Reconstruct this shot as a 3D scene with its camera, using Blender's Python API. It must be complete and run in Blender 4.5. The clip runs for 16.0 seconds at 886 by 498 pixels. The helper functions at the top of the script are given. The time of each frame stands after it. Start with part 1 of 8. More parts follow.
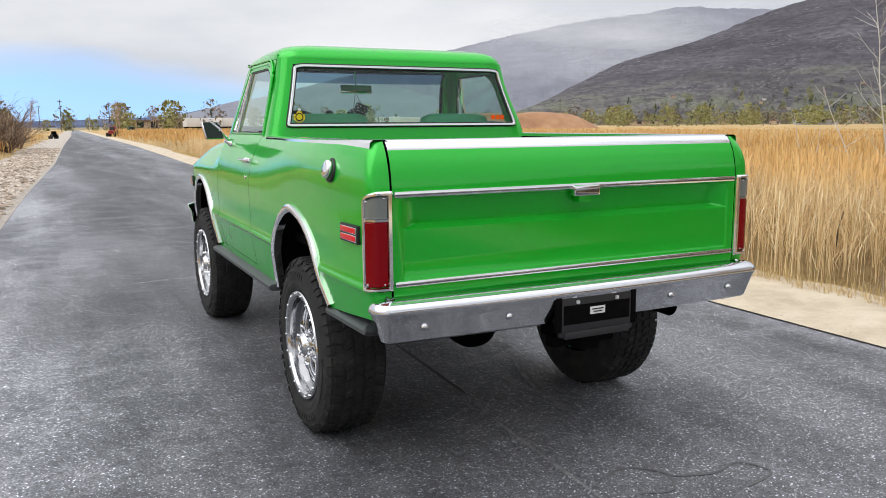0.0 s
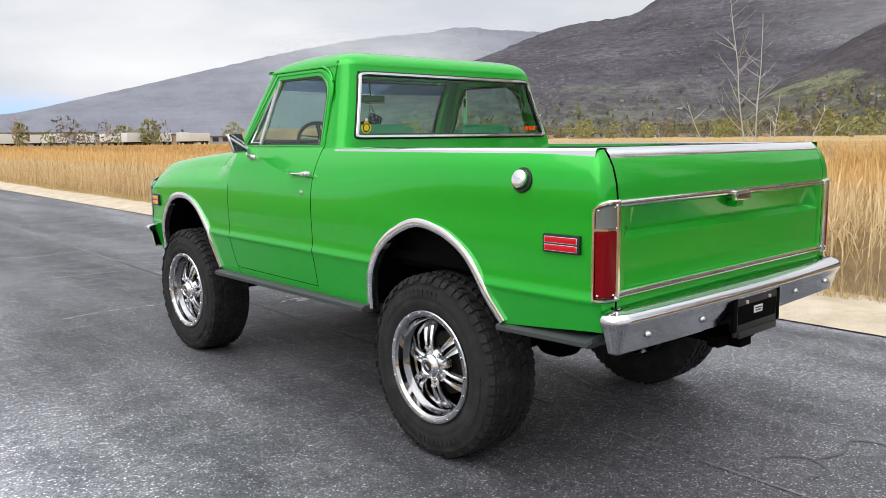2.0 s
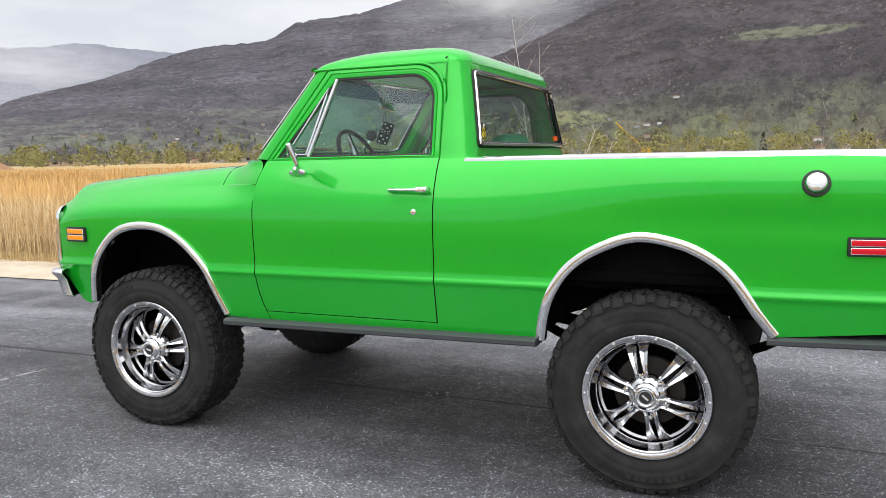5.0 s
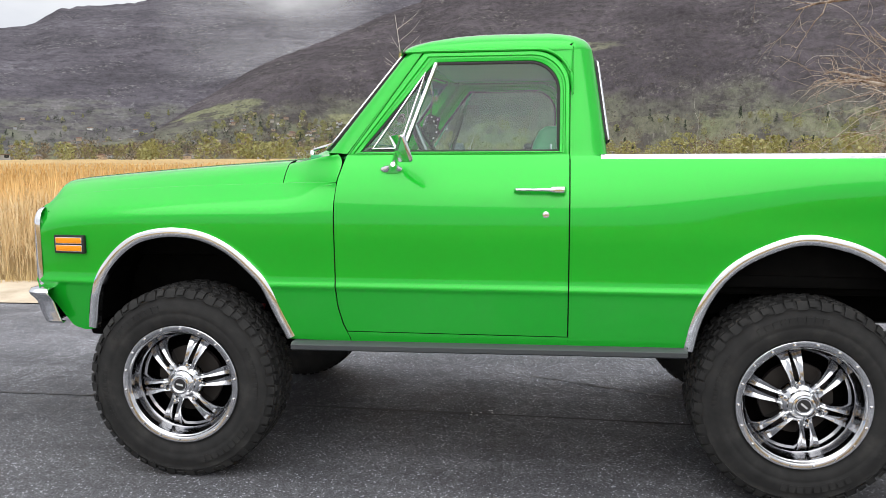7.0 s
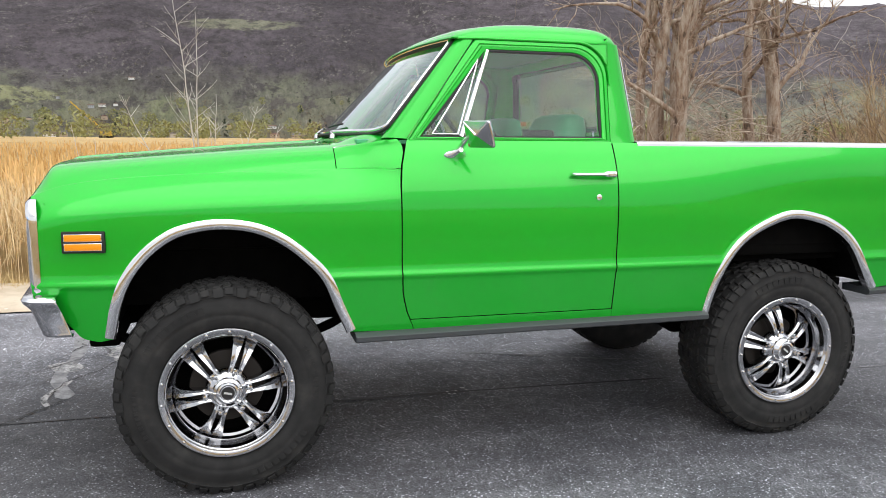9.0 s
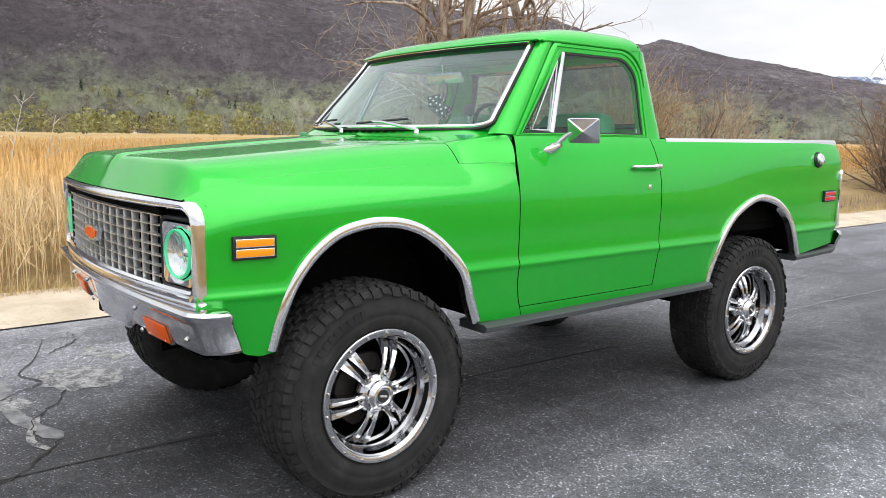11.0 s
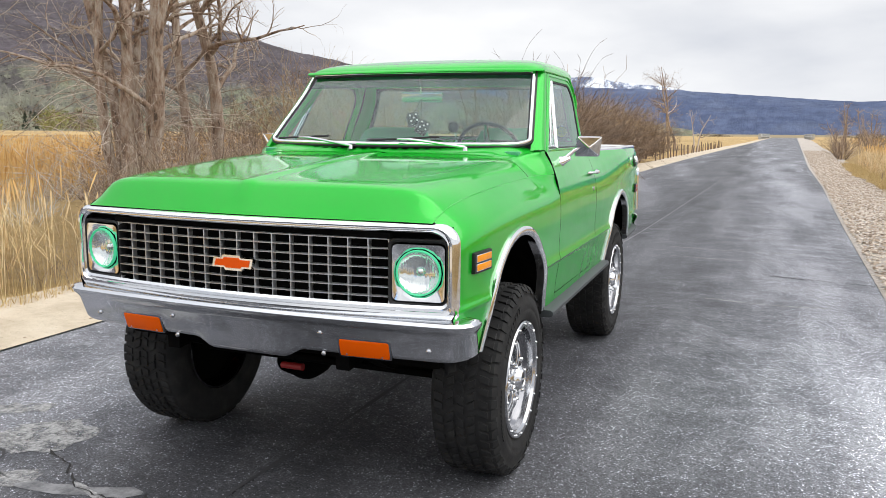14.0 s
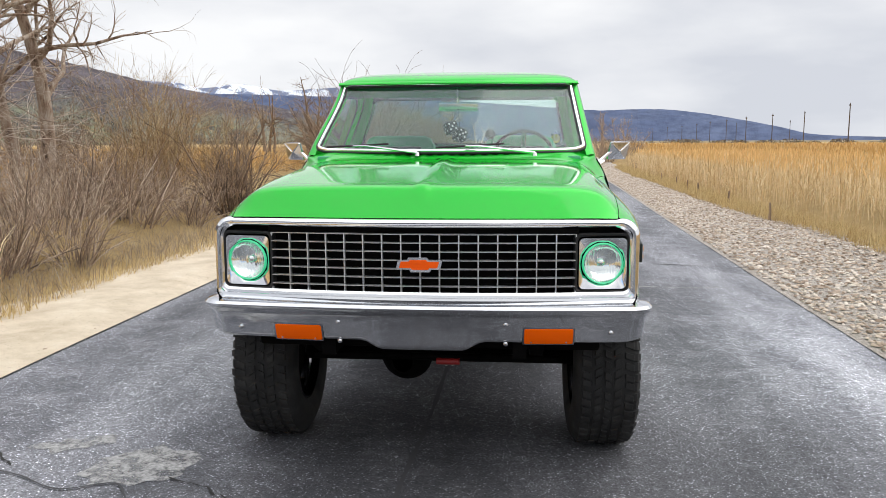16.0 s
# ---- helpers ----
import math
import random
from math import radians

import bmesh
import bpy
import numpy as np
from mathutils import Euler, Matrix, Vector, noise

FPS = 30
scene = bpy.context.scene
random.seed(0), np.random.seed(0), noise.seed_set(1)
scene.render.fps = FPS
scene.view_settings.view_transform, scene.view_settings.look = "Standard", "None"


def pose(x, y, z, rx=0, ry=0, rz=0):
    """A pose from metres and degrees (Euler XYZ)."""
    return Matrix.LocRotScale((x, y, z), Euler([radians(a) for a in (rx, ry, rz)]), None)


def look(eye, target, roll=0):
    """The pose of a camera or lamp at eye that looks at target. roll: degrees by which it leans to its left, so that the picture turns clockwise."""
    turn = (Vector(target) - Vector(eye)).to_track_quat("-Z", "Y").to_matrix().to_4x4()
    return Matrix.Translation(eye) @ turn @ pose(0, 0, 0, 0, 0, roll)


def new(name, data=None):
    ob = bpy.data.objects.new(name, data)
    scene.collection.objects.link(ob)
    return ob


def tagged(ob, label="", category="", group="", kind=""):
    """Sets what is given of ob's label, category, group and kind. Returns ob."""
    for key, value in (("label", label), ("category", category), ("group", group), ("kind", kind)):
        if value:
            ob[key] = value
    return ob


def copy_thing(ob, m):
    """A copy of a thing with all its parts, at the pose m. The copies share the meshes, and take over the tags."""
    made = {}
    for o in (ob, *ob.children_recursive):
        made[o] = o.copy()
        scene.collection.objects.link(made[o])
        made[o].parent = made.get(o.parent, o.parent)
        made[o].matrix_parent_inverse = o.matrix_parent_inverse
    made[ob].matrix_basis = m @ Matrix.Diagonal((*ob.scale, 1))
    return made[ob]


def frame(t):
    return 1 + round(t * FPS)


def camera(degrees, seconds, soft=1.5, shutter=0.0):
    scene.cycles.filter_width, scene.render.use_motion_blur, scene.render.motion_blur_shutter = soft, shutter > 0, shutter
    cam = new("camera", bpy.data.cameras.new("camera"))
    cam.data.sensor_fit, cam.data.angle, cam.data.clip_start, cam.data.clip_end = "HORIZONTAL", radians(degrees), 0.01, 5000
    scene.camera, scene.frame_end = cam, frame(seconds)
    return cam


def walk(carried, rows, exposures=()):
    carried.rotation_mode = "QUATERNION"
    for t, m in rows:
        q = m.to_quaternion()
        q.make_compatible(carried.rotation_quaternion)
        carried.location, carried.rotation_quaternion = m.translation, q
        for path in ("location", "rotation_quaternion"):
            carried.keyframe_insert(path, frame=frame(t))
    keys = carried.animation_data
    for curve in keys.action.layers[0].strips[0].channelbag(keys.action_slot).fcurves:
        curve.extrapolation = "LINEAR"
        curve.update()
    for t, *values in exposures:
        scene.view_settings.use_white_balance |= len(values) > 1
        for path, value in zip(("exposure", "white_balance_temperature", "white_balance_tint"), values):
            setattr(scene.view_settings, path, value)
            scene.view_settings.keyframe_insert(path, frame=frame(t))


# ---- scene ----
cam = camera(59.2, 16.0, 0.6)
PATH = [
    (0, (-1.975, -4.999, 1.503), (-1.1, -3.228, 1.188), -0.4),
    (0.5, (-2.334, -4.78, 1.504), (-1.337, -3.073, 1.198), -0.7),
    (1, (-2.705, -4.607, 1.502), (-1.598, -2.969, 1.204), -0.8),
    (1.5, (-2.99, -4.358, 1.483), (-1.782, -2.79, 1.193), -0.8),
    (2, (-3.23, -4.038, 1.491), (-1.92, -2.553, 1.209), -0.7),
    (2.5, (-3.492, -3.701, 1.491), (-2.072, -2.319, 1.219), -0.5),
    (3, (-3.659, -3.308, 1.472), (-2.131, -2.044, 1.212), -0.6),
    (3.5, (-3.843, -2.906, 1.474), (-2.221, -1.764, 1.219), -1.0),
    (4, (-4.05, -2.519, 1.473), (-2.34, -1.51, 1.228), -1.3),
    (4.2, (-4.093, -2.375, 1.457), (-2.356, -1.414, 1.215), -1.4),
    (6.3, (-4.24, -0.827, 1.453), (-2.308, -0.369, 1.214), -0.3),
    (6.5, (-4.231, -0.666, 1.462), (-2.287, -0.261, 1.222), -0.3),
    (7, (-4.181, -0.296, 1.443), (-2.213, -0.033, 1.206), -0.2),
    (7.5, (-4.156, 0.084, 1.463), (-2.173, 0.173, 1.213), -0.2),
    (8, (-4.179, 0.472, 1.458), (-2.199, 0.357, 1.201), 0.0),
    (8.5, (-4.106, 0.861, 1.462), (-2.15, 0.54, 1.192), 0.2),
    (9, (-4.121, 1.29, 1.459), (-2.211, 0.767, 1.176), 0.5),
    (9.5, (-4.054, 1.692, 1.458), (-2.203, 0.992, 1.169), 0.7),
    (10, (-3.877, 2.068, 1.473), (-2.1, 1.198, 1.178), 0.8),
    (10.2, (-3.795, 2.264, 1.443), (-2.056, 1.318, 1.155), 0.8),
    (12.3, (-2.722, 3.709, 1.489), (-1.504, 2.153, 1.177), 0.5),
    (12.5, (-2.611, 3.805, 1.509), (-1.45, 2.206, 1.202), 0.3),
    (13, (-2.452, 4.115, 1.524), (-1.428, 2.422, 1.229), 0.1),
    (13.5, (-2.25, 4.457, 1.547), (-1.374, 2.683, 1.253), 0.2),
    (14, (-1.902, 4.659, 1.55), (-1.174, 2.821, 1.252), 0.5),
    (14.5, (-1.539, 4.946, 1.543), (-0.956, 3.057, 1.242), 0.4),
    (15, (-1.167, 5.127, 1.546), (-0.718, 3.203, 1.236), 0.5),
    (15.5, (-0.765, 5.191, 1.554), (-0.446, 3.239, 1.254), 0.2),
    (16, (-0.392, 5.304, 1.536), (-0.211, 3.332, 1.262), -0.2),
]
walk(cam, [(t, look(eye, target, roll)) for t, eye, target, roll in PATH], [(t, 0.95 + e) for t, e in ((0.0, -0.12), (1.5, -0.08), (3.5, 0.03), (6.5, 0.10), (10.0, 0.10), (12.5, 0.02), (16.0, -0.05))])


# ---- world and sun ----
SUN_AZ, SUN_EL = radians(266), radians(52)
world = bpy.data.worlds.new("overcast_sky")
scene.world = world
world.use_nodes = True


def sky_nodes():
    nt = world.node_tree
    nd, ln = nt.nodes, nt.links
    bg = nd["Background"]
    sky = nd.new("ShaderNodeTexSky")
    sky.sky_type, sky.sun_disc = "NISHITA", False
    sky.sun_elevation, sky.sun_rotation = SUN_EL, SUN_AZ
    sky.dust_density, sky.ozone_density = 0.3, 1.6
    co = nd.new("ShaderNodeTexCoord")
    mp = nd.new("ShaderNodeMapping")
    mp.inputs["Scale"].default_value = (1.0, 1.0, 3.2)
    ln.new(co.outputs["Generated"], mp.inputs[0])
    n1 = nd.new("ShaderNodeTexNoise")
    n1.inputs["Scale"].default_value, n1.inputs["Detail"].default_value = 2.1, 6.0
    ln.new(mp.outputs[0], n1.inputs["Vector"])
    tone = nd.new("ShaderNodeValToRGB")
    tone.color_ramp.elements[0].position, tone.color_ramp.elements[0].color = 0.36, (3.6, 3.75, 4.1, 1)
    tone.color_ramp.elements[1].position, tone.color_ramp.elements[1].color = 0.62, (5.25, 5.3, 5.4, 1)
    ln.new(n1.outputs["Fac"], tone.inputs[0])
    n2 = nd.new("ShaderNodeTexNoise")
    n2.inputs["Scale"].default_value, n2.inputs["Detail"].default_value = 3.0, 5.0
    ln.new(mp.outputs[0], n2.inputs["Vector"])
    # the cloud deck breaks up towards the northern horizon
    parts = nd.new("ShaderNodeSeparateXYZ")
    ln.new(co.outputs["Generated"], parts.inputs[0])

    def sums(op, a, b):
        n = nd.new("ShaderNodeMath")
        n.operation = op
        for i, q in enumerate((a, b)):
            if isinstance(q, float):
                n.inputs[i].default_value = q
            else:
                ln.new(q, n.inputs[i])
        return n.outputs[0]
    high = sums("MULTIPLY", parts.outputs[2], 7.0)
    side = sums("MULTIPLY", sums("MULTIPLY", parts.outputs[0], parts.outputs[0]), 3.0)
    south = sums("MULTIPLY", sums("SUBTRACT", 1.0, parts.outputs[1]), 1.6)
    total = sums("ADD", sums("ADD", high, side), sums("ADD", south, sums("MULTIPLY", n2.outputs["Fac"], 0.7)))
    cover = nd.new("ShaderNodeValToRGB")
    cover.color_ramp.elements[0].position, cover.color_ramp.elements[0].color = 0.66, (0.10, 0.10, 0.10, 1)
    cover.color_ramp.elements[1].position, cover.color_ramp.elements[1].color = 1.0, (1, 1, 1, 1)
    ln.new(total, cover.inputs[0])
    mix = nd.new("ShaderNodeMixRGB")
    ln.new(cover.outputs[0], mix.inputs["Fac"])
    # look up the clear sky well above the haze of the horizon
    raised = nd.new("ShaderNodeMapping")
    raised.inputs["Location"].default_value = (0, 0, 0.42)
    ln.new(co.outputs["Generated"], raised.inputs[0])
    ln.new(raised.outputs[0], sky.inputs["Vector"])
    gain = nd.new("ShaderNodeMixRGB")
    gain.blend_type = "MULTIPLY"
    gain.inputs["Fac"].default_value, gain.inputs["Color2"].default_value = 1.0, (2.0, 2.15, 2.1, 1)
    ln.new(sky.outputs[0], gain.inputs["Color1"])
    ln.new(gain.outputs[0], mix.inputs["Color1"])
    # the overcast grows brighter towards the zenith
    zen = nd.new("ShaderNodeMapRange")
    zen.inputs["From Min"].default_value, zen.inputs["From Max"].default_value = 0.38, 0.95
    zen.inputs["To Min"].default_value, zen.inputs["To Max"].default_value = 1.0, 2.0
    ln.new(parts.outputs[2], zen.inputs[0])
    crown = nd.new("ShaderNodeMixRGB")
    crown.blend_type = "MULTIPLY"
    crown.inputs["Fac"].default_value = 1.0
    ln.new(tone.outputs[0], crown.inputs["Color1"])
    ln.new(zen.outputs[0], crown.inputs["Color2"])
    ln.new(crown.outputs[0], mix.inputs["Color2"])
    ln.new(mix.outputs[0], bg.inputs["Color"])
    bg.inputs["Strength"].default_value = 0.1


sky_nodes()
sun = new("sun", bpy.data.lights.new("sun", "SUN"))
sun.data.energy, sun.data.angle, sun.data.color = 0.80, radians(75), (1.0, 0.97, 0.92)
sun.matrix_world = look((0, 0, 0), (-math.sin(SUN_AZ) * math.cos(SUN_EL), -math.cos(SUN_AZ) * math.cos(SUN_EL), -math.sin(SUN_EL)))


# ---- materials ----
def material(name, color, rough=0.6, metal=0.0, coat=0.0, spec=0.5):
    m = bpy.data.materials.new(name)
    m.use_nodes = True
    b = m.node_tree.nodes["Principled BSDF"]
    b.inputs["Base Color"].default_value = (*color, 1)
    b.inputs["Roughness"].default_value = rough
    b.inputs["Metallic"].default_value = metal
    b.inputs["Coat Weight"].default_value = coat
    b.inputs["Coat Roughness"].default_value = 0.07
    b.inputs["Specular IOR Level"].default_value = spec
    return m


def node(m, kind, **values):
    n = m.node_tree.nodes.new(kind)
    for key, value in values.items():
        n.inputs[key].default_value = value
    return n


def bsdf(m):
    return m.node_tree.nodes["Principled BSDF"]


def link(m, a, b):
    m.node_tree.links.new(a, b)


def coords(m, scale=(1, 1, 1), which="Object", turn=0.0):
    co, mp = node(m, "ShaderNodeTexCoord"), node(m, "ShaderNodeMapping")
    mp.inputs["Scale"].default_value = scale
    mp.inputs["Rotation"].default_value = (0, 0, turn)
    link(m, co.outputs[which], mp.inputs[0])
    return mp.outputs[0]


def noise_of(m, vector, scale, detail=5.0, rough=0.55):
    n = node(m, "ShaderNodeTexNoise", Scale=scale, Detail=detail, Roughness=rough)
    link(m, vector, n.inputs["Vector"])
    return n.outputs["Fac"]


def ramp(m, value, stops):
    r = node(m, "ShaderNodeValToRGB")
    e = r.color_ramp.elements
    while len(e) < len(stops):
        e.new(0.5)
    for el, (p, c) in zip(e, stops):
        el.position, el.color = p, (*c, 1) if len(c) == 3 else c
    link(m, value, r.inputs[0])
    return r.outputs[0]


def mixed(m, fac, a, b, blend="MIX"):
    n = node(m, "ShaderNodeMixRGB")
    n.blend_type = blend
    for src, key in ((fac, "Fac"), (a, "Color1"), (b, "Color2")):
        if isinstance(src, (int, float)):
            n.inputs[key].default_value = src
        elif isinstance(src, tuple):
            n.inputs[key].default_value = (*src, 1)
        else:
            link(m, src, n.inputs[key])
    return n.outputs[0]


def bump(m, value, strength=0.3, distance=0.01):
    n = node(m, "ShaderNodeBump", Strength=strength, Distance=distance)
    link(m, value, n.inputs["Height"])
    link(m, n.outputs[0], bsdf(m).inputs["Normal"])


GREY = lambda v: (v, v, v)

PAINT = material("green_paint", (0.005, 0.46, 0.012), 0.34, 0.38, 1.0, 0.0)
v = coords(PAINT)
link(PAINT, mixed(PAINT, noise_of(PAINT, v, 900, 2), (0.010, 0.425, 0.023), (0.014, 0.49, 0.034)), bsdf(PAINT).inputs["Base Color"])
link(PAINT, ramp(PAINT, noise_of(PAINT, v, 7, 4), [(0.3, GREY(0.30)), (0.75, GREY(0.38))]), bsdf(PAINT).inputs["Roughness"])

CHROME = material("chrome", (0.86, 0.87, 0.88), 0.07, 1.0)
v = coords(CHROME)
link(CHROME, ramp(CHROME, noise_of(CHROME, v, 18, 6), [(0.35, GREY(0.04)), (0.75, GREY(0.16))]), bsdf(CHROME).inputs["Roughness"])
BUMPER = material("bumper_chrome", (0.72, 0.73, 0.75), 0.16, 1.0)
v = coords(BUMPER)
link(BUMPER, ramp(BUMPER, noise_of(BUMPER, v, 9, 6), [(0.3, GREY(0.06)), (0.7, GREY(0.16))]), bsdf(BUMPER).inputs["Roughness"])
DARK_CHROME = material("smoked_chrome", (0.30, 0.30, 0.315), 0.12, 1.0)
LIP_CHROME = material("rim_lip_chrome", (0.56, 0.565, 0.58), 0.13, 1.0)
SPOKE_CHROME = material("spoke_chrome", (0.60, 0.61, 0.63), 0.12, 1.0)
ALLOY = material("silver_grille_paint", (0.74, 0.75, 0.76), 0.36, 0.6)
RUBBER = material("tyre_rubber", (0.012, 0.012, 0.012), 0.85, spec=0.3)
v = coords(RUBBER)
link(RUBBER, ramp(RUBBER, noise_of(RUBBER, v, 11, 7), [(0.3, (0.015, 0.015, 0.0155)), (0.55, (0.024, 0.024, 0.024)), (0.8, (0.046, 0.045, 0.043))]), bsdf(RUBBER).inputs["Base Color"])
bump(RUBBER, noise_of(RUBBER, v, 160, 3), 0.25, 0.003)
GASKET = material("black_rubber_seal", (0.012, 0.012, 0.013), 0.55)
# near-black for underbody parts, and for painted shade in gaps and panel edges
BLACK = material("underbody_and_shade_black", (0.014, 0.014, 0.015), 0.8, spec=0.05)
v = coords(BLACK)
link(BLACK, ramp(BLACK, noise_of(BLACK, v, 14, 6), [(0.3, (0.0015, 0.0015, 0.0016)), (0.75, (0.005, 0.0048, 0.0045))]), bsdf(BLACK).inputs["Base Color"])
STEP = material("grey_rocker_moulding", (0.055, 0.062, 0.066), 0.5)
PLASTIC = material("black_plastic", (0.02, 0.02, 0.022), 0.42)
RED = material("red_lens", (0.20, 0.001, 0.005), 0.2, 0, 0.30, 0.1)
AMBER = material("amber_lens", (0.86, 0.115, 0.0004), 0.22, 0, 0.10, 0.12)
MARKER_RED = material("red_marker_lens", (0.62, 0.006, 0.02), 0.22, 0, 0.35, 0.3)
MARKER_AMBER = material("amber_marker_lens", (0.95, 0.33, 0.012), 0.22, 0, 0.35, 0.3)
GRILLE_SILVER = material("dull_silver_bars", (0.70, 0.71, 0.72), 0.34, 0.8)
GREY_LENS = material("smoky_lens", (0.16, 0.18, 0.17), 0.15, 0.0, 0.6)
ORANGE = material("orange_enamel", (0.92, 0.105, 0.003), 0.35, 0, 0.1, 0.15)
LAMP_BOWL = material("lamp_reflector", (0.93, 0.94, 0.94), 0.09, 1.0)
bump(LAMP_BOWL, noise_of(LAMP_BOWL, coords(LAMP_BOWL, (90, 8, 14)), 1.0, 1), 0.35, 0.010)
HALO = material("green_halo_ring", (0.10, 0.62, 0.32), 0.3)
bsdf(HALO).inputs["Emission Color"].default_value = (0.01, 0.55, 0.24, 1)
bsdf(HALO).inputs["Emission Strength"].default_value = 0.22
VINYL = material("green_vinyl", (0.06, 0.38, 0.17), 0.55)
v = coords(VINYL)
bump(VINYL, noise_of(VINYL, v, 260, 3), 0.2, 0.002)
VINYL_DARK = material("charcoal_cloth", (0.028, 0.034, 0.036), 0.85)
WHITE = material("white_enamel", (0.78, 0.78, 0.77), 0.4)
RED_PAINT = material("red_shock_paint", (0.26, 0.014, 0.014), 0.4)
RUST = material("brake_iron", (0.035, 0.030, 0.027), 0.7, 0.3)
MIRROR = material("dark_mirror", (0.22, 0.23, 0.24), 0.04, 1.0)
YELLOW = material("yellow_ink", (0.85, 0.72, 0.02), 0.4)


def glass(name, tint, alpha, film=0.0):
    m = material(name, tint, 0.0, 0, 0, 0.5)
    nt = m.node_tree
    out = nt.nodes["Material Output"]
    clear, shine = node(m, "ShaderNodeBsdfTransparent"), node(m, "ShaderNodeBsdfGlossy", Roughness=0.01, Color=(0.92, 1.0, 0.98, 1))
    clear.inputs["Color"].default_value = (*tint, 1)
    fres, add = node(m, "ShaderNodeMath"), node(m, "ShaderNodeMixShader")
    slant, steep = node(m, "ShaderNodeLayerWeight", Blend=0.5), node(m, "ShaderNodeMath")
    steep.operation, fres.operation = "POWER", "MULTIPLY_ADD"
    steep.inputs[1].default_value, fres.inputs[1].default_value, fres.inputs[2].default_value = 5.0, 0.95, 0.046
    link(m, slant.outputs["Facing"], steep.inputs[0])
    link(m, steep.outputs[0], fres.inputs[0])
    scale = node(m, "ShaderNodeMath")
    scale.operation = "MULTIPLY"
    scale.inputs[1].default_value = alpha
    link(m, fres.outputs[0], scale.inputs[0])
    link(m, scale.outputs[0], add.inputs[0])
    link(m, clear.outputs[0], add.inputs[1])
    link(m, shine.outputs[0], add.inputs[2])
    # pale teal film painted in for the sky's reflection on the glass
    veil, veiled = node(m, "ShaderNodeBsdfDiffuse"), node(m, "ShaderNodeMixShader")
    veil.inputs["Color"].default_value = (0.48, 0.70, 0.64, 1)
    haze = ramp(m, noise_of(m, coords(m), 6, 5), [(0.3, GREY(film * 0.7)), (0.75, GREY(film * 1.4))])
    link(m, haze, veiled.inputs[0])
    link(m, add.outputs[0], veiled.inputs[1])
    link(m, veil.outputs[0], veiled.inputs[2])
    link(m, veiled.outputs[0], out.inputs["Surface"])
    return m


GLASS = glass("window_glass", (0.68, 0.80, 0.77), 1.25, 0.0)
SHADE_GLASS = glass("windshield_glass", (0.80, 0.93, 0.89), 1.8, 0.018)
BAND_GLASS = glass("tinted_band_glass", (0.24, 0.34, 0.50), 0.5)
LENS_GLASS = glass("lamp_glass", (0.96, 0.98, 0.97), 1.0)


# ---- mesh helpers ----
def part(name, bm, mat, parent=None, label="", smooth=40, flip=None):
    """Link a bmesh as one mesh object under a thing or a part."""
    if flip is None:
        bmesh.ops.recalc_face_normals(bm, faces=bm.faces)
    elif flip:
        bmesh.ops.reverse_faces(bm, faces=bm.faces)
    me = bpy.data.meshes.new(name)
    bm.to_mesh(me)
    bm.free()
    me.materials.append(mat)
    if smooth:
        me.shade_smooth()
        me.set_sharp_from_angle(angle=radians(smooth))
    ob = new(name, me)
    if parent is not None:
        ob.parent = parent
    return tagged(ob, label)


def thing(name, label, category, group="", kind="", at=(0, 0, 0)):
    ob = new(name)
    ob.empty_display_size = 0.2
    ob.location = at
    return tagged(ob, label, category, group, kind)


def lerp(a, b, t):
    return a + (b - a) * t


def table(x, rows):
    """Piecewise-linear look-up in rows of (x, value), rising x."""
    if x <= rows[0][0]:
        return rows[0][1]
    for (a, va), (b, vb) in zip(rows, rows[1:]):
        if x <= b:
            return lerp(va, vb, (x - a) / (b - a))
    return rows[-1][1]


def smooth_table(x, rows):
    """Smooth (Catmull-Rom) look-up in rows of (x, value), rising x."""
    if x <= rows[0][0]:
        return rows[0][1]
    if x >= rows[-1][0]:
        return rows[-1][1]
    for i in range(len(rows) - 1):
        a, b = rows[i], rows[i + 1]
        if x <= b[0]:
            p = rows[i - 1] if i else a
            q = rows[i + 2] if i + 2 < len(rows) else b
            h = b[0] - a[0]
            ma = (b[1] - p[1]) / max(b[0] - p[0], 1e-6)
            mb = (q[1] - a[1]) / max(q[0] - a[0], 1e-6)
            t = (x - a[0]) / h
            return ((2 * t**3 - 3 * t**2 + 1) * a[1] + (t**3 - 2 * t**2 + t) * h * ma
                    + (3 * t**2 - 2 * t**3) * b[1] + (t**3 - t**2) * h * mb)


def add_box(bm, lo, hi, bevel=0.0, m=None):
    made = bmesh.ops.create_cube(bm, size=1)["verts"]
    for w in made:
        w.co = Vector([lerp(lo[i], hi[i], w.co[i] + 0.5) for i in range(3)])
    if m is not None:
        bmesh.ops.transform(bm, matrix=m, verts=made)
    if bevel:
        edges = list({e for w in made for e in w.link_edges})
        bmesh.ops.bevel(bm, geom=edges, offset=bevel, segments=2, profile=0.6, affect="EDGES")


def box(lo, hi, bevel=0.0, m=None):
    bm = bmesh.new()
    add_box(bm, lo, hi, bevel, m)
    return bm


def add_rings(bm, rings, closed=True, cap=False):
    """Skin a list of point rings of equal length."""
    rows = [[bm.verts.new(p) for p in ring] for ring in rings]
    n = len(rows[0])
    for a, b in zip(rows, rows[1:]):
        for i in range(n if closed else n - 1):
            j = (i + 1) % n
            q = [a[i], a[j], b[j], b[i]]
            if len({tuple(round(c, 6) for c in w.co) for w in q}) > 2:
                bm.faces.new(q)
    if cap:
        bm.faces.new(rows[0][::-1])
        bm.faces.new(rows[-1])
    return rows


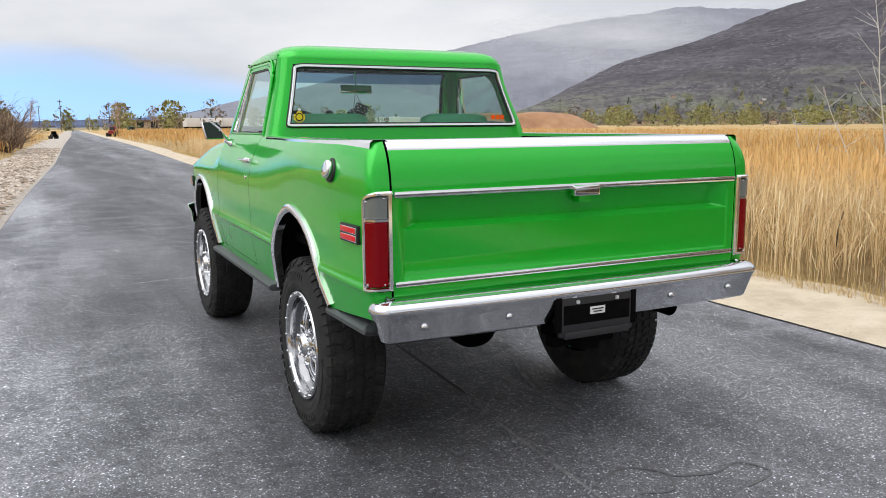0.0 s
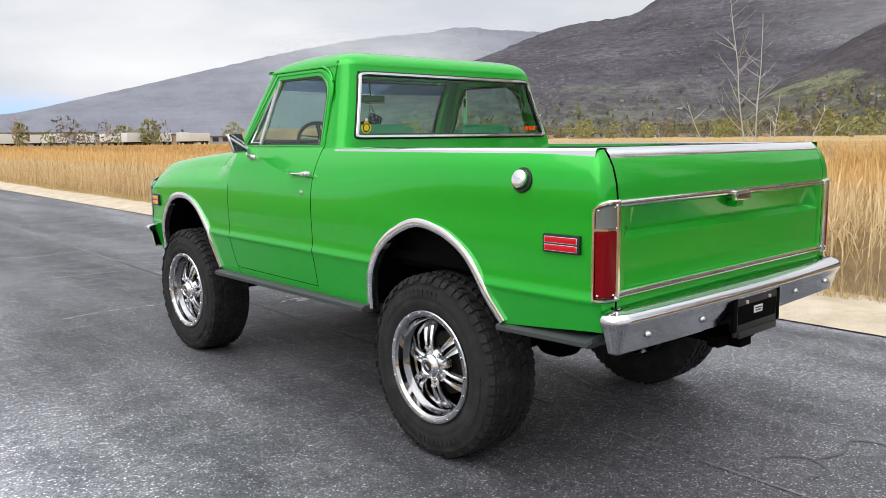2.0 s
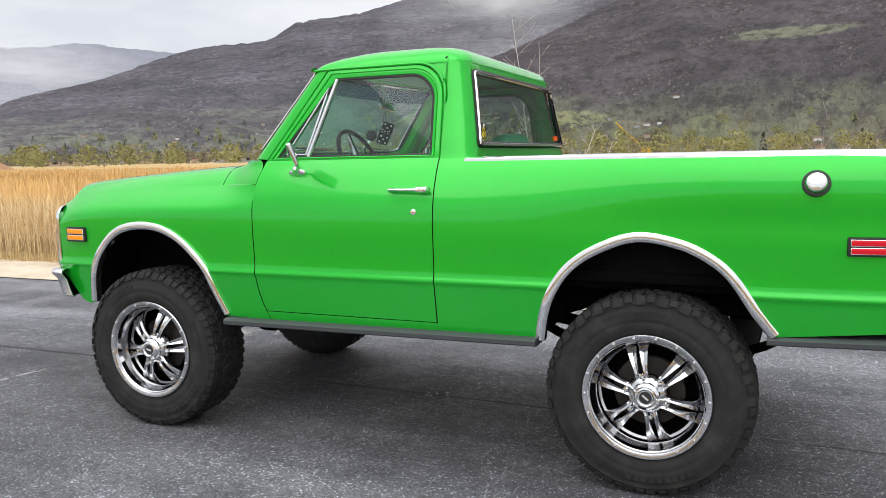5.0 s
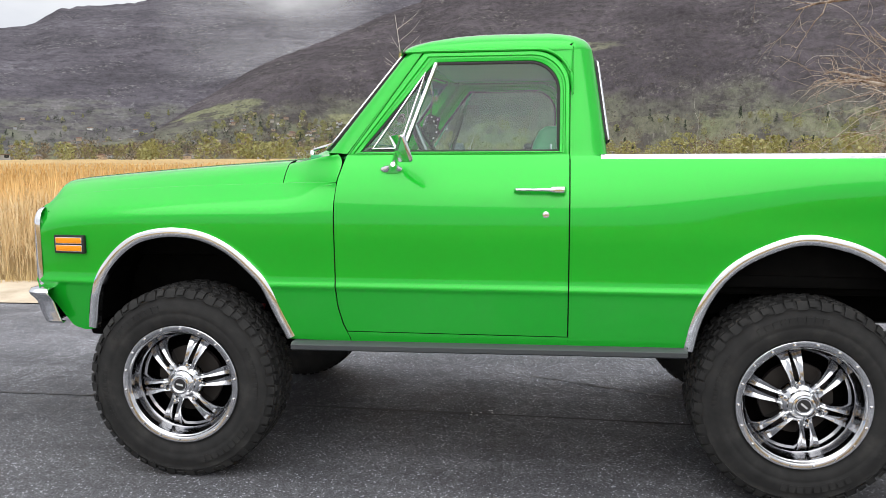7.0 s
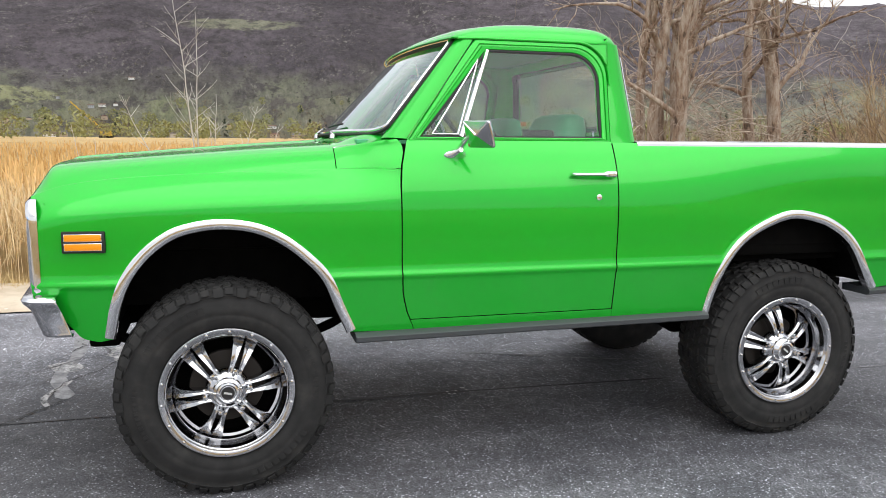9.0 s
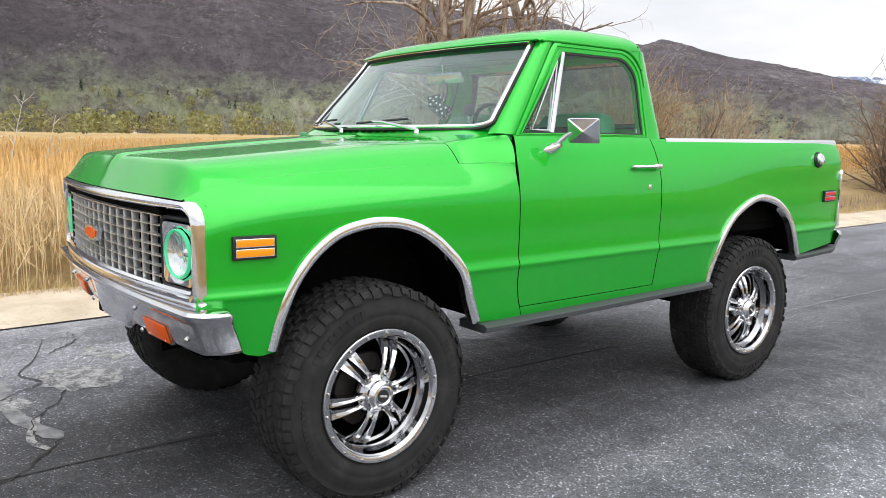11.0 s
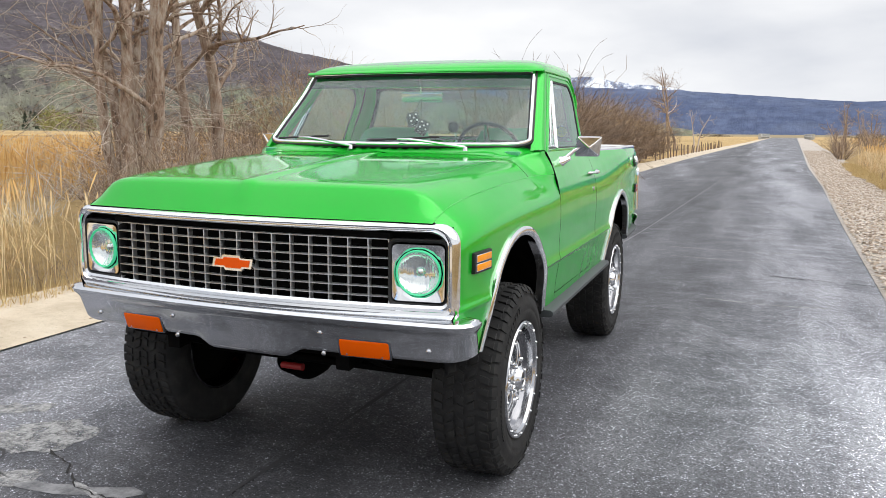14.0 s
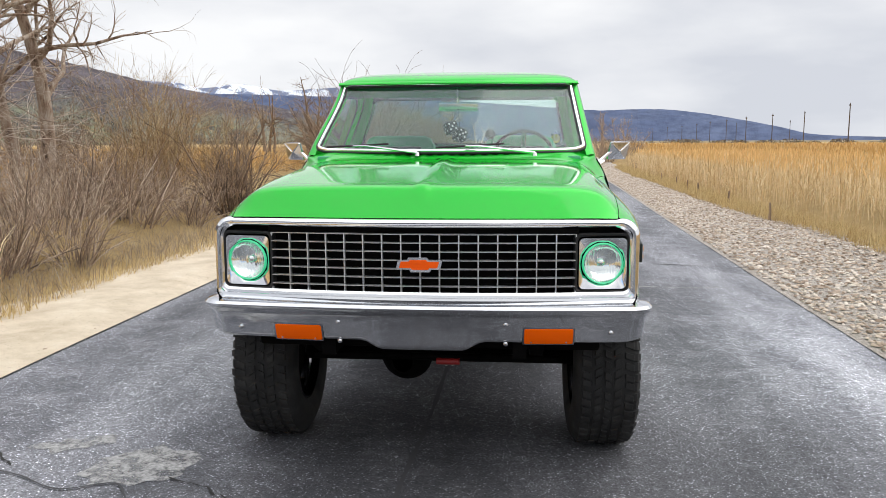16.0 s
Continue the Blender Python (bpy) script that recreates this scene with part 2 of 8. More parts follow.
def add_tube(bm, pts, radii, n=10, cap=True):
    """A round tube through points, with one radius or one for each."""
    pts = [Vector(p) for p in pts]
    if isinstance(radii, (int, float)):
        radii = [radii] * len(pts)
    rings = []
    for i, p in enumerate(pts):
        t = (pts[min(i + 1, len(pts) - 1)] - pts[max(i - 1, 0)]).normalized()
        up = Vector((0, 0, 1)) if abs(t.z) < 0.9 else Vector((1, 0, 0))
        a = t.cross(up).normalized()
        b = t.cross(a).normalized()
        rings.append([p + (a * math.cos(k * math.tau / n) + b * math.sin(k * math.tau / n)) * radii[i] for k in range(n)])
    add_rings(bm, rings, True, cap)


def tube(pts, radii, n=10):
    bm = bmesh.new()
    add_tube(bm, pts, radii, n)
    return bm


def add_lathe(bm, profile, n=48, axis="x", at=(0, 0, 0)):
    """Turn (radius, offset) pairs round an axis."""
    rings = []
    for r, o in profile:
        ring = []
        for k in range(n):
            a = k * math.tau / n
            c, s = r * math.cos(a), r * math.sin(a)
            p = {"x": (o, c, s), "y": (c, o, s), "z": (c, s, o)}[axis]
            ring.append(Vector(p) + Vector(at))
        rings.append(ring)
    add_rings(bm, rings)


def lathe(profile, n=48, axis="x", at=(0, 0, 0)):
    bm = bmesh.new()
    add_lathe(bm, profile, n, axis, at)
    return bm


def rounded(x0, x1, y0, y1, r, n=6):
    """A rounded rectangle as a closed path; r: one radius, or four from lower left against the clock."""
    rs = (r,) * 4 if isinstance(r, (int, float)) else r
    path = []
    for (cx, cy, a0), q in zip(((x0, y0, 180), (x1, y0, 270), (x1, y1, 0), (x0, y1, 90)), rs):
        ox = cx + (q if cx == x0 else -q)
        oy = cy + (q if cy == y0 else -q)
        for k in range(n + 1):
            a = radians(a0 + 90 * k / n)
            path.append((ox + q * math.cos(a), oy + q * math.sin(a)))
    return path


def refine(path, step):
    """Split long sides of a closed path."""
    out = []
    for i, p in enumerate(path):
        q = path[(i + 1) % len(path)]
        d = math.dist(p, q)
        k = max(1, int(d / step))
        out += [(lerp(p[0], q[0], j / k), lerp(p[1], q[1], j / k)) for j in range(k)]
    return out


def pane(path, place, rings=6):
    """A pane of glass with the outline path, laid out by place(u, v)."""
    cx = sum(p[0] for p in path) / len(path)
    cy = sum(p[1] for p in path) / len(path)
    bm = bmesh.new()
    rows = [[place(lerp(cx, p[0], s), lerp(cy, p[1], s)) for p in path] for s in [1 - k / rings for k in range(rings)] + [0.02]]
    made = add_rings(bm, rows)
    bm.faces.new(made[-1])
    return bm


def trim_path(pts, normals, width, height, closed=True, off=0.0):
    """A strip of low domed section along 3D points, standing on the surface with the given normals."""
    pts = [Vector(p) for p in pts]
    n = len(pts)
    rings = []
    for i, p in enumerate(pts):
        a = pts[(i - 1) % n] if closed or i else pts[0]
        b = pts[(i + 1) % n] if closed or i < n - 1 else pts[-1]
        t = (b - a).normalized()
        up = Vector(normals[i] if isinstance(normals, list) else normals).normalized()
        s = t.cross(up).normalized()
        w = width / 2
        rings.append([p + s * (o + off) + up * h for o, h in ((-w, -0.004), (-w, height * 0.55), (-w * 0.55, height), (w * 0.55, height), (w, height * 0.55), (w, -0.004))])
    if closed:
        rings.append(rings[0])
    bm = bmesh.new()
    add_rings(bm, rings, True, not closed)
    bmesh.ops.remove_doubles(bm, verts=bm.verts, dist=1e-6)
    return bm


# ---- the truck: shape of the body side ----
SECTION = [(0.60, 0.922), (0.70, 0.938), (0.80, 0.954), (0.866, 0.966), (0.884, 0.973), (0.91, 0.966), (0.95, 0.9635), (1.10, 0.968),
           (1.20, 0.964), (1.27, 0.952), (1.33, 0.932), (1.38, 0.910), (1.42, 0.888), (1.46, 0.862)]
PLAN = [(-2.36, 0.978), (-2.2, 0.994), (-1.9, 1.006), (-1.3, 1.006), (-0.4, 1.0), (0.6, 0.998), (1.3, 0.99), (1.75, 0.978), (1.95, 0.955), (2.05, 0.93)]
SEAM_Z = [(0.60, 1.330), (0.88, 1.324), (1.3, 1.312), (1.7, 1.290), (1.88, 1.268), (1.97, 1.244), (2.04, 1.215)]
SEAM_X = [(0.60, 0.924), (0.70, 0.905), (0.80, 0.873), (0.88, 0.857), (1.6, 0.848), (1.95, 0.832), (2.04, 0.822)]
REAR_Y = [(0.60, -2.33), (1.26, -2.33), (1.32, -2.323), (1.38, -2.306), (1.42, -2.284), (1.45, -2.262)]
Z_KNOTS = sorted({round(0.60 + 0.03 * k, 3) for k in range(30)} | {0.855, 0.866, 0.874, 0.88, 0.884, 0.889, 0.896, 0.903, 0.912, 0.925})


def ease(t):
    t = min(max(t, 0.0), 1.0)
    return t * t * (3 - 2 * t)


def side_w(y, z):
    w = smooth_table(z, SECTION) * smooth_table(y, PLAN)
    return w + 0.055 * ease((-0.40 - y) / 1.3) * ease((z - 1.15) / 0.29)


def fender_w(y, z):
    w = side_w(y, z)
    d = smooth_table(y, SEAM_Z) - z
    if d < 0.13:
        w = lerp(w, smooth_table(y, SEAM_X), (1 - max(d, 0) / 0.13) ** 1.7)
    return w


def curve(pts, n):
    """n + 1 points along a smooth curve through pts."""
    s = [0.0]
    for a, b in zip(pts, pts[1:]):
        s.append(s[-1] + math.dist(a, b))
    return [tuple(smooth_table(s[-1] * k / n, [(q, p[i]) for q, p in zip(s, pts)]) for i in range(len(pts[0]))) for k in range(n + 1)]


FRONT_ARCH = curve([(0.829, 0.645), (0.879, 0.756), (0.93, 0.878), (1.004, 0.962), (1.10, 1.037), (1.20, 1.082), (1.315, 1.099), (1.418, 1.091), (1.513, 1.061), (1.609, 0.987), (1.677, 0.894), (1.716, 0.79), (1.742, 0.668)], 64)
REAR_ARCH = curve([(-1.815, 0.720), (-1.755, 0.80), (-1.655, 0.95), (-1.57, 1.02), (-1.46, 1.070), (-1.30, 1.094), (-1.15, 1.045), (-1.03, 0.965), (-0.955, 0.86), (-0.915, 0.75), (-0.895, 0.640)], 64)


def door_gap(z):
    """The line of the gap between fender and door."""
    return table(z, [(0.60, 0.530), (0.66, 0.548), (0.72, 0.575), (0.80, 0.595), (0.90, 0.601), (1.25, 0.604), (1.34, 0.596), (1.46, 0.562)])


def gap_warp(y, z):
    return (door_gap(z) - 0.60) * ease(1 - abs(y - 0.60) / 0.16)


def rear_warp(y, z):
    return (table(z, REAR_Y) + 2.33) * ease((-y - 1.95) / 0.3)


def oriented(bm, out):
    """Turn all faces so that they look along out."""
    bmesh.ops.recalc_face_normals(bm, faces=bm.faces)
    if sum(f.normal.dot(out) * f.calc_area() for f in bm.faces) < 0:
        bmesh.ops.reverse_faces(bm, faces=bm.faces)
    return bm


def side_mesh(side, ys, zb, zt, w, warp, corner=(), rolled=False):
    cols = []
    for y in ys:
        zs = [min(max(z, zb(y)), zt(y)) for z in Z_KNOTS]
        if rolled:
            zs = [max(z, zb(y)) for z in [k for k in Z_KNOTS if k < 1.06] + [lerp(1.06, zt(y) - 0.145, k / 5) for k in range(5)] + [zt(y) - d for d in (0.145, 0.125, 0.105, 0.088, 0.072, 0.058, 0.045, 0.034, 0.024, 0.016, 0.009, 0.004, 0.0)]]
        cols.append([(side * w(y, z), y + warp(y, z), z) for z in zs])
    for x_in, dy, fixed in corner:
        y = ys[-1]
        zs = [min(max(z, zb(y)), zt(y)) for z in Z_KNOTS]
        cols.append([(side * (fixed or w(y, z) - x_in), y + warp(y, z) + dy, z) for z in zs])
    bm = bmesh.new()
    add_rings(bm, cols, closed=False)
    bmesh.ops.remove_doubles(bm, verts=bm.verts, dist=2e-5)
    return oriented(bm, Vector((side, 0, 0)))


def span(a, b, step):
    n = max(1, round(abs(b - a) / step))
    return [lerp(a, b, k / n) for k in range(n + 1)]


def panel(name, bm, parent, mat=None, thick=0.014, label="", smooth=50):
    """A sheet-metal part: one skin with a rolled-in thickness."""
    ob = part(name, bm, mat or PAINT, parent, label, smooth, flip=False)
    uses = {}
    for key in (k for f in ob.data.polygons for k in f.edge_keys):
        uses[key] = uses.get(key, 0) + 1
    for e in ob.data.edges:
        if uses[e.key] == 1:
            e.use_edge_sharp = True
    # rim is painted black, standing for the shade in the panel gaps
    ob.data.materials.append(BLACK)
    s = ob.modifiers.new("thickness", "SOLIDIFY")
    s.thickness, s.offset, s.material_offset_rim = thick, -1, 1
    return ob


truck = thing("pickup_truck", "bright green lifted half-cab pickup truck with chrome trim", "pickup truck")

for side in (-1, 1):
    # front fender
    low = [(0.59, 0.640)] + [p for p in FRONT_ARCH] + [(1.743, 0.665), (1.80, 0.655), (1.86, 0.672), (1.95, 0.79), (2.03, 0.86)]
    ys = sorted(set(span(0.603, 2.026, 0.0145) + [p[0] for p in FRONT_ARCH]))
    fender = panel("front_fender", side_mesh(side, ys, lambda y: table(y, low), lambda y: smooth_table(y, SEAM_Z), fender_w, gap_warp, (), True), truck)
    # door skin
    door = panel("door", side_mesh(side, span(0.5975, -0.3855, 0.03), lambda y: 0.688, lambda y: 1.448, side_w, gap_warp), truck)
    # rocker below the door
    panel("rocker_panel", side_mesh(side, span(0.60, -0.39, 0.05), lambda y: 0.640, lambda y: 0.6845, side_w, gap_warp), truck)
    # rear quarter with the bed side
    lowr = [(-2.34, 0.770), (-2.25, 0.765), (-1.85, 0.727), (-1.816, 0.722)] + [p for p in REAR_ARCH] + [(-0.894, 0.640), (-0.3, 0.640)]
    ys = sorted(set(span(-2.30, -0.391, 0.02) + [p[0] for p in REAR_ARCH]), reverse=True)
    quarter = panel("rear_quarter_panel", side_mesh(side, ys, lambda y: table(y, lowr), lambda y: 1.442, side_w, rear_warp,
                                                    ((0.004, -0.012, 0), (0.014, -0.024, 0), (0.032, -0.030, 0), (0, -0.030, 0.874))), truck)

    # chrome arches
    for arch, w, cx in ((FRONT_ARCH, fender_w, 1.3), (REAR_ARCH, side_w, -1.33)):
        rings = []
        for i, (y, z) in enumerate(arch):
            a, b = arch[max(i - 1, 0)], arch[min(i + 1, len(arch) - 1)]
            t = Vector((b[0] - a[0], b[1] - a[1])).normalized()
            nrm = Vector((-t.y, t.x))
            if nrm.dot(Vector((y - cx, z - 0.6))) < 0:
                nrm = -nrm
            ring = []
            for off, lift in ((-0.004, -0.035), (-0.005, 0.004), (0.002, 0.011), (0.016, 0.0135), (0.028, 0.012), (0.036, 0.006), (0.037, -0.006)):
                yy, zz = y + nrm.x * off, z + nrm.y * off
                ring.append((side * ((w(yy, zz - 0.07) + w(yy, zz - 0.035) + w(yy, zz) + w(yy, zz + 0.035) + w(yy, zz + 0.07)) / 5 + 0.004 + lift), yy, zz))
            rings.append(ring)
        bm = bmesh.new()
        add_rings(bm, rings, closed=False)
        part("wheel_arch_trim", oriented(bm, Vector((side, 0, 0.3))), CHROME, truck, "polished chrome wheel arch trim", flip=False)
        # black wall added to close the well against light from inside
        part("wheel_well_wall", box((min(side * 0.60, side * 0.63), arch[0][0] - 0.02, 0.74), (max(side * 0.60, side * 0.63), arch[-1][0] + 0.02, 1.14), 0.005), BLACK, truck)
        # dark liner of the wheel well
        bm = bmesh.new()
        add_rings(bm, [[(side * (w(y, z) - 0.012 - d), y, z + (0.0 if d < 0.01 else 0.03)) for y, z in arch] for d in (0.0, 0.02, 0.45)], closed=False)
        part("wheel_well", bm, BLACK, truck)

    # rocker moulding, before and behind the rear wheel
    for y0, y1, z0, z1 in ((0.80, -0.87, 0.604, 0.643), (-1.80, -2.30, 0.690, 0.727)):
        bm = bmesh.new()
        rings = []
        for y, dz in ((y0, 0.0), (y0 - 0.03, 0.0), (y1 + 0.03, 0.012), (y1, 0.012 if y0 > 0 else 0.035)):
            xo = 0.972 if y0 > 0 else 0.955
            rings.append([(side * xx, y, zz + dz) for xx, zz in ((xo - 0.17, z0), (xo - 0.006, z0), (xo + 0.012, z0 + 0.008), (xo + 0.014, z1 - 0.012), (xo, z1 - 0.002), (xo - 0.17, z1 - 0.002))])
        add_rings(bm, rings, True, True)
        part("rocker_moulding", bm, STEP, truck, "dark grey moulding below the body")

    # bed rail with its bright cap, and the inside of the bed
    ys = span(-0.515, -2.27, 0.1)
    cap = bmesh.new()
    rings = []
    for y in ys:
        x = side_w(y, 1.442)
        rings.append([(side * xx, y, zz) for xx, zz in ((x + 0.010, 1.417), (x + 0.007, 1.438), (x - 0.004, 1.4475), (x - 0.05, 1.4485), (x - 0.062, 1.444), (x - 0.062, 1.425))])
    add_rings(cap, rings, False)
    part("bed_rail_cap", oriented(cap, Vector((0, 0, 1))), CHROME, truck, "bright chrome strip along the bed rail", flip=False)
    bm = bmesh.new()
    add_rings(bm, [[(side * (side_w(y, 1.442) - 0.06), y, z) for z in (1.44, 1.36, 0.95)] for y in ys], closed=False)
    part("bed_inner_wall", bm, BLACK, truck)

    # side markers
    for y0, y1, z0, z1, lens, w in ((1.752, 1.908, 1.013, 1.096, MARKER_AMBER, fender_w), (-2.238, -2.066, 1.054, 1.126, MARKER_RED, side_w)):
        yc, zc = (y0 + y1) / 2, (z0 + z1) / 2
        slope = math.atan2(w(y1, zc) - w(y0, zc), y1 - y0)
        m = pose(side * (w(yc, zc) + 0.004), yc, zc, 0, 0, -side * math.degrees(slope))
        bm = bmesh.new()
        add_box(bm, (-0.010, -(y1 - y0) / 2, -(z1 - z0) / 2), (0.010, (y1 - y0) / 2, (z1 - z0) / 2), 0.006)
        mark = part("side_marker", bm, GASKET, truck, "black framed side marker lamp")
        mark.matrix_local = m
        hh, ww = (z1 - z0) / 2, (y1 - y0) / 2
        for zz in (hh * 0.42, -hh * 0.42):
            part("lens", box((-0.014, -ww + 0.012, zz - hh * 0.32), (0.014, ww - 0.012, zz + hh * 0.32), 0.004), lens, mark)
            part("bright_edge", box((-0.0125, -ww + 0.0095, zz - hh * 0.365), (0.0125, ww - 0.0095, zz + hh * 0.365), 0.003), CHROME, mark)

# door handle, lock and mirror
for side in (-1, 1):
    x = side_w(-0.27, 1.303)
    bm = bmesh.new()
    add_rings(bm, [[(side * (x + o + 0.016 * math.cos(a)), y, 1.304 + h * math.sin(a)) for a in [k * math.tau / 10 for k in range(10)]]
                   for y, o, h in ((-0.160, 0.004, 0.007), (-0.170, 0.020, 0.009), (-0.24, 0.030, 0.008), (-0.305, 0.030, 0.009), (-0.318, 0.030, 0.015), (-0.365, 0.026, 0.016), (-0.373, 0.010, 0.012))], True, True)
    handle = part("door_handle", bm, CHROME, truck, "chrome door handle")
    part("push_button", box((side * (x + 0.040) - 0.008, -0.358, 1.296), (side * (x + 0.040) + 0.008, -0.325, 1.313), 0.004), CHROME, handle)
    lock_x = side_w(-0.292, 1.202)
    part("door_lock", lathe([(0.001, side * 0.006), (0.009, side * 0.006), (0.0135, side * 0.004), (0.0145, -side * 0.003)], 20, "x", (side * lock_x, -0.292, 1.202)), CHROME, truck)

    mirror = part("side_mirror", tube([(side * 0.885, 0.355, 1.395), (side * 0.925, 0.345, 1.41), (side * 0.965, 0.330, 1.45), (side * 1.0, 0.315, 1.475)], [0.022, 0.014, 0.010, 0.011], 12), CHROME, truck, "chrome mirror on a slender arm")
    foot = bmesh.new()
    add_rings(foot, [[(side * (side_w(0.36, 1.385) + o - 0.25 * (math.sin(a) * h)), 0.362 - o * 0.35 + l * math.cos(a), 1.385 + o * 0.55 + h * math.sin(a)) for a in [j * math.tau / 16 for j in range(16)]]
                     for o, l, h in ((-0.006, 0.050, 0.020), (0.004, 0.050, 0.020), (0.010, 0.045, 0.018), (0.018, 0.028, 0.015), (0.030, 0.016, 0.013), (0.044, 0.010, 0.010))], True, True)
    part("mirror_foot", foot, CHROME, mirror)
    rings = []
    for s, yy in ((0.03, 0.024), (0.10, 0.022), (0.97, 0.010), (1.0, 0.006), (1.0, 0.0), (0.96, -0.006)):
        rings.append([Vector((u * s, yy, w * s)) for u, w in rounded(-0.072, 0.072, -0.058, 0.058, 0.010, 3)])
    bm = bmesh.new()
    add_rings(bm, rings, True, True)
    bmesh.ops.transform(bm, matrix=pose(side * 1.035, 0.292, 1.475, -19, 0, -side * 30), verts=bm.verts)
    part("mirror_head", bm, SPOKE_CHROME, mirror)
    for u, w in ((-0.070, 0.056), (0.070, 0.056)):
        crease = tube([(u * q, 0.025 - 0.015 * q, w * q) for q in (0.05, 0.4, 0.7, 0.97)], [0.006, 0.005, 0.004, 0.003], 8)
        bmesh.ops.transform(crease, matrix=pose(side * 1.035, 0.292, 1.475, -19, 0, -side * 30), verts=crease.verts)
        part("crease", crease, CHROME, mirror)
    bm = bmesh.new()
    add_rings(bm, [[Vector((u * s, -0.007, w * s)) for u, w in rounded(-0.072, 0.072, -0.058, 0.058, 0.012, 4)] for s in (0.93, 0.5, 0.01)])
    bmesh.ops.transform(bm, matrix=pose(side * 1.035, 0.292, 1.475, -19, 0, -side * 30), verts=bm.verts)
    part("mirror_glass", bm, MIRROR, mirror)

# fuel cap on the driver's side
fuel_x = -side_w(-1.955, 1.325)
bm = lathe([(0.055, 0.012), (0.062, 0.004), (0.060, -0.006), (0.048, -0.008)], 32, "x", (0, 0, 0))
neck = part("fuel_cap", bm, GASKET, truck, "chrome fuel cap in a black rubber ring")
neck.matrix_local = pose(fuel_x, -1.955, 1.325, 0, 14, 0) @ Matrix.Scale(0.82, 4)
part("cap", lathe([(0.001, -0.040), (0.034, -0.038), (0.042, -0.034), (0.045, -0.028), (0.045, -0.010), (0.040, -0.002)], 32, "x"), CHROME, neck)

# ---- hood and cowl ----
HOOD_Z = [(0.60, 1.470), (0.80, 1.448), (0.86, 1.442), (1.2, 1.420), (1.6, 1.388), (1.86, 1.364), (1.93, 1.356), (1.948, 1.352), (1.96, 1.345), (1.97, 1.332), (2.04, 1.215)]
ACROSS = [(0.0, 0.0), (0.012, 0.0), (0.025, 0.01), (0.045, 0.03), (0.15, 0.02), (0.30, 0.02), (0.45, 0.03), (0.60, 0.04), (0.72, 0.07), (0.80, 0.11), (0.85, 0.165), (0.88, 0.23), (0.905, 0.32), (0.935, 0.49), (0.965, 0.70), (0.985, 0.87), (1.0, 1.0)]


def hood_point(u, y):
    xe, ze, zc = smooth_table(y, SEAM_X) - 0.002, smooth_table(y, SEAM_Z) + 0.0042, (table if y > 1.9 else smooth_table)(y, HOOD_Z)
    drop = table(abs(u), ACROSS)
    return Vector((u * xe, y, lerp(zc, ze, drop) - 0.006 * max(ease((abs(u) - 0.02) / 0.05), ease((y - 1.98) / 0.04))))


def hood_bow(u):
    return 0.055 * (1 - u * u)


us = sorted({s * a for a, _ in ACROSS for s in (-1, 1)} | {s * k / 20 for k in range(20) for s in (-1, 1)})
bm = bmesh.new()
rows = []
for y in span(0.8615, 1.90, 0.05)[:-1] + span(1.90, 2.035, 0.0075):
    row = []
    for u in us:
        p = hood_point(u, y)
        p.y += hood_bow(u) * ease((y - 1.6) / 0.44)
        row.append(p)
    rows.append(row)
add_rings(bm, rows, False)
hood = panel("hood", oriented(bm, Vector((0, 0, 1))), truck, thick=0.016, smooth=60)


def glass_base(u):
    """Where the windshield meets the cowl: y and z at the share u of the half width."""
    return 0.645 + 0.165 * (1 - abs(u) ** 2.2), 1.474 - 0.006 * (1 - u * u)


def cowl_top(y):
    """Upper outer edge of the cowl: half width and height, from the hood's rear edge to the door."""
    s = (0.8575 - y) / 0.249
    p = hood_point(0.878, 0.86)
    return lerp(p.x, 0.866, ease(s)), lerp(p.z + smooth_table(y, SEAM_Z) - smooth_table(0.8575, SEAM_Z), 1.451, s)


def cowl_flank(side, y):
    """The rounded shoulder of the cowl beside the hood, from the fender's seam up to its top edge."""
    z0 = smooth_table(y, SEAM_Z) + 0.002
    s = (0.8575 - y) / 0.254
    row = []
    for k in range(11):
        p = hood_point(lerp(1.0, 0.878, k / 10), 0.86)
        z_door = lerp(z0, 1.451, k / 10)
        x_door = lerp(side_w(y, z_door) + (smooth_table(y, SEAM_X) - side_w(y, z0)) * (1 - k / 10), 0.866, (k / 10) ** 3)
        z = lerp(p.z + smooth_table(y, SEAM_Z) - smooth_table(0.8575, SEAM_Z), z_door, s)
        row.append((side * lerp(p.x, x_door, ease(s)), y + gap_warp(y, z) * (1 - (k / 10) ** 4), z))
    return row


bm = bmesh.new()
rows = []
qs = sorted({s * a for a in (0.0, 0.012, 0.03, 0.1, 0.2, 0.3, 0.4, 0.5, 0.6, 0.7, 0.76, 0.82, 0.86, 0.89, 0.92, 0.95, 0.975) for s in (-1, 1)})
for k in range(13):
    row = []
    for q in qs:
        yb, zb = glass_base(min(1, abs(q) * 1.02))
        y = lerp(0.8575, lerp(yb - 0.03, 0.6035, ease((abs(q) - 0.84) / 0.16)), k / 12)
        xt, zt = cowl_top(y)
        z = lerp(hood_point(0.878 * q, 0.86).z, zb + 0.004, ease(k / 12))
        row.append((q * xt, y, lerp(z, zt, ease((abs(q) - 0.84) / 0.16))))
    y = lerp(0.8575, 0.6035, k / 12)
    rows.append(cowl_flank(-1, y) + row + cowl_flank(1, y)[::-1])
add_rings(bm, rows, False)
cowl = panel("cowl", oriented(bm, Vector((0, 0, 1))), truck, thick=0.012, smooth=80)
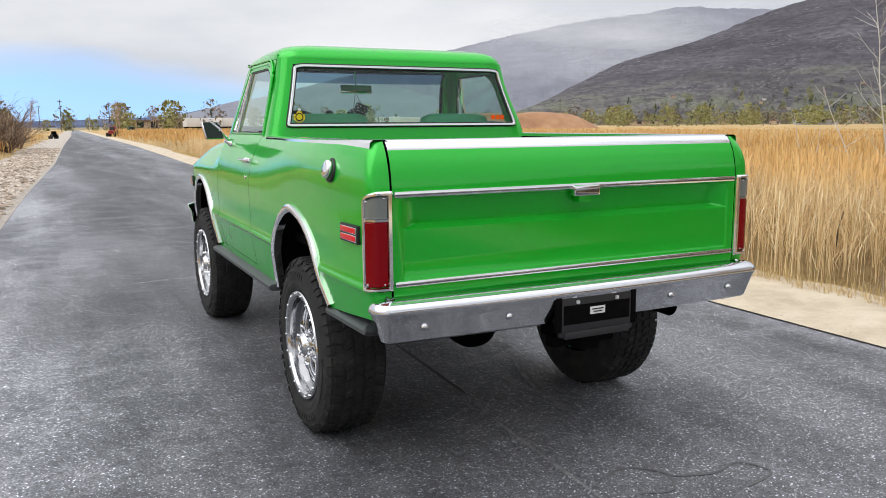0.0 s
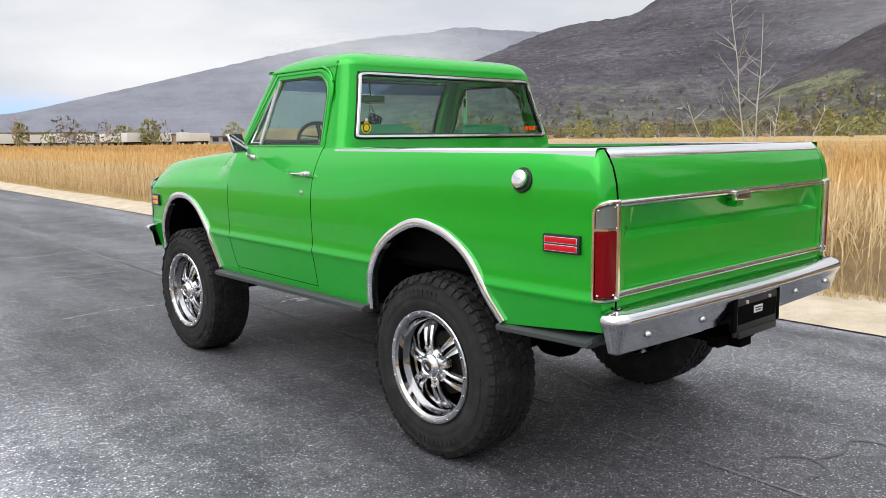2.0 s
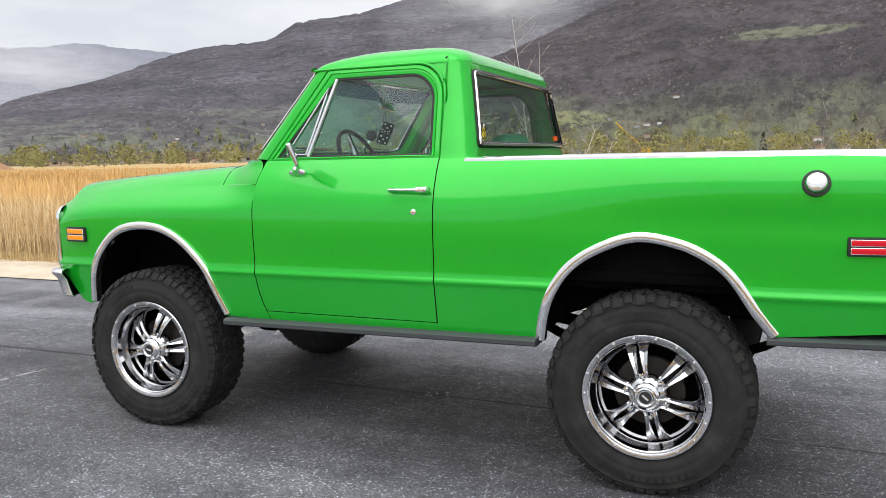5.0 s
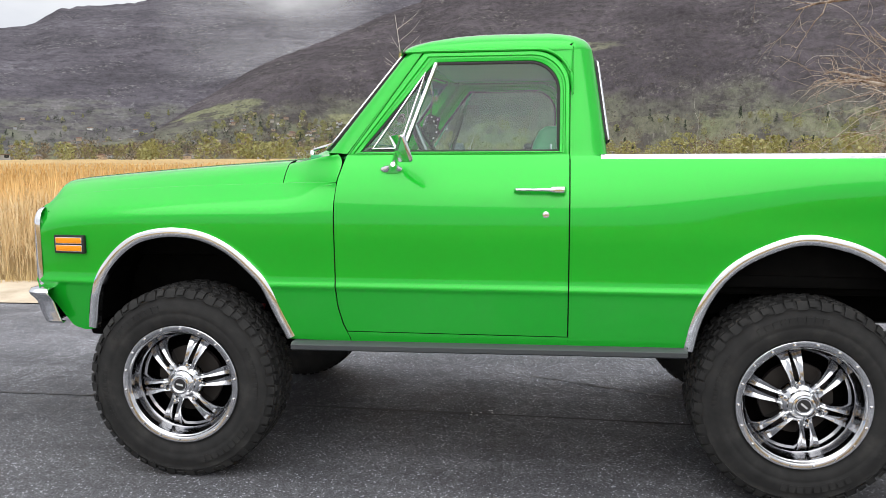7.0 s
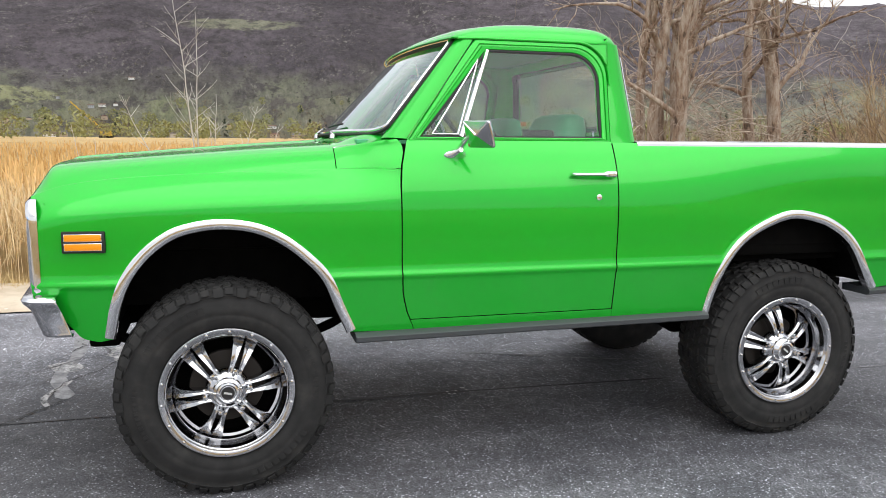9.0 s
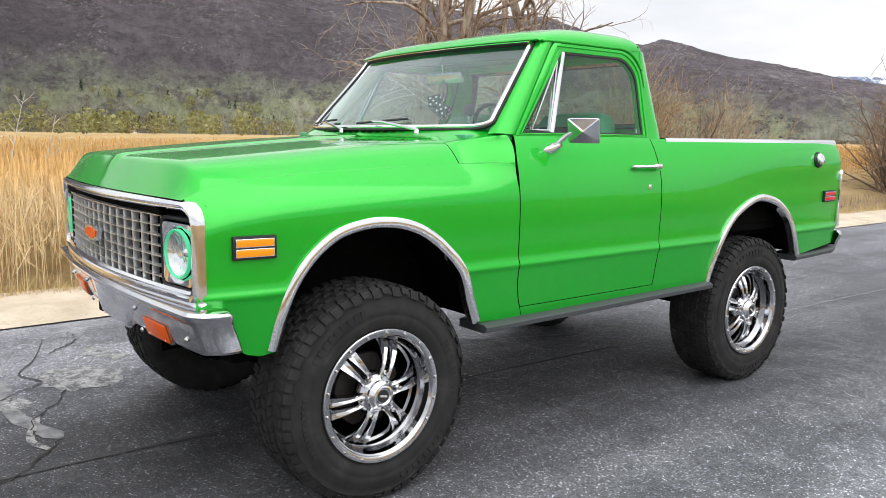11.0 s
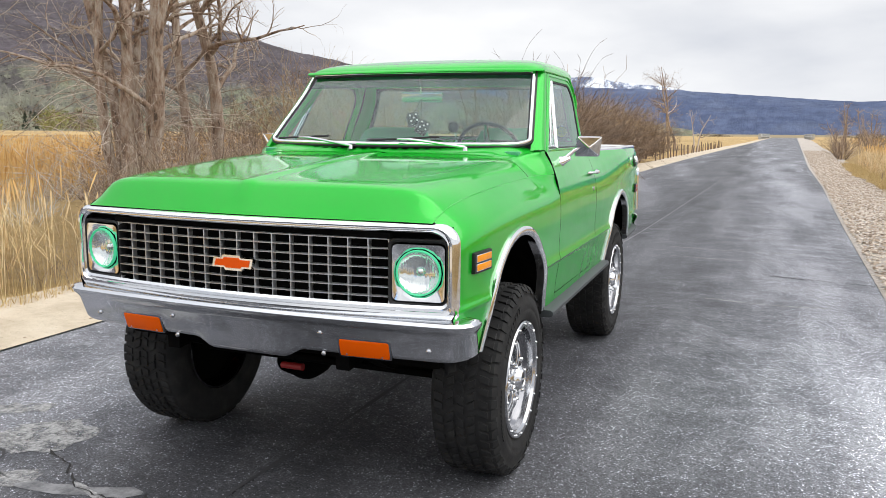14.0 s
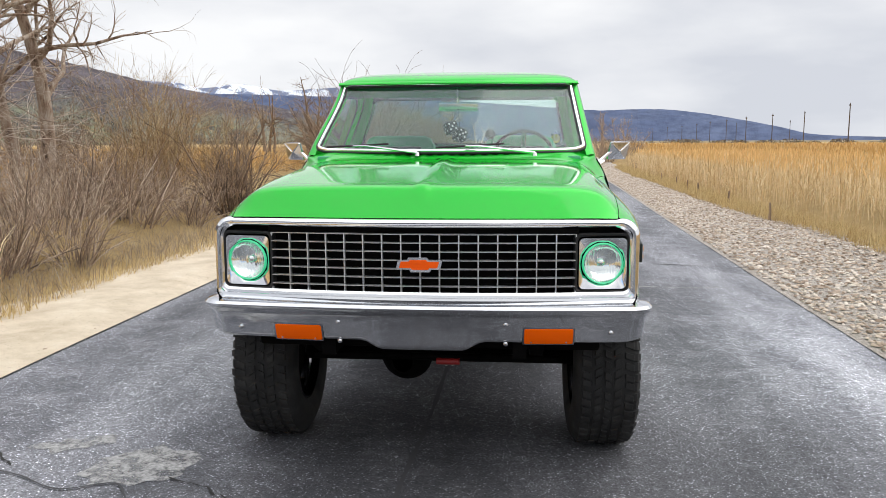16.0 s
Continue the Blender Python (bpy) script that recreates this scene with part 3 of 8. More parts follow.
for side in (-1, 1):
    # black strips added behind the door gaps to stand for their shade
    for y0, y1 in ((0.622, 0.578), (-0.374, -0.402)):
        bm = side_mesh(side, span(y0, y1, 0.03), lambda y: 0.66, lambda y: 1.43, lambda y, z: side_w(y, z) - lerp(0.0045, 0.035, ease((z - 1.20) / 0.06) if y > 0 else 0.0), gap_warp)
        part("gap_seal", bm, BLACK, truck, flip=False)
# strips added under the hood gaps: black as shade behind, paint along the sides
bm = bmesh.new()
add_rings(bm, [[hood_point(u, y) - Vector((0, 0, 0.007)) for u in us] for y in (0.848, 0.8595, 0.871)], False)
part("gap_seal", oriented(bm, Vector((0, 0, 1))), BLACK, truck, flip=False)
for side in (-1, 1):
    bm = bmesh.new()
    add_rings(bm, [[(side * (smooth_table(y, SEAM_X) + dx), y, smooth_table(y, SEAM_Z) + dz) for dx, dz in ((0.003, -0.010), (-0.003, 0.0008), (-0.016, 0.005))] for y in span(0.62, 2.0, 0.03)], False)
    part("gap_seal", oriented(bm, Vector((side, 0, 1))), PAINT, truck, flip=False)
for k in range(14):
    x = -0.42 + 0.062 * k
    yb, zb = glass_base(x / 0.8)
    part("vent_slot", box((x, yb - 0.004, 1.4555), (x + 0.035, yb + 0.016, 1.4595), 0.001), BLACK, cowl)

# ---- half cab ----
CAB_W = [(1.40, 0.884), (1.45, 0.862), (1.50, 0.852), (1.60, 0.828), (1.70, 0.806), (1.80, 0.786), (1.87, 0.775), (1.89, 0.772)]
CAB_BACK = [(1.40, -0.552), (1.50, -0.540), (1.64, -0.520), (1.80, -0.497), (1.89, -0.482)]
LEVELS = [1.40, 1.44, 1.47, 1.495, 1.56, 1.63, 1.70, 1.77, 1.855, 1.875, 1.89]
WIN_U, WIN_Z0, WIN_Z1 = 0.905, 1.495, 1.855
BACK_U = [1.0, 0.998, 0.99, 0.972, 0.945, WIN_U, 0.75, 0.5, 0.25, 0.0]
CORNER = {1.0: 0.110, 0.998: 0.085, 0.99: 0.054, 0.972: 0.026, 0.945: 0.009}


def cab_ring(z, inset=0.0, lift=0.0):
    """Half a ring of the cab, from the door's rear edge round the back to the other door."""
    hw, yb = smooth_table(z, CAB_W) - inset, smooth_table(z, CAB_BACK) + inset
    left = [(-hw, y) for y in (-0.389, -0.40)] + [(-u * hw, yb + CORNER.get(u, 0.0)) for u in BACK_U]
    pts = left + [(-x, y) for x, y in left[-2::-1]]
    return [(x, y, z + lift) for x, y in pts]


bm = bmesh.new()
rings = [cab_ring(z) for z in LEVELS]
rows = [[bm.verts.new(p) for p in ring] for ring in rings]
for i, (a, b) in enumerate(zip(rows, rows[1:])):
    for j in range(len(a) - 1):
        xm = (rings[i][j][0] + rings[i][j + 1][0]) / 2
        hw = smooth_table(LEVELS[i], CAB_W)
        back = rings[i][j][1] < -0.47 and rings[i][j + 1][1] < -0.47
        if back and abs(xm) < WIN_U * hw and WIN_Z0 - 1e-6 <= LEVELS[i] < WIN_Z1 - 1e-6:
            continue
        bm.faces.new((a[j], a[j + 1], b[j + 1], b[j]))
panel("cab_back", oriented(bm, Vector((0, -1, 0))), truck, thick=0.03, smooth=50)

# roof: rings that run all round and close towards the crown
ROOF = [(0.0, 1.886), (0.0, 1.893), (0.004, 1.904), (0.013, 1.922), (0.032, 1.942), (0.060, 1.958), (0.10, 1.970), (0.15, 1.978)]


def roof_ring(inset, z):
    front = []
    hw, yb = 0.776 - inset, -0.483 + inset
    yf = 0.325 - inset * 0.9
    rf = 0.045 + inset * 1.1
    for k in range(41):
        u = math.sin(math.pi / 2 * (-1 + k / 20))
        over = max(0.0, (abs(u) * hw - (hw - rf)) / rf)
        front.append((u * hw, yf + 0.085 * (1 - abs(u) ** 2.4) * (1 - inset / 0.8) - rf * (1 - math.sqrt(max(0.0, 1 - over * over)))))
    r = 0.115
    right = [(hw, lerp(yf - rf, -0.30, k / 5)) for k in range(1, 5)]
    corner = [(hw - r + r * math.cos(a), yb + r + r * math.sin(a)) for a in [-k * math.pi / 12 for k in range(7)]]
    back = [(x * (hw - r), yb) for x in (0.66, 0.33, 0, -0.33, -0.66)]
    left = [(-x, y) for x, y in (right + corner)[::-1]]
    return [(x, min(y, yf + 0.1), z) for x, y in front + right + corner + back + left]


bm = bmesh.new()
rings = [roof_ring(i, z) for i, z in ROOF]
for k, z in ((0.75, 1.985), (0.5, 1.990), (0.25, 1.992), (0.04, 1.993)):
    rings.append([(x * k, -0.06 + (y + 0.06) * k, z) for x, y, _ in roof_ring(ROOF[-1][0], z)])
rings = [[(x, y, 1.886 + (z - 1.886) * lerp(1.0, 0.66, ease((y + 0.05) / 0.47))) for x, y, z in ring] for ring in rings]
rows = add_rings(bm, rings)
bm.faces.new(rows[-1])
panel("roof", oriented(bm, Vector((0, 0, 1))), truck, thick=0.02, smooth=60)
# rain gutters over the doors and the visor lip over the windshield
for side in (-1, 1):
    arc = [(-0.246 - 0.150 * math.sin(a), 1.741 + 0.150 * math.cos(a)) for a in [j * math.pi / 20 for j in range(11)]]
    run = [(0.318, 1.888), (0.2, 1.891), (0.0, 1.891), (-0.15, 1.891)] + arc + [(-0.396, 1.70)]
    bm = tube([(side * (0.869 - (z - 1.45) * 0.207), y, z) for y, z in run], [0.005] + [0.007] * (len(run) - 2) + [0.003], 8)
    part("rain_gutter", bm, PAINT, truck)
lip = [(0.776 * u, 0.325 + 0.085 * (1 - abs(u) ** 2.4), 1.893) for u in [-1 + k / 12 for k in range(25)]]
bm = bmesh.new()
add_rings(bm, [[(x, y + dy, z + dz) for x, y, z in lip] for dy, dz in ((-0.03, -0.002), (0.012, -0.008), (0.020, -0.004), (0.016, 0.004), (0.0, 0.012))], False)
part("visor_lip", bm, PAINT, truck)
# rear corners of the headliner
part("headliner", box((-0.73, -0.44, 1.895), (0.73, 0.29, 1.905), 0.004), VINYL, truck)


def front_glass(u, v):
    """The windshield's surface: u across and v up, both -1 to 1."""
    t = (v + 1) / 2
    yb, zb = glass_base(u)
    y_top = 0.318 + 0.075 * (1 - abs(u) ** 2.2)
    return Vector((u * lerp(0.812, 0.738, t), lerp(yb, y_top, t), lerp(zb, 1.888, t)))


def rear_glass(u, v):
    z = lerp(WIN_Z0, WIN_Z1, (v + 1) / 2)
    return Vector((u * WIN_U * smooth_table(z, CAB_W), smooth_table(z, CAB_BACK) - 0.002, z))


def side_glass(side):
    def place(y, z):
        return Vector((side * (0.862 - (z - 1.45) * 0.207), y, z))
    return place


def framed(name, path, place, out, glass_mat, trim_w, seal_w, label):
    """Glass, black seal and bright trim in an opening."""
    g = part(name, pane(path, place), glass_mat, truck, label, smooth=80)
    g.visible_shadow = False
    pts = [place(*p) for p in path]
    normals = [Vector(out)] * len(pts)
    part("rubber_seal", trim_path(pts, normals, seal_w, 0.010), GASKET, g)
    part("bright_trim", trim_path(pts, normals, trim_w, 0.016), CHROME, g)
    return g


wind_path = refine(rounded(-0.985, 0.985, -0.965, 0.975, (0.13, 0.13, 0.05, 0.05), 6), 0.08)
band = part("shade_band", pane(refine(rounded(-0.97, 0.97, 0.60, 0.965, 0.02, 2), 0.1), lambda u, v: front_glass(u, v) - Vector((0, 0.006, 0.004)), 2), BAND_GLASS, truck, "blue tinted band along the windshield top")
band.visible_shadow = False
framed("windshield", wind_path, front_glass, (0, 0.72, 0.69), SHADE_GLASS, 0.022, 0.036, "large curved windshield in chrome trim")
rear_path = refine(rounded(-0.985, 0.985, -0.95, 0.95, (0.04, 0.04, 0.09, 0.09), 6), 0.1)
framed("rear_window", rear_path, rear_glass, (0, -1, 0.1), GLASS, 0.020, 0.030, "wide rear window in chrome trim")

# pillars beside the windshield and door frames
for side in (-1, 1):
    rings = []
    for k in range(13):
        v = -1.10 + 2.14 * k / 12
        g = front_glass(side * 0.985, v)
        z = g.z
        t = (z - 1.45) / 0.44
        door_y = lerp(0.560, 0.238, t)
        px = 0.862 - (z - 1.45) * 0.207
        p0 = g + Vector((side * 0.004, -0.004, 0))
        p2 = Vector((side * (px + 0.004), door_y + 0.006, z))
        mid = (p0 + p2) / 2 + Vector((side * 0.014, 0.022, 0.004))
        m1, m2 = (p0 * 0.7 + p2 * 0.3) + Vector((side * 0.008, 0.018, 0.004)), (p0 * 0.25 + p2 * 0.75) + Vector((side * 0.013, 0.014, 0.003))
        rings.append([p0, m1, mid, m2, p2, p2 + Vector((-side * 0.045, -0.005, 0)), p0 + Vector((-side * 0.015, -0.05, -0.02))])
    bm = bmesh.new()
    add_rings(bm, rings, True, True)
    part("windshield_pillar", bm, PAINT, truck)

    place = side_glass(side)
    n = 8

    def outline(inset):
        """The door's upper frame, drawn in from its outer edge, the same count of points for each inset."""
        z0, z1 = 1.446 + inset * 0.35, 1.884 - inset
        f0, f1 = 0.556 - inset * 1.22, 0.240 - inset * 1.2
        yr, r = -0.386 + inset, 0.15 - inset * 0.5
        pts = [(lerp(yr, f0, k / n), z0) for k in range(n)]
        pts += [(lerp(f0, f1, k / n), lerp(z0, z1, k / n)) for k in range(n)]
        pts += [(lerp(f1, yr + r, k / n), z1) for k in range(n)]
        pts += [(yr + r - r * math.sin(a), z1 - r + r * math.cos(a)) for a in [k * math.pi / 2 / n for k in range(n)]]
        pts += [(yr, lerp(z1 - r, z0, k / n)) for k in range(n)]
        return pts

    out = Vector((side, 0, 0.2)).normalized()
    bm = bmesh.new()
    add_rings(bm, [[place(*p) + out * h for p in outline(i)] for i, h in ((0.0, -0.03), (0.0, 0.003), (0.004, 0.008), (0.017, 0.009), (0.020, 0.002), (0.026, 0.002), (0.029, 0.008), (0.040, 0.006), (0.044, -0.004), (0.044, -0.035))])
    square = []
    for i, (y_, z_) in enumerate(outline(-0.004)):
        square.append((-0.392, 1.892) if 3 * n <= i < 4 * n else (y_, z_ if i < n or i >= 4 * n else z_ + 0.006))
    fill = bmesh.new()
    add_rings(fill, [[place(*p) + out * 0.001 for p in square], [place(*p) + out * 0.001 for p in outline(-0.003)], [place(*p) + out * -0.02 for p in outline(-0.002)]])
    part("door_opening", oriented(fill, out), PAINT, truck, flip=False)
    frame_ob = part("door_window_frame", oriented(bm, out), PAINT, truck, flip=False)
    # window, quarter light and the bright bar between them
    inner = outline(0.050)
    top, low_ = (0.186, 1.834), (0.320, 1.464)

    def bar_y(z):
        return lerp(low_[0], top[0], (z - low_[1]) / (top[1] - low_[1]))
    main = [(min(y, bar_y(z)), z) for y, z in inner]
    vent = [(max(y, bar_y(z)), z) for y, z in inner]
    for nm, path in (("door_window", main), ("quarter_window", vent)):
        keep = [p for i, p in enumerate(path) if math.dist(p, path[i - 1]) > 0.002]
        g = part(nm, pane(keep, place, 2), GLASS, truck)
        g.visible_shadow = False
    seal = trim_path([place(*p) for p in outline(0.047)], [out] * (5 * n), 0.012, 0.004)
    part("window_seal", seal, GASKET, truck)
    part("window_bar", trim_path([place(bar_y(z), z) for z in (1.462, 1.65, 1.838)], out, 0.020, 0.014, False), CHROME, truck, "chrome bar beside the quarter window")
    tri = [(bar_y(1.480) + 0.022, 1.474), (lerp(0.556, 0.240, 0.064) - 0.086, 1.474), (lerp(0.556, 0.240, 0.84) - 0.062, 1.800)]
    tri = refine(tri, 0.05)
    part("quarter_window_trim", trim_path([place(*p) for p in tri], [out] * len(tri), 0.009, 0.009), CHROME, truck)
    part("lock_button", tube([place(-0.31, 1.462) + out * -0.01, place(-0.31, 1.492) + out * -0.01], [0.004, 0.006], 8), CHROME, truck)

# the upper cab sits slightly towards the driver's side
for ob in [o for o in truck.children_recursive if o.type == "MESH"]:
    if ob.name.split(".")[0] in ("roof", "visor_lip", "headliner", "cab_back", "windshield", "rear_window", "shade_band", "rubber_seal", "bright_trim", "windshield_pillar", "door_window_frame", "door_opening", "door_window", "quarter_window", "window_seal", "window_bar", "quarter_window_trim", "rain_gutter"):
        for w in ob.data.vertices:
            if w.co.x > 0 and w.co.z > 1.44:
                w.co.x *= 1 - 0.068 * ease((w.co.z - 1.44) / 0.40)

# black panels added inside the body so that the gaps read dark
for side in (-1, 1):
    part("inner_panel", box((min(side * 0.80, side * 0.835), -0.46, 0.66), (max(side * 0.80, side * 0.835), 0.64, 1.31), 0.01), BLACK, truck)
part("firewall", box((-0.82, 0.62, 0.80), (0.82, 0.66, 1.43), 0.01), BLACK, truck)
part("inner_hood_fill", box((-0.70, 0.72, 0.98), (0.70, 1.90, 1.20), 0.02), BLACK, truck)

# ---- tailgate ----
def gate_point(x, z):
    y = table(z, REAR_Y) - 0.002
    ramp_ = lambda t: min(max(t, 0.0), 1.0)
    hollow = min(ramp_((0.825 - abs(x)) / 0.085), ramp_((z - 1.112) / 0.020)) * ramp_((1.234 - z) / 0.008) * (1 - 0.55 * ramp_((z - 1.132) / 0.10))
    return (x, y + 0.046 * hollow + 0.004 * ease((0.83 - abs(x)) / 0.01) * ease((z - 0.925) / 0.01) * ease((1.234 - z) / 0.008), z)


xs = sorted({s * a for a in (0.0, 0.2, 0.4, 0.55, 0.65, 0.69, 0.715, 0.73, 0.75, 0.77, 0.79, 0.805, 0.815, 0.82, 0.825, 0.83, 0.85, 0.866) for s in (-1, 1)})
zs = [0.80, 0.86, 0.925, 0.93, 0.935, 1.0, 1.06, 1.105, 1.112, 1.117, 1.122, 1.127, 1.132, 1.137, 1.142, 1.15, 1.17, 1.19, 1.21, 1.22, 1.224, 1.228, 1.232, 1.236, 1.245, 1.26, 1.29, 1.32, 1.35, 1.38, 1.41]
bm = bmesh.new()
add_rings(bm, [[gate_point(x, z) for x in xs] for z in zs], False)
gate = panel("tailgate", oriented(bm, Vector((0, -1, 0))), truck, thick=0.05, label="green pressed steel tailgate", smooth=35)
bm = bmesh.new()
add_rings(bm, [[(x, y, z) for x in (-0.866, 0, 0.866)] for y, z in ((-2.291, 1.408), (-2.290, 1.418), (-2.272, 1.440), (-2.258, 1.447), (-2.21, 1.449), (-2.205, 1.440), (-2.205, 1.40))], False)
part("top_cap", oriented(bm, Vector((0, 0, 1))), CHROME, gate, "bright chrome cap on the tailgate", flip=False)
for z, h in ((1.247, 0.026), (0.907, 0.024)):
    part("bright_trim", box((-0.862, -2.343, z - h / 2), (0.862, -2.322, z + h / 2), 0.010), CHROME, gate)
    part("dark_insert", box((-0.858, -2.3455, z - h * 0.16), (0.858, -2.340, z + h * 0.06), 0.001), DARK_CHROME, gate)
handle = part("tailgate_handle", box((-0.066, -2.362, 1.207), (0.066, -2.335, 1.252), 0.007), CHROME, gate, "chrome tailgate handle")
part("grip", box((-0.058, -2.366, 1.212), (0.058, -2.350, 1.238), 0.004), DARK_CHROME, handle)
part("thumb_latch", box((-0.030, -2.347, 1.178), (0.030, -2.300, 1.206), 0.004), PAINT, handle)
part("bed_floor", box((-0.86, -2.26, 0.90), (0.86, -0.56, 0.95), 0.005), BLACK, truck)

for side in (-1, 1):
    # tail lamp wrapped round the corner
    def lamp_point(u, z, off=0.0):
        """u runs from the gate (0) round the corner to the side (1)."""
        pts = [(0.868, -2.332), (0.90, -2.333), (0.930, -2.331), (0.947, -2.322), (0.955, -2.306), (0.958, -2.292)]
        s = u * (len(pts) - 1)
        i = min(int(s), len(pts) - 2)
        x, y = lerp(pts[i][0], pts[i + 1][0], s - i), lerp(pts[i][1], pts[i + 1][1], s - i)
        z -= 0.05 * (1 - math.sqrt(max(0.0, 1 - max(0.0, (u - 0.35) / 0.65) ** 2.2))) * ease((z - 1.16) / 0.09)
        return (side * (x + off * ease((u - 0.45) / 0.4)), y - off * ease((1.0 - u) / 0.4) , z)
    rows = []
    path = refine(rounded(0.0, 1.0, 0.884, 1.262, (0.01, 0.01, 0.05, 0.01), 5), 0.12)
    path = [(min(max(a, 0), 1), b) for a, b in path]
    bm = bmesh.new()
    def shrink(p, du, dz):
        return (lerp(du, 1 - du, p[0]), lerp(0.884 + dz, 1.262 - dz, (p[1] - 0.884) / 0.378))
    ring = lambda du, dz, off: [lamp_point(*shrink(p, du, dz), off) for p in path]
    add_rings(bm, [ring(0, 0, -0.006), ring(0, 0, 0.010), ring(0.04, 0.006, 0.017), ring(0.12, 0.014, 0.017), ring(0.15, 0.017, 0.006)])
    lamp = part("tail_lamp", bm, CHROME, truck, "tall red tail lamp in a chrome bezel")
    for nm, z0, z1, mat in (("red_lens", 0.903, 1.150, RED), ("reverse_lens", 1.158, 1.244, GREY_LENS)):
        bm = bmesh.new()
        add_rings(bm, [[lamp_point(u, z, o) for u in (0.15, 0.3, 0.45, 0.6, 0.72, 0.85)] for z, o in ((z0, 0.004), (z0 + 0.006, 0.011), (z1 - 0.006, 0.011), (z1, 0.004))], False)
        part(nm, bm, mat, lamp)
    for k, z in enumerate((1.153, 1.158)[:1]):
        bm = bmesh.new()
        add_rings(bm, [[lamp_point(u, zz, o) for u in (0.13, 0.5, 0.87)] for zz, o in ((z - 0.006, 0.008), (z - 0.003, 0.014), (z + 0.005, 0.014), (z + 0.008, 0.008))], False)
        part("divider", bm, CHROME, lamp)
    for z in (0.913, 1.235):
        for u in (0.24, 0.76):
            part("screw", lathe([(0.001, -0.004), (0.004, -0.003), (0.005, 0.002)], 8, "y", lamp_point(u, z, 0.012)), CHROME, lamp)

# ---- bumpers ----
def bumper(name, way, plan, section, label, lean=0.0):
    """A pressed bumper: section points (out, z) carried along a plan of (x, y, nx, ny)."""
    rings = [[(x + nx * o, y + ny * o - way * lean * (0.85 - z), z - dz * ease((0.80 - z) / 0.12)) for o, z in section] for x, y, nx, ny, dz in plan]
    bm = bmesh.new()
    add_rings(bm, rings, False)
    ob = part(name, oriented(bm, Vector((0, way, 0.3))), BUMPER, truck, label, smooth=35, flip=False)
    s = ob.modifiers.new("thickness", "SOLIDIFY")
    s.thickness, s.offset = 0.005, -1
    return ob


def bumper_plan(half, y_face, bow, y_end, r, way, dip=None):
    """From one end round the corner, along the face and round to the other end."""
    right = []
    for k in range(5):
        right.append((half, lerp(y_end, y_face - way * r, k / 4), 1.0, 0.0))
    for k in range(1, 9):
        a = math.pi / 2 * k / 8
        right.append((half - r + r * math.cos(a), y_face - way * r + way * r * math.sin(a), math.cos(a), way * math.sin(a)))
    n = 72
    mid = []
    for k in range(1, n):
        x = lerp(half - r, -half + r, k / n)
        mid.append((x, y_face + way * bow * (1 - (x / (half - r)) ** 2), 0.0, way))
    left = [(-x, y, -nx, ny) for x, y, nx, ny in right[::-1]]
    return [(x, y, nx, ny, dip(x) if dip else 0.0) for x, y, nx, ny in right + mid + left]


rear_bumper = bumper("rear_bumper", -1, bumper_plan(0.962, -2.42, 0.025, -2.335, 0.062, -1),
                     [(-0.075, 0.690), (-0.052, 0.688), (-0.038, 0.697), (-0.028, 0.725), (-0.012, 0.770), (0.000, 0.802), (0.008, 0.812), (0.010, 0.822), (0.004, 0.838), (-0.012, 0.850), (-0.04, 0.857), (-0.09, 0.860)],
                     "polished chrome rear bumper")
dip = lambda x: 0.040 * ease((0.27 - abs(x)) / 0.10) - 0.012 * ease((abs(x) - 0.85) / 0.10)
front_bumper = bumper("front_bumper", 1, bumper_plan(0.956, 2.050, 0.050, 1.935, 0.075, 1, dip),
                      [(-0.03, 0.684), (-0.008, 0.680), (0.0, 0.690), (0.0, 0.70), (0.003, 0.73), (0.004, 0.79), (0.012, 0.806), (0.024, 0.822), (0.026, 0.836), (0.014, 0.848), (-0.01, 0.853), (-0.10, 0.856)],
                      "polished chrome front bumper with a dipped centre", 0.30)
face = lambda x, z: 2.050 + 0.050 * (1 - (x / 0.916) ** 2) - 0.30 * (0.85 - z)
for x, z in ((0.805, 0.728), (-0.805, 0.728), (0.36, 0.765), (-0.36, 0.765), (0.36, 0.675), (-0.36, 0.675), (0.09, 0.760), (-0.09, 0.760)):
    small = abs(x) < 0.2
    part("bumper_bolt", lathe([(0.001, 0.006), (0.007, 0.005), (0.010, 0.002), (0.011, -0.002)] if not small else [(0.001, 0.003), (0.005, 0.003), (0.006, -0.002)], 16, "y", (x, face(x, z) + 0.004, z)), DARK_CHROME if small else SPOKE_CHROME, front_bumper)
for x in (-0.775, -0.41, 0.42, 0.775):
    part("bumper_bolt", lathe([(0.001, -0.012), (0.009, -0.010), (0.015, -0.004), (0.016, 0.002)], 16, "y", (x, -2.402 - 0.025 * (1 - x * x), 0.752)), SPOKE_CHROME, rear_bumper)
for side in (-1, 1):
    m = pose(side * 0.542, face(0.542, 0.713) + 0.001, 0.713, -16.7, 0, -side * 4.0)
    rim = part("turn_signal", box((-0.113, -0.02, -0.045), (0.113, 0.003, 0.044), 0.010), DARK_CHROME, front_bumper, "amber turn signal let into the bumper")
    rim.matrix_local = m
    part("lens", box((-0.105, -0.02, -0.037), (0.105, 0.009, 0.037), 0.010), AMBER, rim)
    for sx in (-0.075, 0.075):
        part("screw", lathe([(0.001, 0.0105), (0.004, 0.010), (0.005, 0.006)], 8, "y", (sx, 0, -0.026)), CHROME, rim)

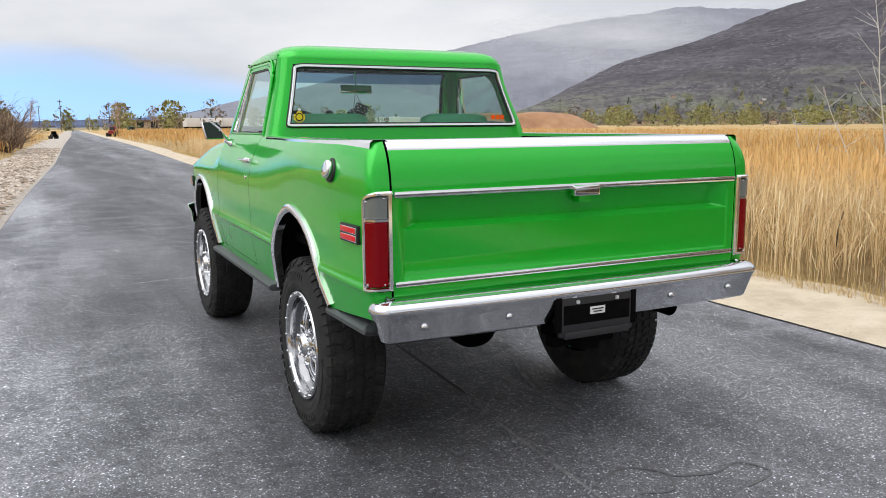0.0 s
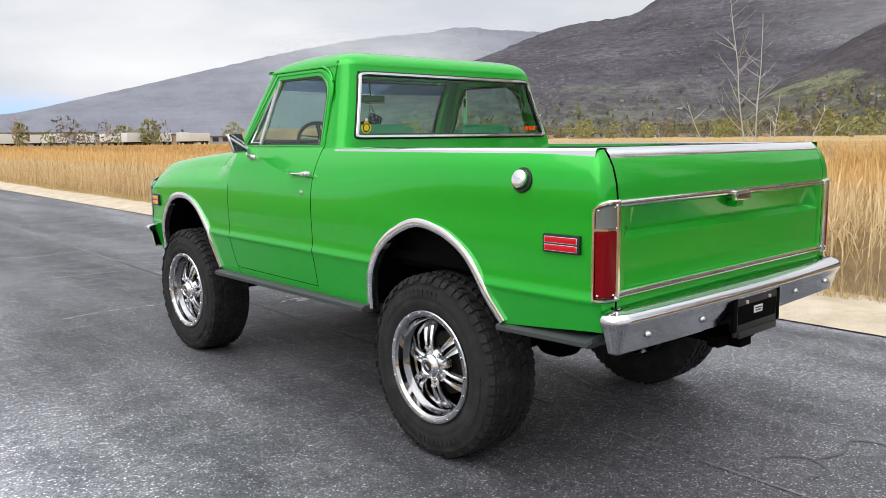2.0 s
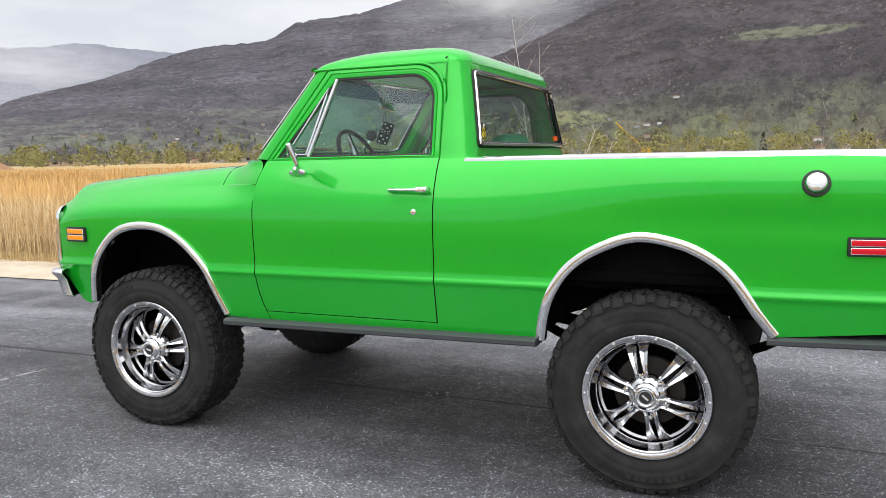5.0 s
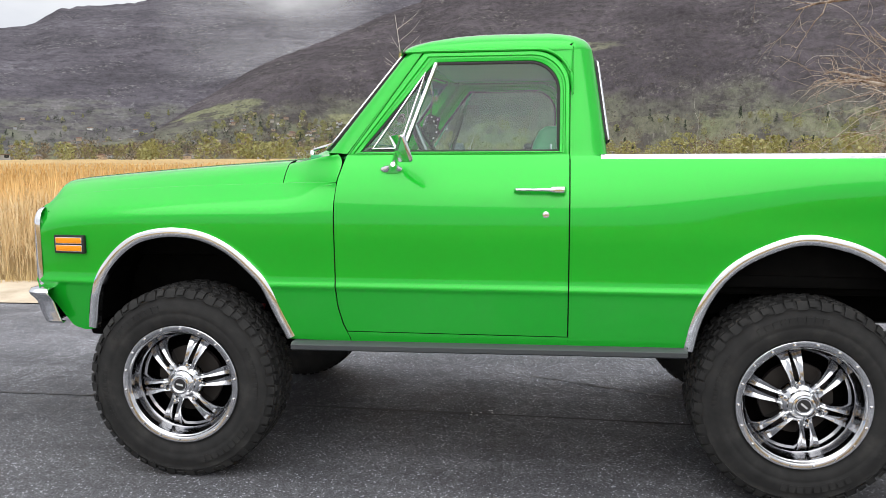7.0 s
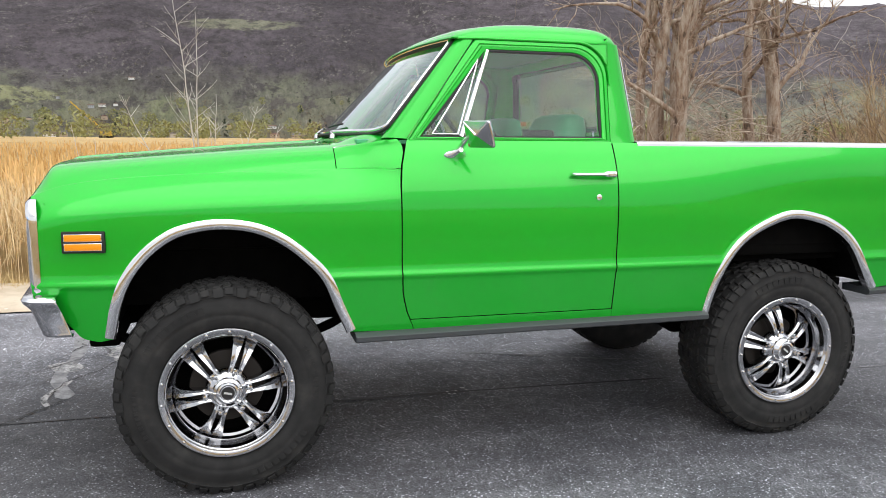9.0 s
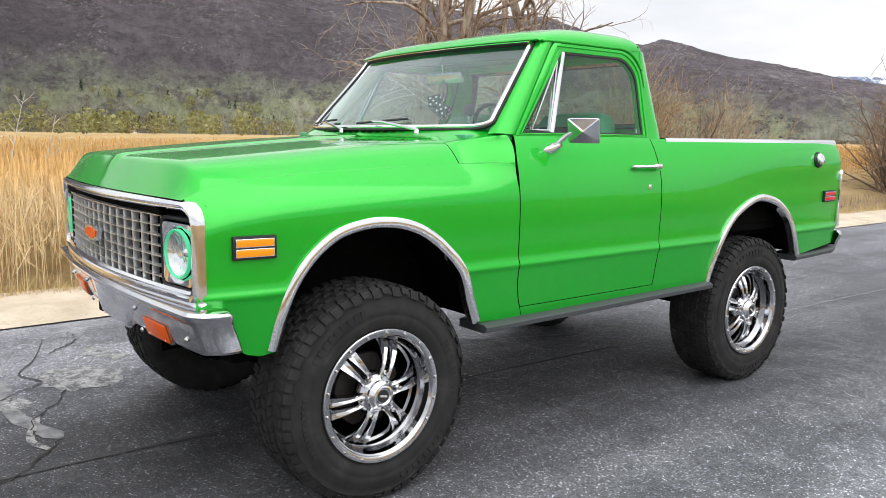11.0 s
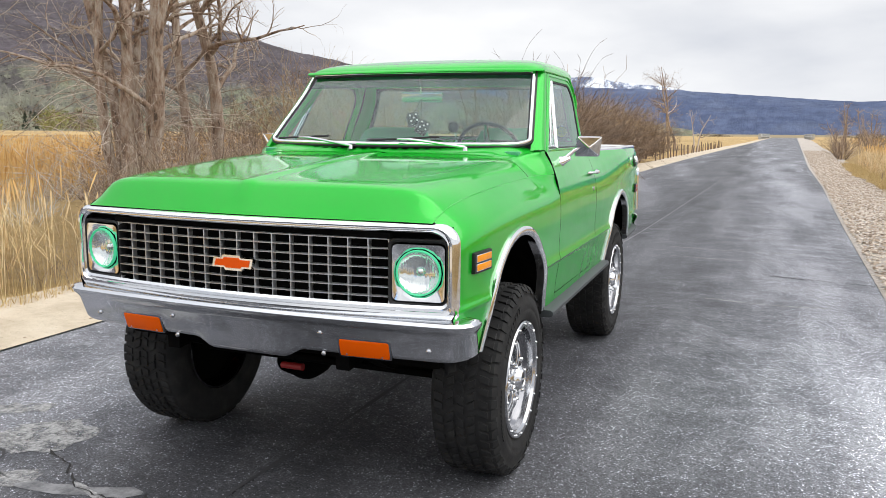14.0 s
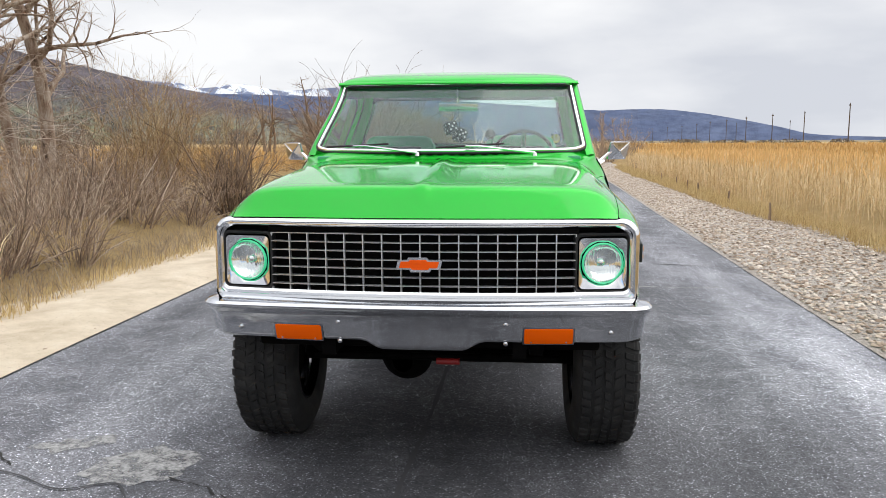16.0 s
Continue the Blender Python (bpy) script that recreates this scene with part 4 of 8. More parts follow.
# number plate holder, hitch and exhaust
holder = part("plate_holder", box((-0.190, -2.446, 0.636), (0.190, -2.430, 0.806), 0.012, pose(0, 0, 0)), PLASTIC, truck, "black empty plate holder")
part("holder_recess", box((-0.168, -2.449, 0.690), (0.168, -2.444, 0.770), 0.002), BLACK, holder)
part("holder_lip", box((-0.165, -2.456, 0.630), (0.165, -2.438, 0.660), 0.006), PLASTIC, holder)
for x in (-0.19, 0.19):
    part("holder_flange", box((x - 0.014, -2.449, 0.660), (x + 0.014, -2.425, 0.808), 0.006), BLACK, holder)
for x in (-0.10, 0.10):
    part("holder_screw", box((x - 0.007, -2.454, 0.775), (x + 0.007, -2.444, 0.789), 0.002), ALLOY, holder)
lab = part("paper_label", box((-0.038, -2.4505, 0.724), (0.038, -2.447, 0.756), 0.001), WHITE, holder, "small white paper label")
for z, w in ((0.746, 0.028), (0.735, 0.022)):
    part("label_bar", box((-w, -2.452, z - 0.003), (w, -2.450, z + 0.002)), PLASTIC, lab)
bm = box((-0.05, -2.40, 0.56), (0.05, -2.10, 0.65), 0.006)
add_box(bm, (-0.16, -2.36, 0.57), (0.16, -2.30, 0.62), 0.01)
part("tow_hitch", bm, BLACK, truck)
pipe = part("exhaust_pipe", tube([(0.46, -0.9, 0.66), (0.46, -1.2, 0.80), (0.48, -1.7, 0.80), (0.54, -1.90, 0.66), (0.58, -2.10, 0.645)], 0.034, 14), RUST, truck)
part("exhaust_tip", lathe([(0.038, -2.06), (0.042, -2.25), (0.038, -2.25), (0.034, -2.08)], 20, "y", (0.58, 0.0, 0.645)), BLACK, pipe)

# ---- grille and head lamps ----
def nose(x):
    return 2.025 + 0.09 * (1 - (x / 0.9) ** 2)


path = refine(rounded(-0.916, 0.916, 0.858, 1.214, (0.03, 0.03, 0.075, 0.075), 8), 0.06)
def nose_ring(dx, z_lo, z_hi, dy):
    out = []
    for x, z in path:
        xx = x * (0.916 - dx) / 0.916
        zz = lerp(0.858 + z_lo, 1.214 - z_hi, (z - 0.858) / 0.356)
        out.append((xx, nose(xx) + dy, zz))
    return out


bm = bmesh.new()
add_rings(bm, [nose_ring(0.0, -0.010, 0.0, -0.030), nose_ring(0.0, -0.008, 0.0, -0.012), nose_ring(0.006, 0.000, 0.005, 0.000), nose_ring(0.018, 0.016, 0.013, 0.008), nose_ring(0.026, 0.026, 0.018, 0.005), nose_ring(0.030, 0.031, 0.022, -0.006), nose_ring(0.036, 0.038, 0.028, -0.003), nose_ring(0.042, 0.048, 0.034, -0.010), nose_ring(0.046, 0.052, 0.038, -0.05)])
surround = part("grille_surround", oriented(bm, Vector((0, 1, 0))), CHROME, truck, "wide chrome surround of the grille", smooth=30, flip=False)
bm = bmesh.new()
add_rings(bm, [[(x, nose(x) - 0.058, z) for x in [-0.88 + 0.08 * k for k in range(23)]] for z in (0.87, 1.20)], False)
grille = part("grille", bm, BLACK, truck, "silver egg-crate grille with a black back")
G_X, G_Z0, G_Z1 = 0.652, 0.893, 1.150
bm = bmesh.new()
def arm(x0, x1, z, h, d0, d1):
    xs_ = span(x0, x1, 0.08)
    add_rings(bm, [[(x, nose(x) + d, zz) for d, zz in ((d0, z - h), (d1, z - h * 0.6), (d1, z + h * 0.6), (d0, z + h))] for x in xs_], False)
arm(-G_X, G_X, 0.0, 0.0026, -0.040, -0.016)
bar_mesh = None
for k in range(8):
    z = lerp(G_Z0, G_Z1, k / 7)
    if bar_mesh is None:
        first = part("grille_bar", bm, GRILLE_SILVER, grille)
        bar_mesh = first.data
        first.location.z = z
    else:
        b = new("grille_bar", bar_mesh)
        b.parent = grille
        b.location.z = z
upright = None
for k in range(17):
    x = lerp(-G_X + 0.002, G_X - 0.002, k / 16)
    if upright is None:
        first = part("grille_upright", box((-0.0024, -0.026, G_Z0), (0.0024, 0.0, G_Z1), 0.001), GRILLE_SILVER, grille)
        upright = first.data
        b = first
    else:
        b = new("grille_upright", upright)
        b.parent = grille
    b.location = (x, nose(x) - 0.018, 0)
part("grille_top_bar", box((-0.66, 2.02, 1.152), (0.66, 2.060, 1.176), 0.004), BLACK, grille)

def bowtie(s, y0, y1):
    """The maker's badge as a plain bar with a broader middle."""
    half = [(-0.098, -0.020), (-0.042, -0.020), (-0.034, -0.031), (0.044, -0.031), (0.052, -0.020), (0.088, -0.020), (0.098, 0.020), (0.042, 0.020), (0.034, 0.031), (-0.044, 0.031), (-0.052, 0.020), (-0.088, 0.020)]
    bm = bmesh.new()
    add_rings(bm, [[(-x * s[0], y, z * s[1]) for x, z in half] for y in (y0, y1)], True, True)
    return bm


badge = part("grille_badge", bowtie((1.0, 1.0), -0.01, 0.012), CHROME, truck, "orange enamel badge with a chrome edge")
badge.location = (0.0, nose(0) + 0.002, 1.027)
part("badge_enamel", bowtie((0.86, 0.66), 0.0, 0.015), ORANGE, badge)

lamp_path = refine(rounded(-0.118, 0.118, -0.128, 0.128, 0.025, 4), 0.05)
for side in (-1, 1):
    m = pose(side * 0.762, nose(0.762) - 0.026, 1.026, 0, 0, -side * 8.5)
    bm = bmesh.new()
    add_rings(bm, [[(x * s, d, z * s) for x, z in lamp_path] for s, d in ((1.0, -0.03), (1.0, 0.008), (0.97, 0.012), (0.90, 0.006), (0.88, -0.012), (0.80, -0.055))])
    head = part("head_lamp", bm, GASKET, truck, "round headlamp with a glowing green ring in a square bezel")
    head.matrix_local = m
    n = len(lamp_path)
    sq = [(x * 0.86, z * 0.84) for x, z in lamp_path]
    circ = [(0.092 * math.cos(math.atan2(z, x)), 0.092 * math.sin(math.atan2(z, x))) for x, z in sq]
    bm = bmesh.new()
    add_rings(bm, [[(x, 0.0, z) for x, z in sq], [(x, 0.010, z) for x, z in sq], [(lerp(x, a, 0.6), 0.006, lerp(z, b, 0.6)) for (x, z), (a, b) in zip(sq, circ)], [(a, 0.0, b) for a, b in circ], [(a * 0.98, -0.012, b * 0.98) for a, b in circ]])
    part("bezel", bm, CHROME, head, "silver square bezel")
    bm = lathe([(0.0800, 0.006), (0.0808, 0.013), (0.0838, 0.0155), (0.0868, 0.013), (0.088, 0.002)], 40, "y")
    part("halo_ring", bm, HALO, head, "pale green halo ring")
    part("reflector", lathe([(0.081, 0.006), (0.074, -0.003), (0.062, -0.013), (0.046, -0.021), (0.028, -0.026), (0.012, -0.028), (0.001, -0.029)], 40, "y"), LAMP_BOWL, head)
    part("bulb_cap", lathe([(0.001, -0.012), (0.010, -0.014), (0.016, -0.020), (0.015, -0.024), (0.010, -0.030)], 20, "y"), CHROME, head)
    lens = part("lens", lathe([(0.080, 0.010), (0.066, 0.017), (0.042, 0.022), (0.020, 0.025), (0.001, 0.026)], 40, "y"), LENS_GLASS, head)
    lens.visible_shadow = False

# ---- wheels ----
R_TYRE, R_RIM = 0.438, 0.268


def make_wheel(flip):
    """A wheel about the x axis, its face towards -x."""
    barrel = [(0.245, 0.285), (0.262, 0.28), (0.262, 0.255), (0.225, 0.23), (0.206, 0.14), (0.206, 0.105), (0.216, 0.098), (0.218, 0.070), (0.229, 0.060), (0.236, 0.030), (0.250, 0.010)]
    wheel = part("wheel", lathe(barrel, 64), DARK_CHROME, truck, "chrome six-spoke alloy wheel with an all-terrain tyre")
    tyre_prof = [(0.255, 0.285), (0.272, 0.296), (0.30, 0.303), (0.345, 0.306), (0.385, 0.299), (0.412, 0.286), (0.425, 0.27), (0.428, 0.22), (0.429, 0.15), (0.428, 0.08), (0.424, 0.032),
                 (0.412, 0.016), (0.405, 0.012), (0.398, 0.0075), (0.394, 0.010), (0.375, 0.002), (0.350, -0.004), (0.330, -0.006), (0.326, -0.003), (0.318, -0.005), (0.300, -0.003), (0.284, 0.004), (0.274, 0.010), (0.268, 0.016)]
    tyre = part("tyre", lathe(tyre_prof, 96), RUBBER, wheel, "black all-terrain tyre", smooth=60)
    bm = bmesh.new()

    def block(x0, x1, a0, a1, r0, r1, skew):
        q = []
        for r in (r0, r1):
            s = 0.0 if r == r0 else 0.12
            for x, a in ((lerp(x0, x1, s), lerp(a0, a1, s)), (lerp(x1, x0, s), lerp(a0, a1, s)), (lerp(x1, x0, s), lerp(a1, a0, s)), (lerp(x0, x1, s), lerp(a1, a0, s))):
                aa = a + skew * (x - (x0 + x1) / 2)
                q.append(bm.verts.new((x, r * math.cos(aa), r * math.sin(aa))))
        for f in ((4, 5, 6, 7), (0, 1, 5, 4), (1, 2, 6, 5), (2, 3, 7, 6), (3, 0, 4, 7)):
            bm.faces.new([q[i] for i in f])
    N = 56
    for k in range(N):
        a = k * math.tau / N
        d = math.tau / N
        wob = 0.12 * d * math.sin(k * 2.4)
        for row, (x0, x1, sh, ln, sk) in enumerate(((0.028, 0.078, 0.0, 0.70, 0.6), (0.086, 0.126, 0.45, 0.80, -1.2), (0.134, 0.170, 0.1, 0.82, 1.0), (0.178, 0.216, 0.55, 0.80, -1.2), (0.224, 0.274, 0.25, 0.74, 0.6))):
            block(x0, x1, a + d * sh + wob, a + d * (sh + ln) + wob, 0.414, R_TYRE - (0.003 if row in (0, 4) else 0.0), sk)
    tagged(part("tread", bm, RUBBER, tyre, smooth=0), kind="stuff")
    # shoulder lugs and raised side marks
    bm = bmesh.new()
    for k in range(N):
        a = k * math.tau / N
        d = math.tau / N
        long = k % 2
        for r0, r1, xo, xi in ((0.396 if long else 0.408, 0.4285, -0.002, 0.03),):
            q = []
            for r, x in ((r0, 0.010), (r1, 0.028)):
                for aa in (a, a + d * (0.80 if long else 0.66)):
                    q.append(bm.verts.new((x - 0.010, r * math.cos(aa), r * math.sin(aa))))
                    q.append(bm.verts.new((x + 0.012, r * math.cos(aa), r * math.sin(aa))))
            for f in ((0, 2, 6, 4), (0, 4, 5, 1), (2, 3, 7, 6), (4, 6, 7, 5), (0, 1, 3, 2)):
                bm.faces.new([q[i] for i in f])
    tagged(part("shoulder_tread", bm, RUBBER, tyre, smooth=0), kind="stuff")
    bm = bmesh.new()
    for start, count in ((200, 9), (318, 12), (20, 9), (138, 12)):
        for j in range(count):
            a = radians(start + j * (5.2 if count == 9 else 3.4))
            w_ = 0.022 if count == 9 else 0.012
            h_ = 0.030 if count == 9 else 0.018
            rm = 0.352 if count == 9 else 0.352
            add_box(bm, (-0.0062, -w_ / 2, -h_ / 2), (0.004, w_ / 2, h_ / 2), 0.0, pose(0, 0, 0, math.degrees(a) - 90) @ pose(0, 0, rm))
    tagged(part("sidewall_relief", bm, RUBBER, tyre, smooth=0), kind="stuff")
    lip = part("rim_lip", lathe([(0.262, 0.020), (0.272, 0.012), (0.271, 0.003), (0.266, -0.002), (0.246, -0.001), (0.2435, 0.001), (0.241, 0.010), (0.236, 0.014), (0.233, 0.045)], 72), LIP_CHROME, wheel)
    bolt = None
    for k in range(18):
        a = k * math.tau / 18
        if bolt is None:
            b = part("lip_bolt", lathe([(0.001, -0.007), (0.005, -0.006), (0.007, 0.0)], 8), CHROME, lip)
            bolt = b.data
        else:
            b = new("lip_bolt", bolt)
            b.parent = lip
        b.location = (-0.002, 0.2555 * math.cos(a), 0.2555 * math.sin(a))
    part("brake_disc", lathe([(0.001, 0.115), (0.150, 0.115), (0.152, 0.125), (0.150, 0.14), (0.001, 0.14)], 40), RUST, wheel)
    part("wheel_back", lathe([(0.001, 0.20), (0.220, 0.20)], 40), BLACK, wheel)

    # paired spokes
    spoke_data = []
    for prong in (-1, 1):
        bm = bmesh.new()
        rings = []
        for r, c, hw, x, th in ((0.060, 0.0200, 0.0110, 0.036, 0.03), (0.085, 0.0190, 0.0095, 0.032, 0.035), (0.105, 0.0190, 0.0098, 0.032, 0.04), (0.130, 0.0205, 0.0125, 0.036, 0.042), (0.158, 0.0230, 0.0165, 0.045, 0.042), (0.182, 0.0245, 0.0200, 0.056, 0.04), (0.200, 0.0255, 0.0230, 0.066, 0.036), (0.212, 0.0260, 0.0245, 0.078, 0.03)):
            cc = prong * c
            rings.append([(x + th, cc - hw, r), (x + 0.008, cc - hw, r), (x, cc - hw * 0.86, r), (x + 0.001, cc - hw * 0.60, r), (x + 0.0055, cc - prong * hw * 0.1, r), (x + 0.001, cc + hw * 0.60, r), (x, cc + hw * 0.86, r), (x + 0.008, cc + hw, r), (x + th, cc + hw, r)])
        add_rings(bm, rings, True, True)
        first = part("spoke", bm, SPOKE_CHROME, wheel, smooth=28)
        spoke_data.append(first.data)
        for k in range(6):
            s = first if k == 0 else new("spoke", first.data)
            s.parent = wheel
            s.rotation_euler = (radians(60 * k + 8), 0, 0)
    part("hub_plate", lathe([(0.055, 0.024), (0.064, 0.028), (0.078, 0.040), (0.088, 0.054), (0.092, 0.080)], 36), SPOKE_CHROME, wheel)
    hub = part("hub_cap", lathe([(0.001, 0.002), (0.030, 0.002), (0.036, -0.004), (0.043, -0.002), (0.047, 0.007), (0.056, 0.012), (0.060, 0.020), (0.061, 0.045)], 36), CHROME, wheel)
    part("hub_badge", lathe([(0.001, -0.0005), (0.026, -0.0005), (0.027, 0.003)], 24), PLASTIC, hub)
    part("badge_bar", box((-0.0025, -0.016, -0.004), (0.0000, 0.016, 0.004)), ALLOY, hub)
    for k in range(6):
        a = radians(60 * k + 38)
        part("lug_nut", lathe([(0.001, 0.008), (0.008, 0.009), (0.011, 0.015), (0.012, 0.06)], 8, "x", (0, 0.090 * math.cos(a), 0.090 * math.sin(a))), CHROME, wheel)
    return wheel


wheel = make_wheel(False)
wheel.matrix_basis = pose(-0.956, -1.338, 0.432, 39, 0, 0)
for x, y, turn, spin in ((-0.978, 1.321, 1.0, 13), (0.956, -1.338, 180, 20), (0.978, 1.321, 181.0, 50)):
    w = copy_thing(wheel, pose(0, 0, 0))
    w.matrix_basis = pose(x, y, 0.432, 0, 0, turn) @ pose(0, 0, 0, spin, 0, 0)

# ---- under the body ----
for side in (-1, 1):
    bm = bmesh.new()
    x = side * 0.42
    prof = [(2.0, 0.66), (1.5, 0.70), (0.9, 0.66), (-0.7, 0.66), (-1.1, 0.80), (-1.6, 0.80), (-2.3, 0.72)]
    add_rings(bm, [[(x + dx, y, z + dz) for dx, dz in ((-0.03, -0.06), (0.03, -0.06), (0.03, 0.06), (-0.03, 0.06))] for y, z in prof], True, True)
    part("frame_rail", bm, BLACK, truck)
    for y in (1.321, -1.321):
        pts = [(y - 0.62, 0.66), (y - 0.4, 0.55), (y, 0.50), (y + 0.4, 0.55), (y + 0.62, 0.66)]
        bm = bmesh.new()
        add_rings(bm, [[(side * 0.50 + dx, yy, z + dz) for dx, dz in ((-0.03, -0.012), (0.03, -0.012), (0.03, 0.02), (-0.03, 0.02))] for yy, z in curve(pts, 16)], True, True)
        part("leaf_spring", bm, BLACK, truck)
        part("shock_absorber", tube([(side * 0.56, y - 0.14, 0.46), (side * 0.55, y - 0.22, 0.72), (side * 0.54, y - 0.26, 0.98)], [0.026, 0.03, 0.03], 12), RED_PAINT if y > 0 else BLACK, truck)
for y, dx in ((1.321, -0.16), (-1.321, 0.0)):
    axle = part("axle", tube([(-0.70, y, 0.432), (0.70, y, 0.432)], 0.045, 16), BLACK, truck)
    bm = lathe([(0.001, -0.16), (0.06, -0.15), (0.11, -0.11), (0.135, -0.04), (0.135, 0.04), (0.10, 0.10), (0.05, 0.20)], 24, "y", (-dx, y, 0.432))
    part("differential", bm, BLACK, axle)
part("steering_rod", tube([(-0.62, 1.50, 0.46), (0.62, 1.50, 0.46)], 0.018, 10), BLACK, truck)
part("steering_damper", tube([(-0.045, 1.86, 0.540), (-0.150, 1.86, 0.540)], 0.015, 14), RED_PAINT, truck, "red steering damper")
part("front_crossmember", box((-0.78, 1.74, 0.60), (0.78, 1.86, 0.67), 0.02), BLACK, truck)
part("gearbox", box((-0.20, -0.15, 0.58), (0.20, 0.75, 0.85), 0.05), BLACK, truck)
part("driveshaft", tube([(0, -0.15, 0.66), (0, -1.2, 0.46)], 0.035, 12), BLACK, truck)
part("fuel_tank", box((-0.40, -2.18, 0.66), (0.38, -1.62, 0.90), 0.06), BLACK, truck)
part("cab_floor", box((-0.84, -0.56, 0.70), (0.84, 0.66, 0.76), 0.01), BLACK, truck)
part("bed_underside", box((-0.80, -2.25, 0.86), (0.80, -0.56, 0.895), 0.01), BLACK, truck)

# ---- inside the cab ----
dash = part("dashboard", box((-0.79, 0.42, 1.18), (0.79, 0.66, 1.445), 0.05), VINYL, truck, "green padded dashboard")
part("dash_shelf", box((-0.77, 0.60, 1.42), (0.77, 0.76, 1.450), 0.012), VINYL, dash)
col = part("steering_column", tube([(-0.44, 0.62, 1.225), (-0.445, 0.27, 1.42)], 0.028, 12), GASKET, truck)
bm = bmesh.new()
R = pose(-0.446, 0.25, 1.430, 62, 0, 0)
N = 36
rings = []
for k in range(N + 1):
    a = k * math.tau / N
    rings.append([R @ Vector(((0.19 + 0.012 * math.cos(b)) * math.cos(a), (0.19 + 0.012 * math.cos(b)) * math.sin(a), 0.012 * math.sin(b))) for b in [j * math.tau / 8 for j in range(8)]])
add_rings(bm, rings)
part("steering_wheel", bm, GASKET, col, "black three-spoke steering wheel")
for a in (90, 210, 330):
    part("wheel_spoke", tube([R @ Vector((0, 0, -0.02)), R @ Vector((0.185 * math.cos(radians(a)), 0.185 * math.sin(radians(a)), 0))], [0.022, 0.012], 8), DARK_CHROME, col)
part("wheel_hub", lathe([(0.001, 0.0), (0.035, -0.005), (0.04, -0.03)], 20, "z"), GASKET, col).matrix_local = R
stick = part("gear_lever", tube([(-0.10, 0.30, 0.95), (-0.13, 0.36, 1.25), (-0.27, 0.33, 1.50), (-0.24, 0.30, 1.56)], [0.012, 0.010, 0.008, 0.008], 8), CHROME, truck)
part("lever_knob", lathe([(0.001, 0.036), (0.022, 0.028), (0.032, 0.008), (0.030, -0.014), (0.012, -0.030)], 16, "z", (-0.235, 0.30, 1.575)), GASKET, stick)
for side in (-1, 1):
    bm = bmesh.new()
    rings = []
    for z, y, hw, t in ((1.02, -0.22, 0.25, 0.08), (1.15, -0.25, 0.265, 0.09), (1.34, -0.28, 0.265, 0.085), (1.50, -0.305, 0.25, 0.075), (1.555, -0.315, 0.22, 0.06), (1.575, -0.32, 0.17, 0.035)):
        rings.append([(side * 0.43 + u * hw, y + w_ * t, z) for u, w_ in rounded(-1, 1, -1, 1, 0.5, 4)])
    add_rings(bm, rings, True, True)
    seat = part("seat", bm, VINYL, truck, "green vinyl bucket seat with dark inserts")
    part("seat_insert", box((side * 0.43 - 0.17, -0.232, 1.12), (side * 0.43 + 0.17, -0.185, 1.50), 0.02, pose(0, 0, 0) ), VINYL_DARK, seat)
    part("cushion", box((side * 0.43 - 0.26, -0.26, 0.92), (side * 0.43 + 0.26, 0.24, 1.07), 0.05), VINYL, seat)
    part("door_card", box((min(side * 0.78, side * 0.80), -0.38, 0.76), (max(side * 0.78, side * 0.80), 0.56, 1.43), 0.008), VINYL, truck)
part("rear_shelf", box((-0.78, -0.51, 1.30), (0.78, -0.44, 1.47), 0.02), VINYL, truck)
rv = part("rear_view_mirror", box((-0.125, -0.012, -0.030), (0.125, 0.012, 0.030), 0.010, pose(-0.034, 0.300, 1.752, -8, 0, 10)), SPOKE_CHROME, truck, "small chrome-backed rear-view mirror")
part("mirror_glass", box((-0.117, -0.0135, -0.025), (0.117, -0.010, 0.025), 0.003, pose(-0.034, 0.300, 1.752, -8, 0, 10)), CHROME, rv)
part("mirror_stem", tube([(-0.03, 0.31, 1.77), (-0.03, 0.33, 1.87)], 0.006, 8), CHROME, rv)
for dx, dz, tilt in ((0.028, 0.0, 12), (-0.030, -0.045, -25)):
    m = pose(-0.015 + dx, 0.325, 1.618 + dz, 20, tilt, 30)
    die = part("fuzzy_die", box((-0.036, -0.036, -0.036), (0.036, 0.036, 0.036), 0.012, m), GASKET, truck, "black fuzzy die hanging from the mirror")
    for u, w_ in ((-0.018, -0.018), (0.018, 0.018), (-0.018, 0.018), (0.018, -0.018), (0, 0)):
        for ax in range(3):
            for s in (-1, 1):
                p = [0, 0, 0]
                p[ax], p[(ax + 1) % 3], p[(ax + 2) % 3] = s * 0.036, u, w_
                part("pip", lathe([(0.001, s * 0.001), (0.006, 0.0)], 8, "xyz"[ax]), WHITE, die).matrix_local = m @ pose(*p)
    part("cord", tube([(-0.015 + dx, 0.325, 1.65 + dz), (-0.034, 0.315, 1.74)], 0.002, 5), GASKET, die)

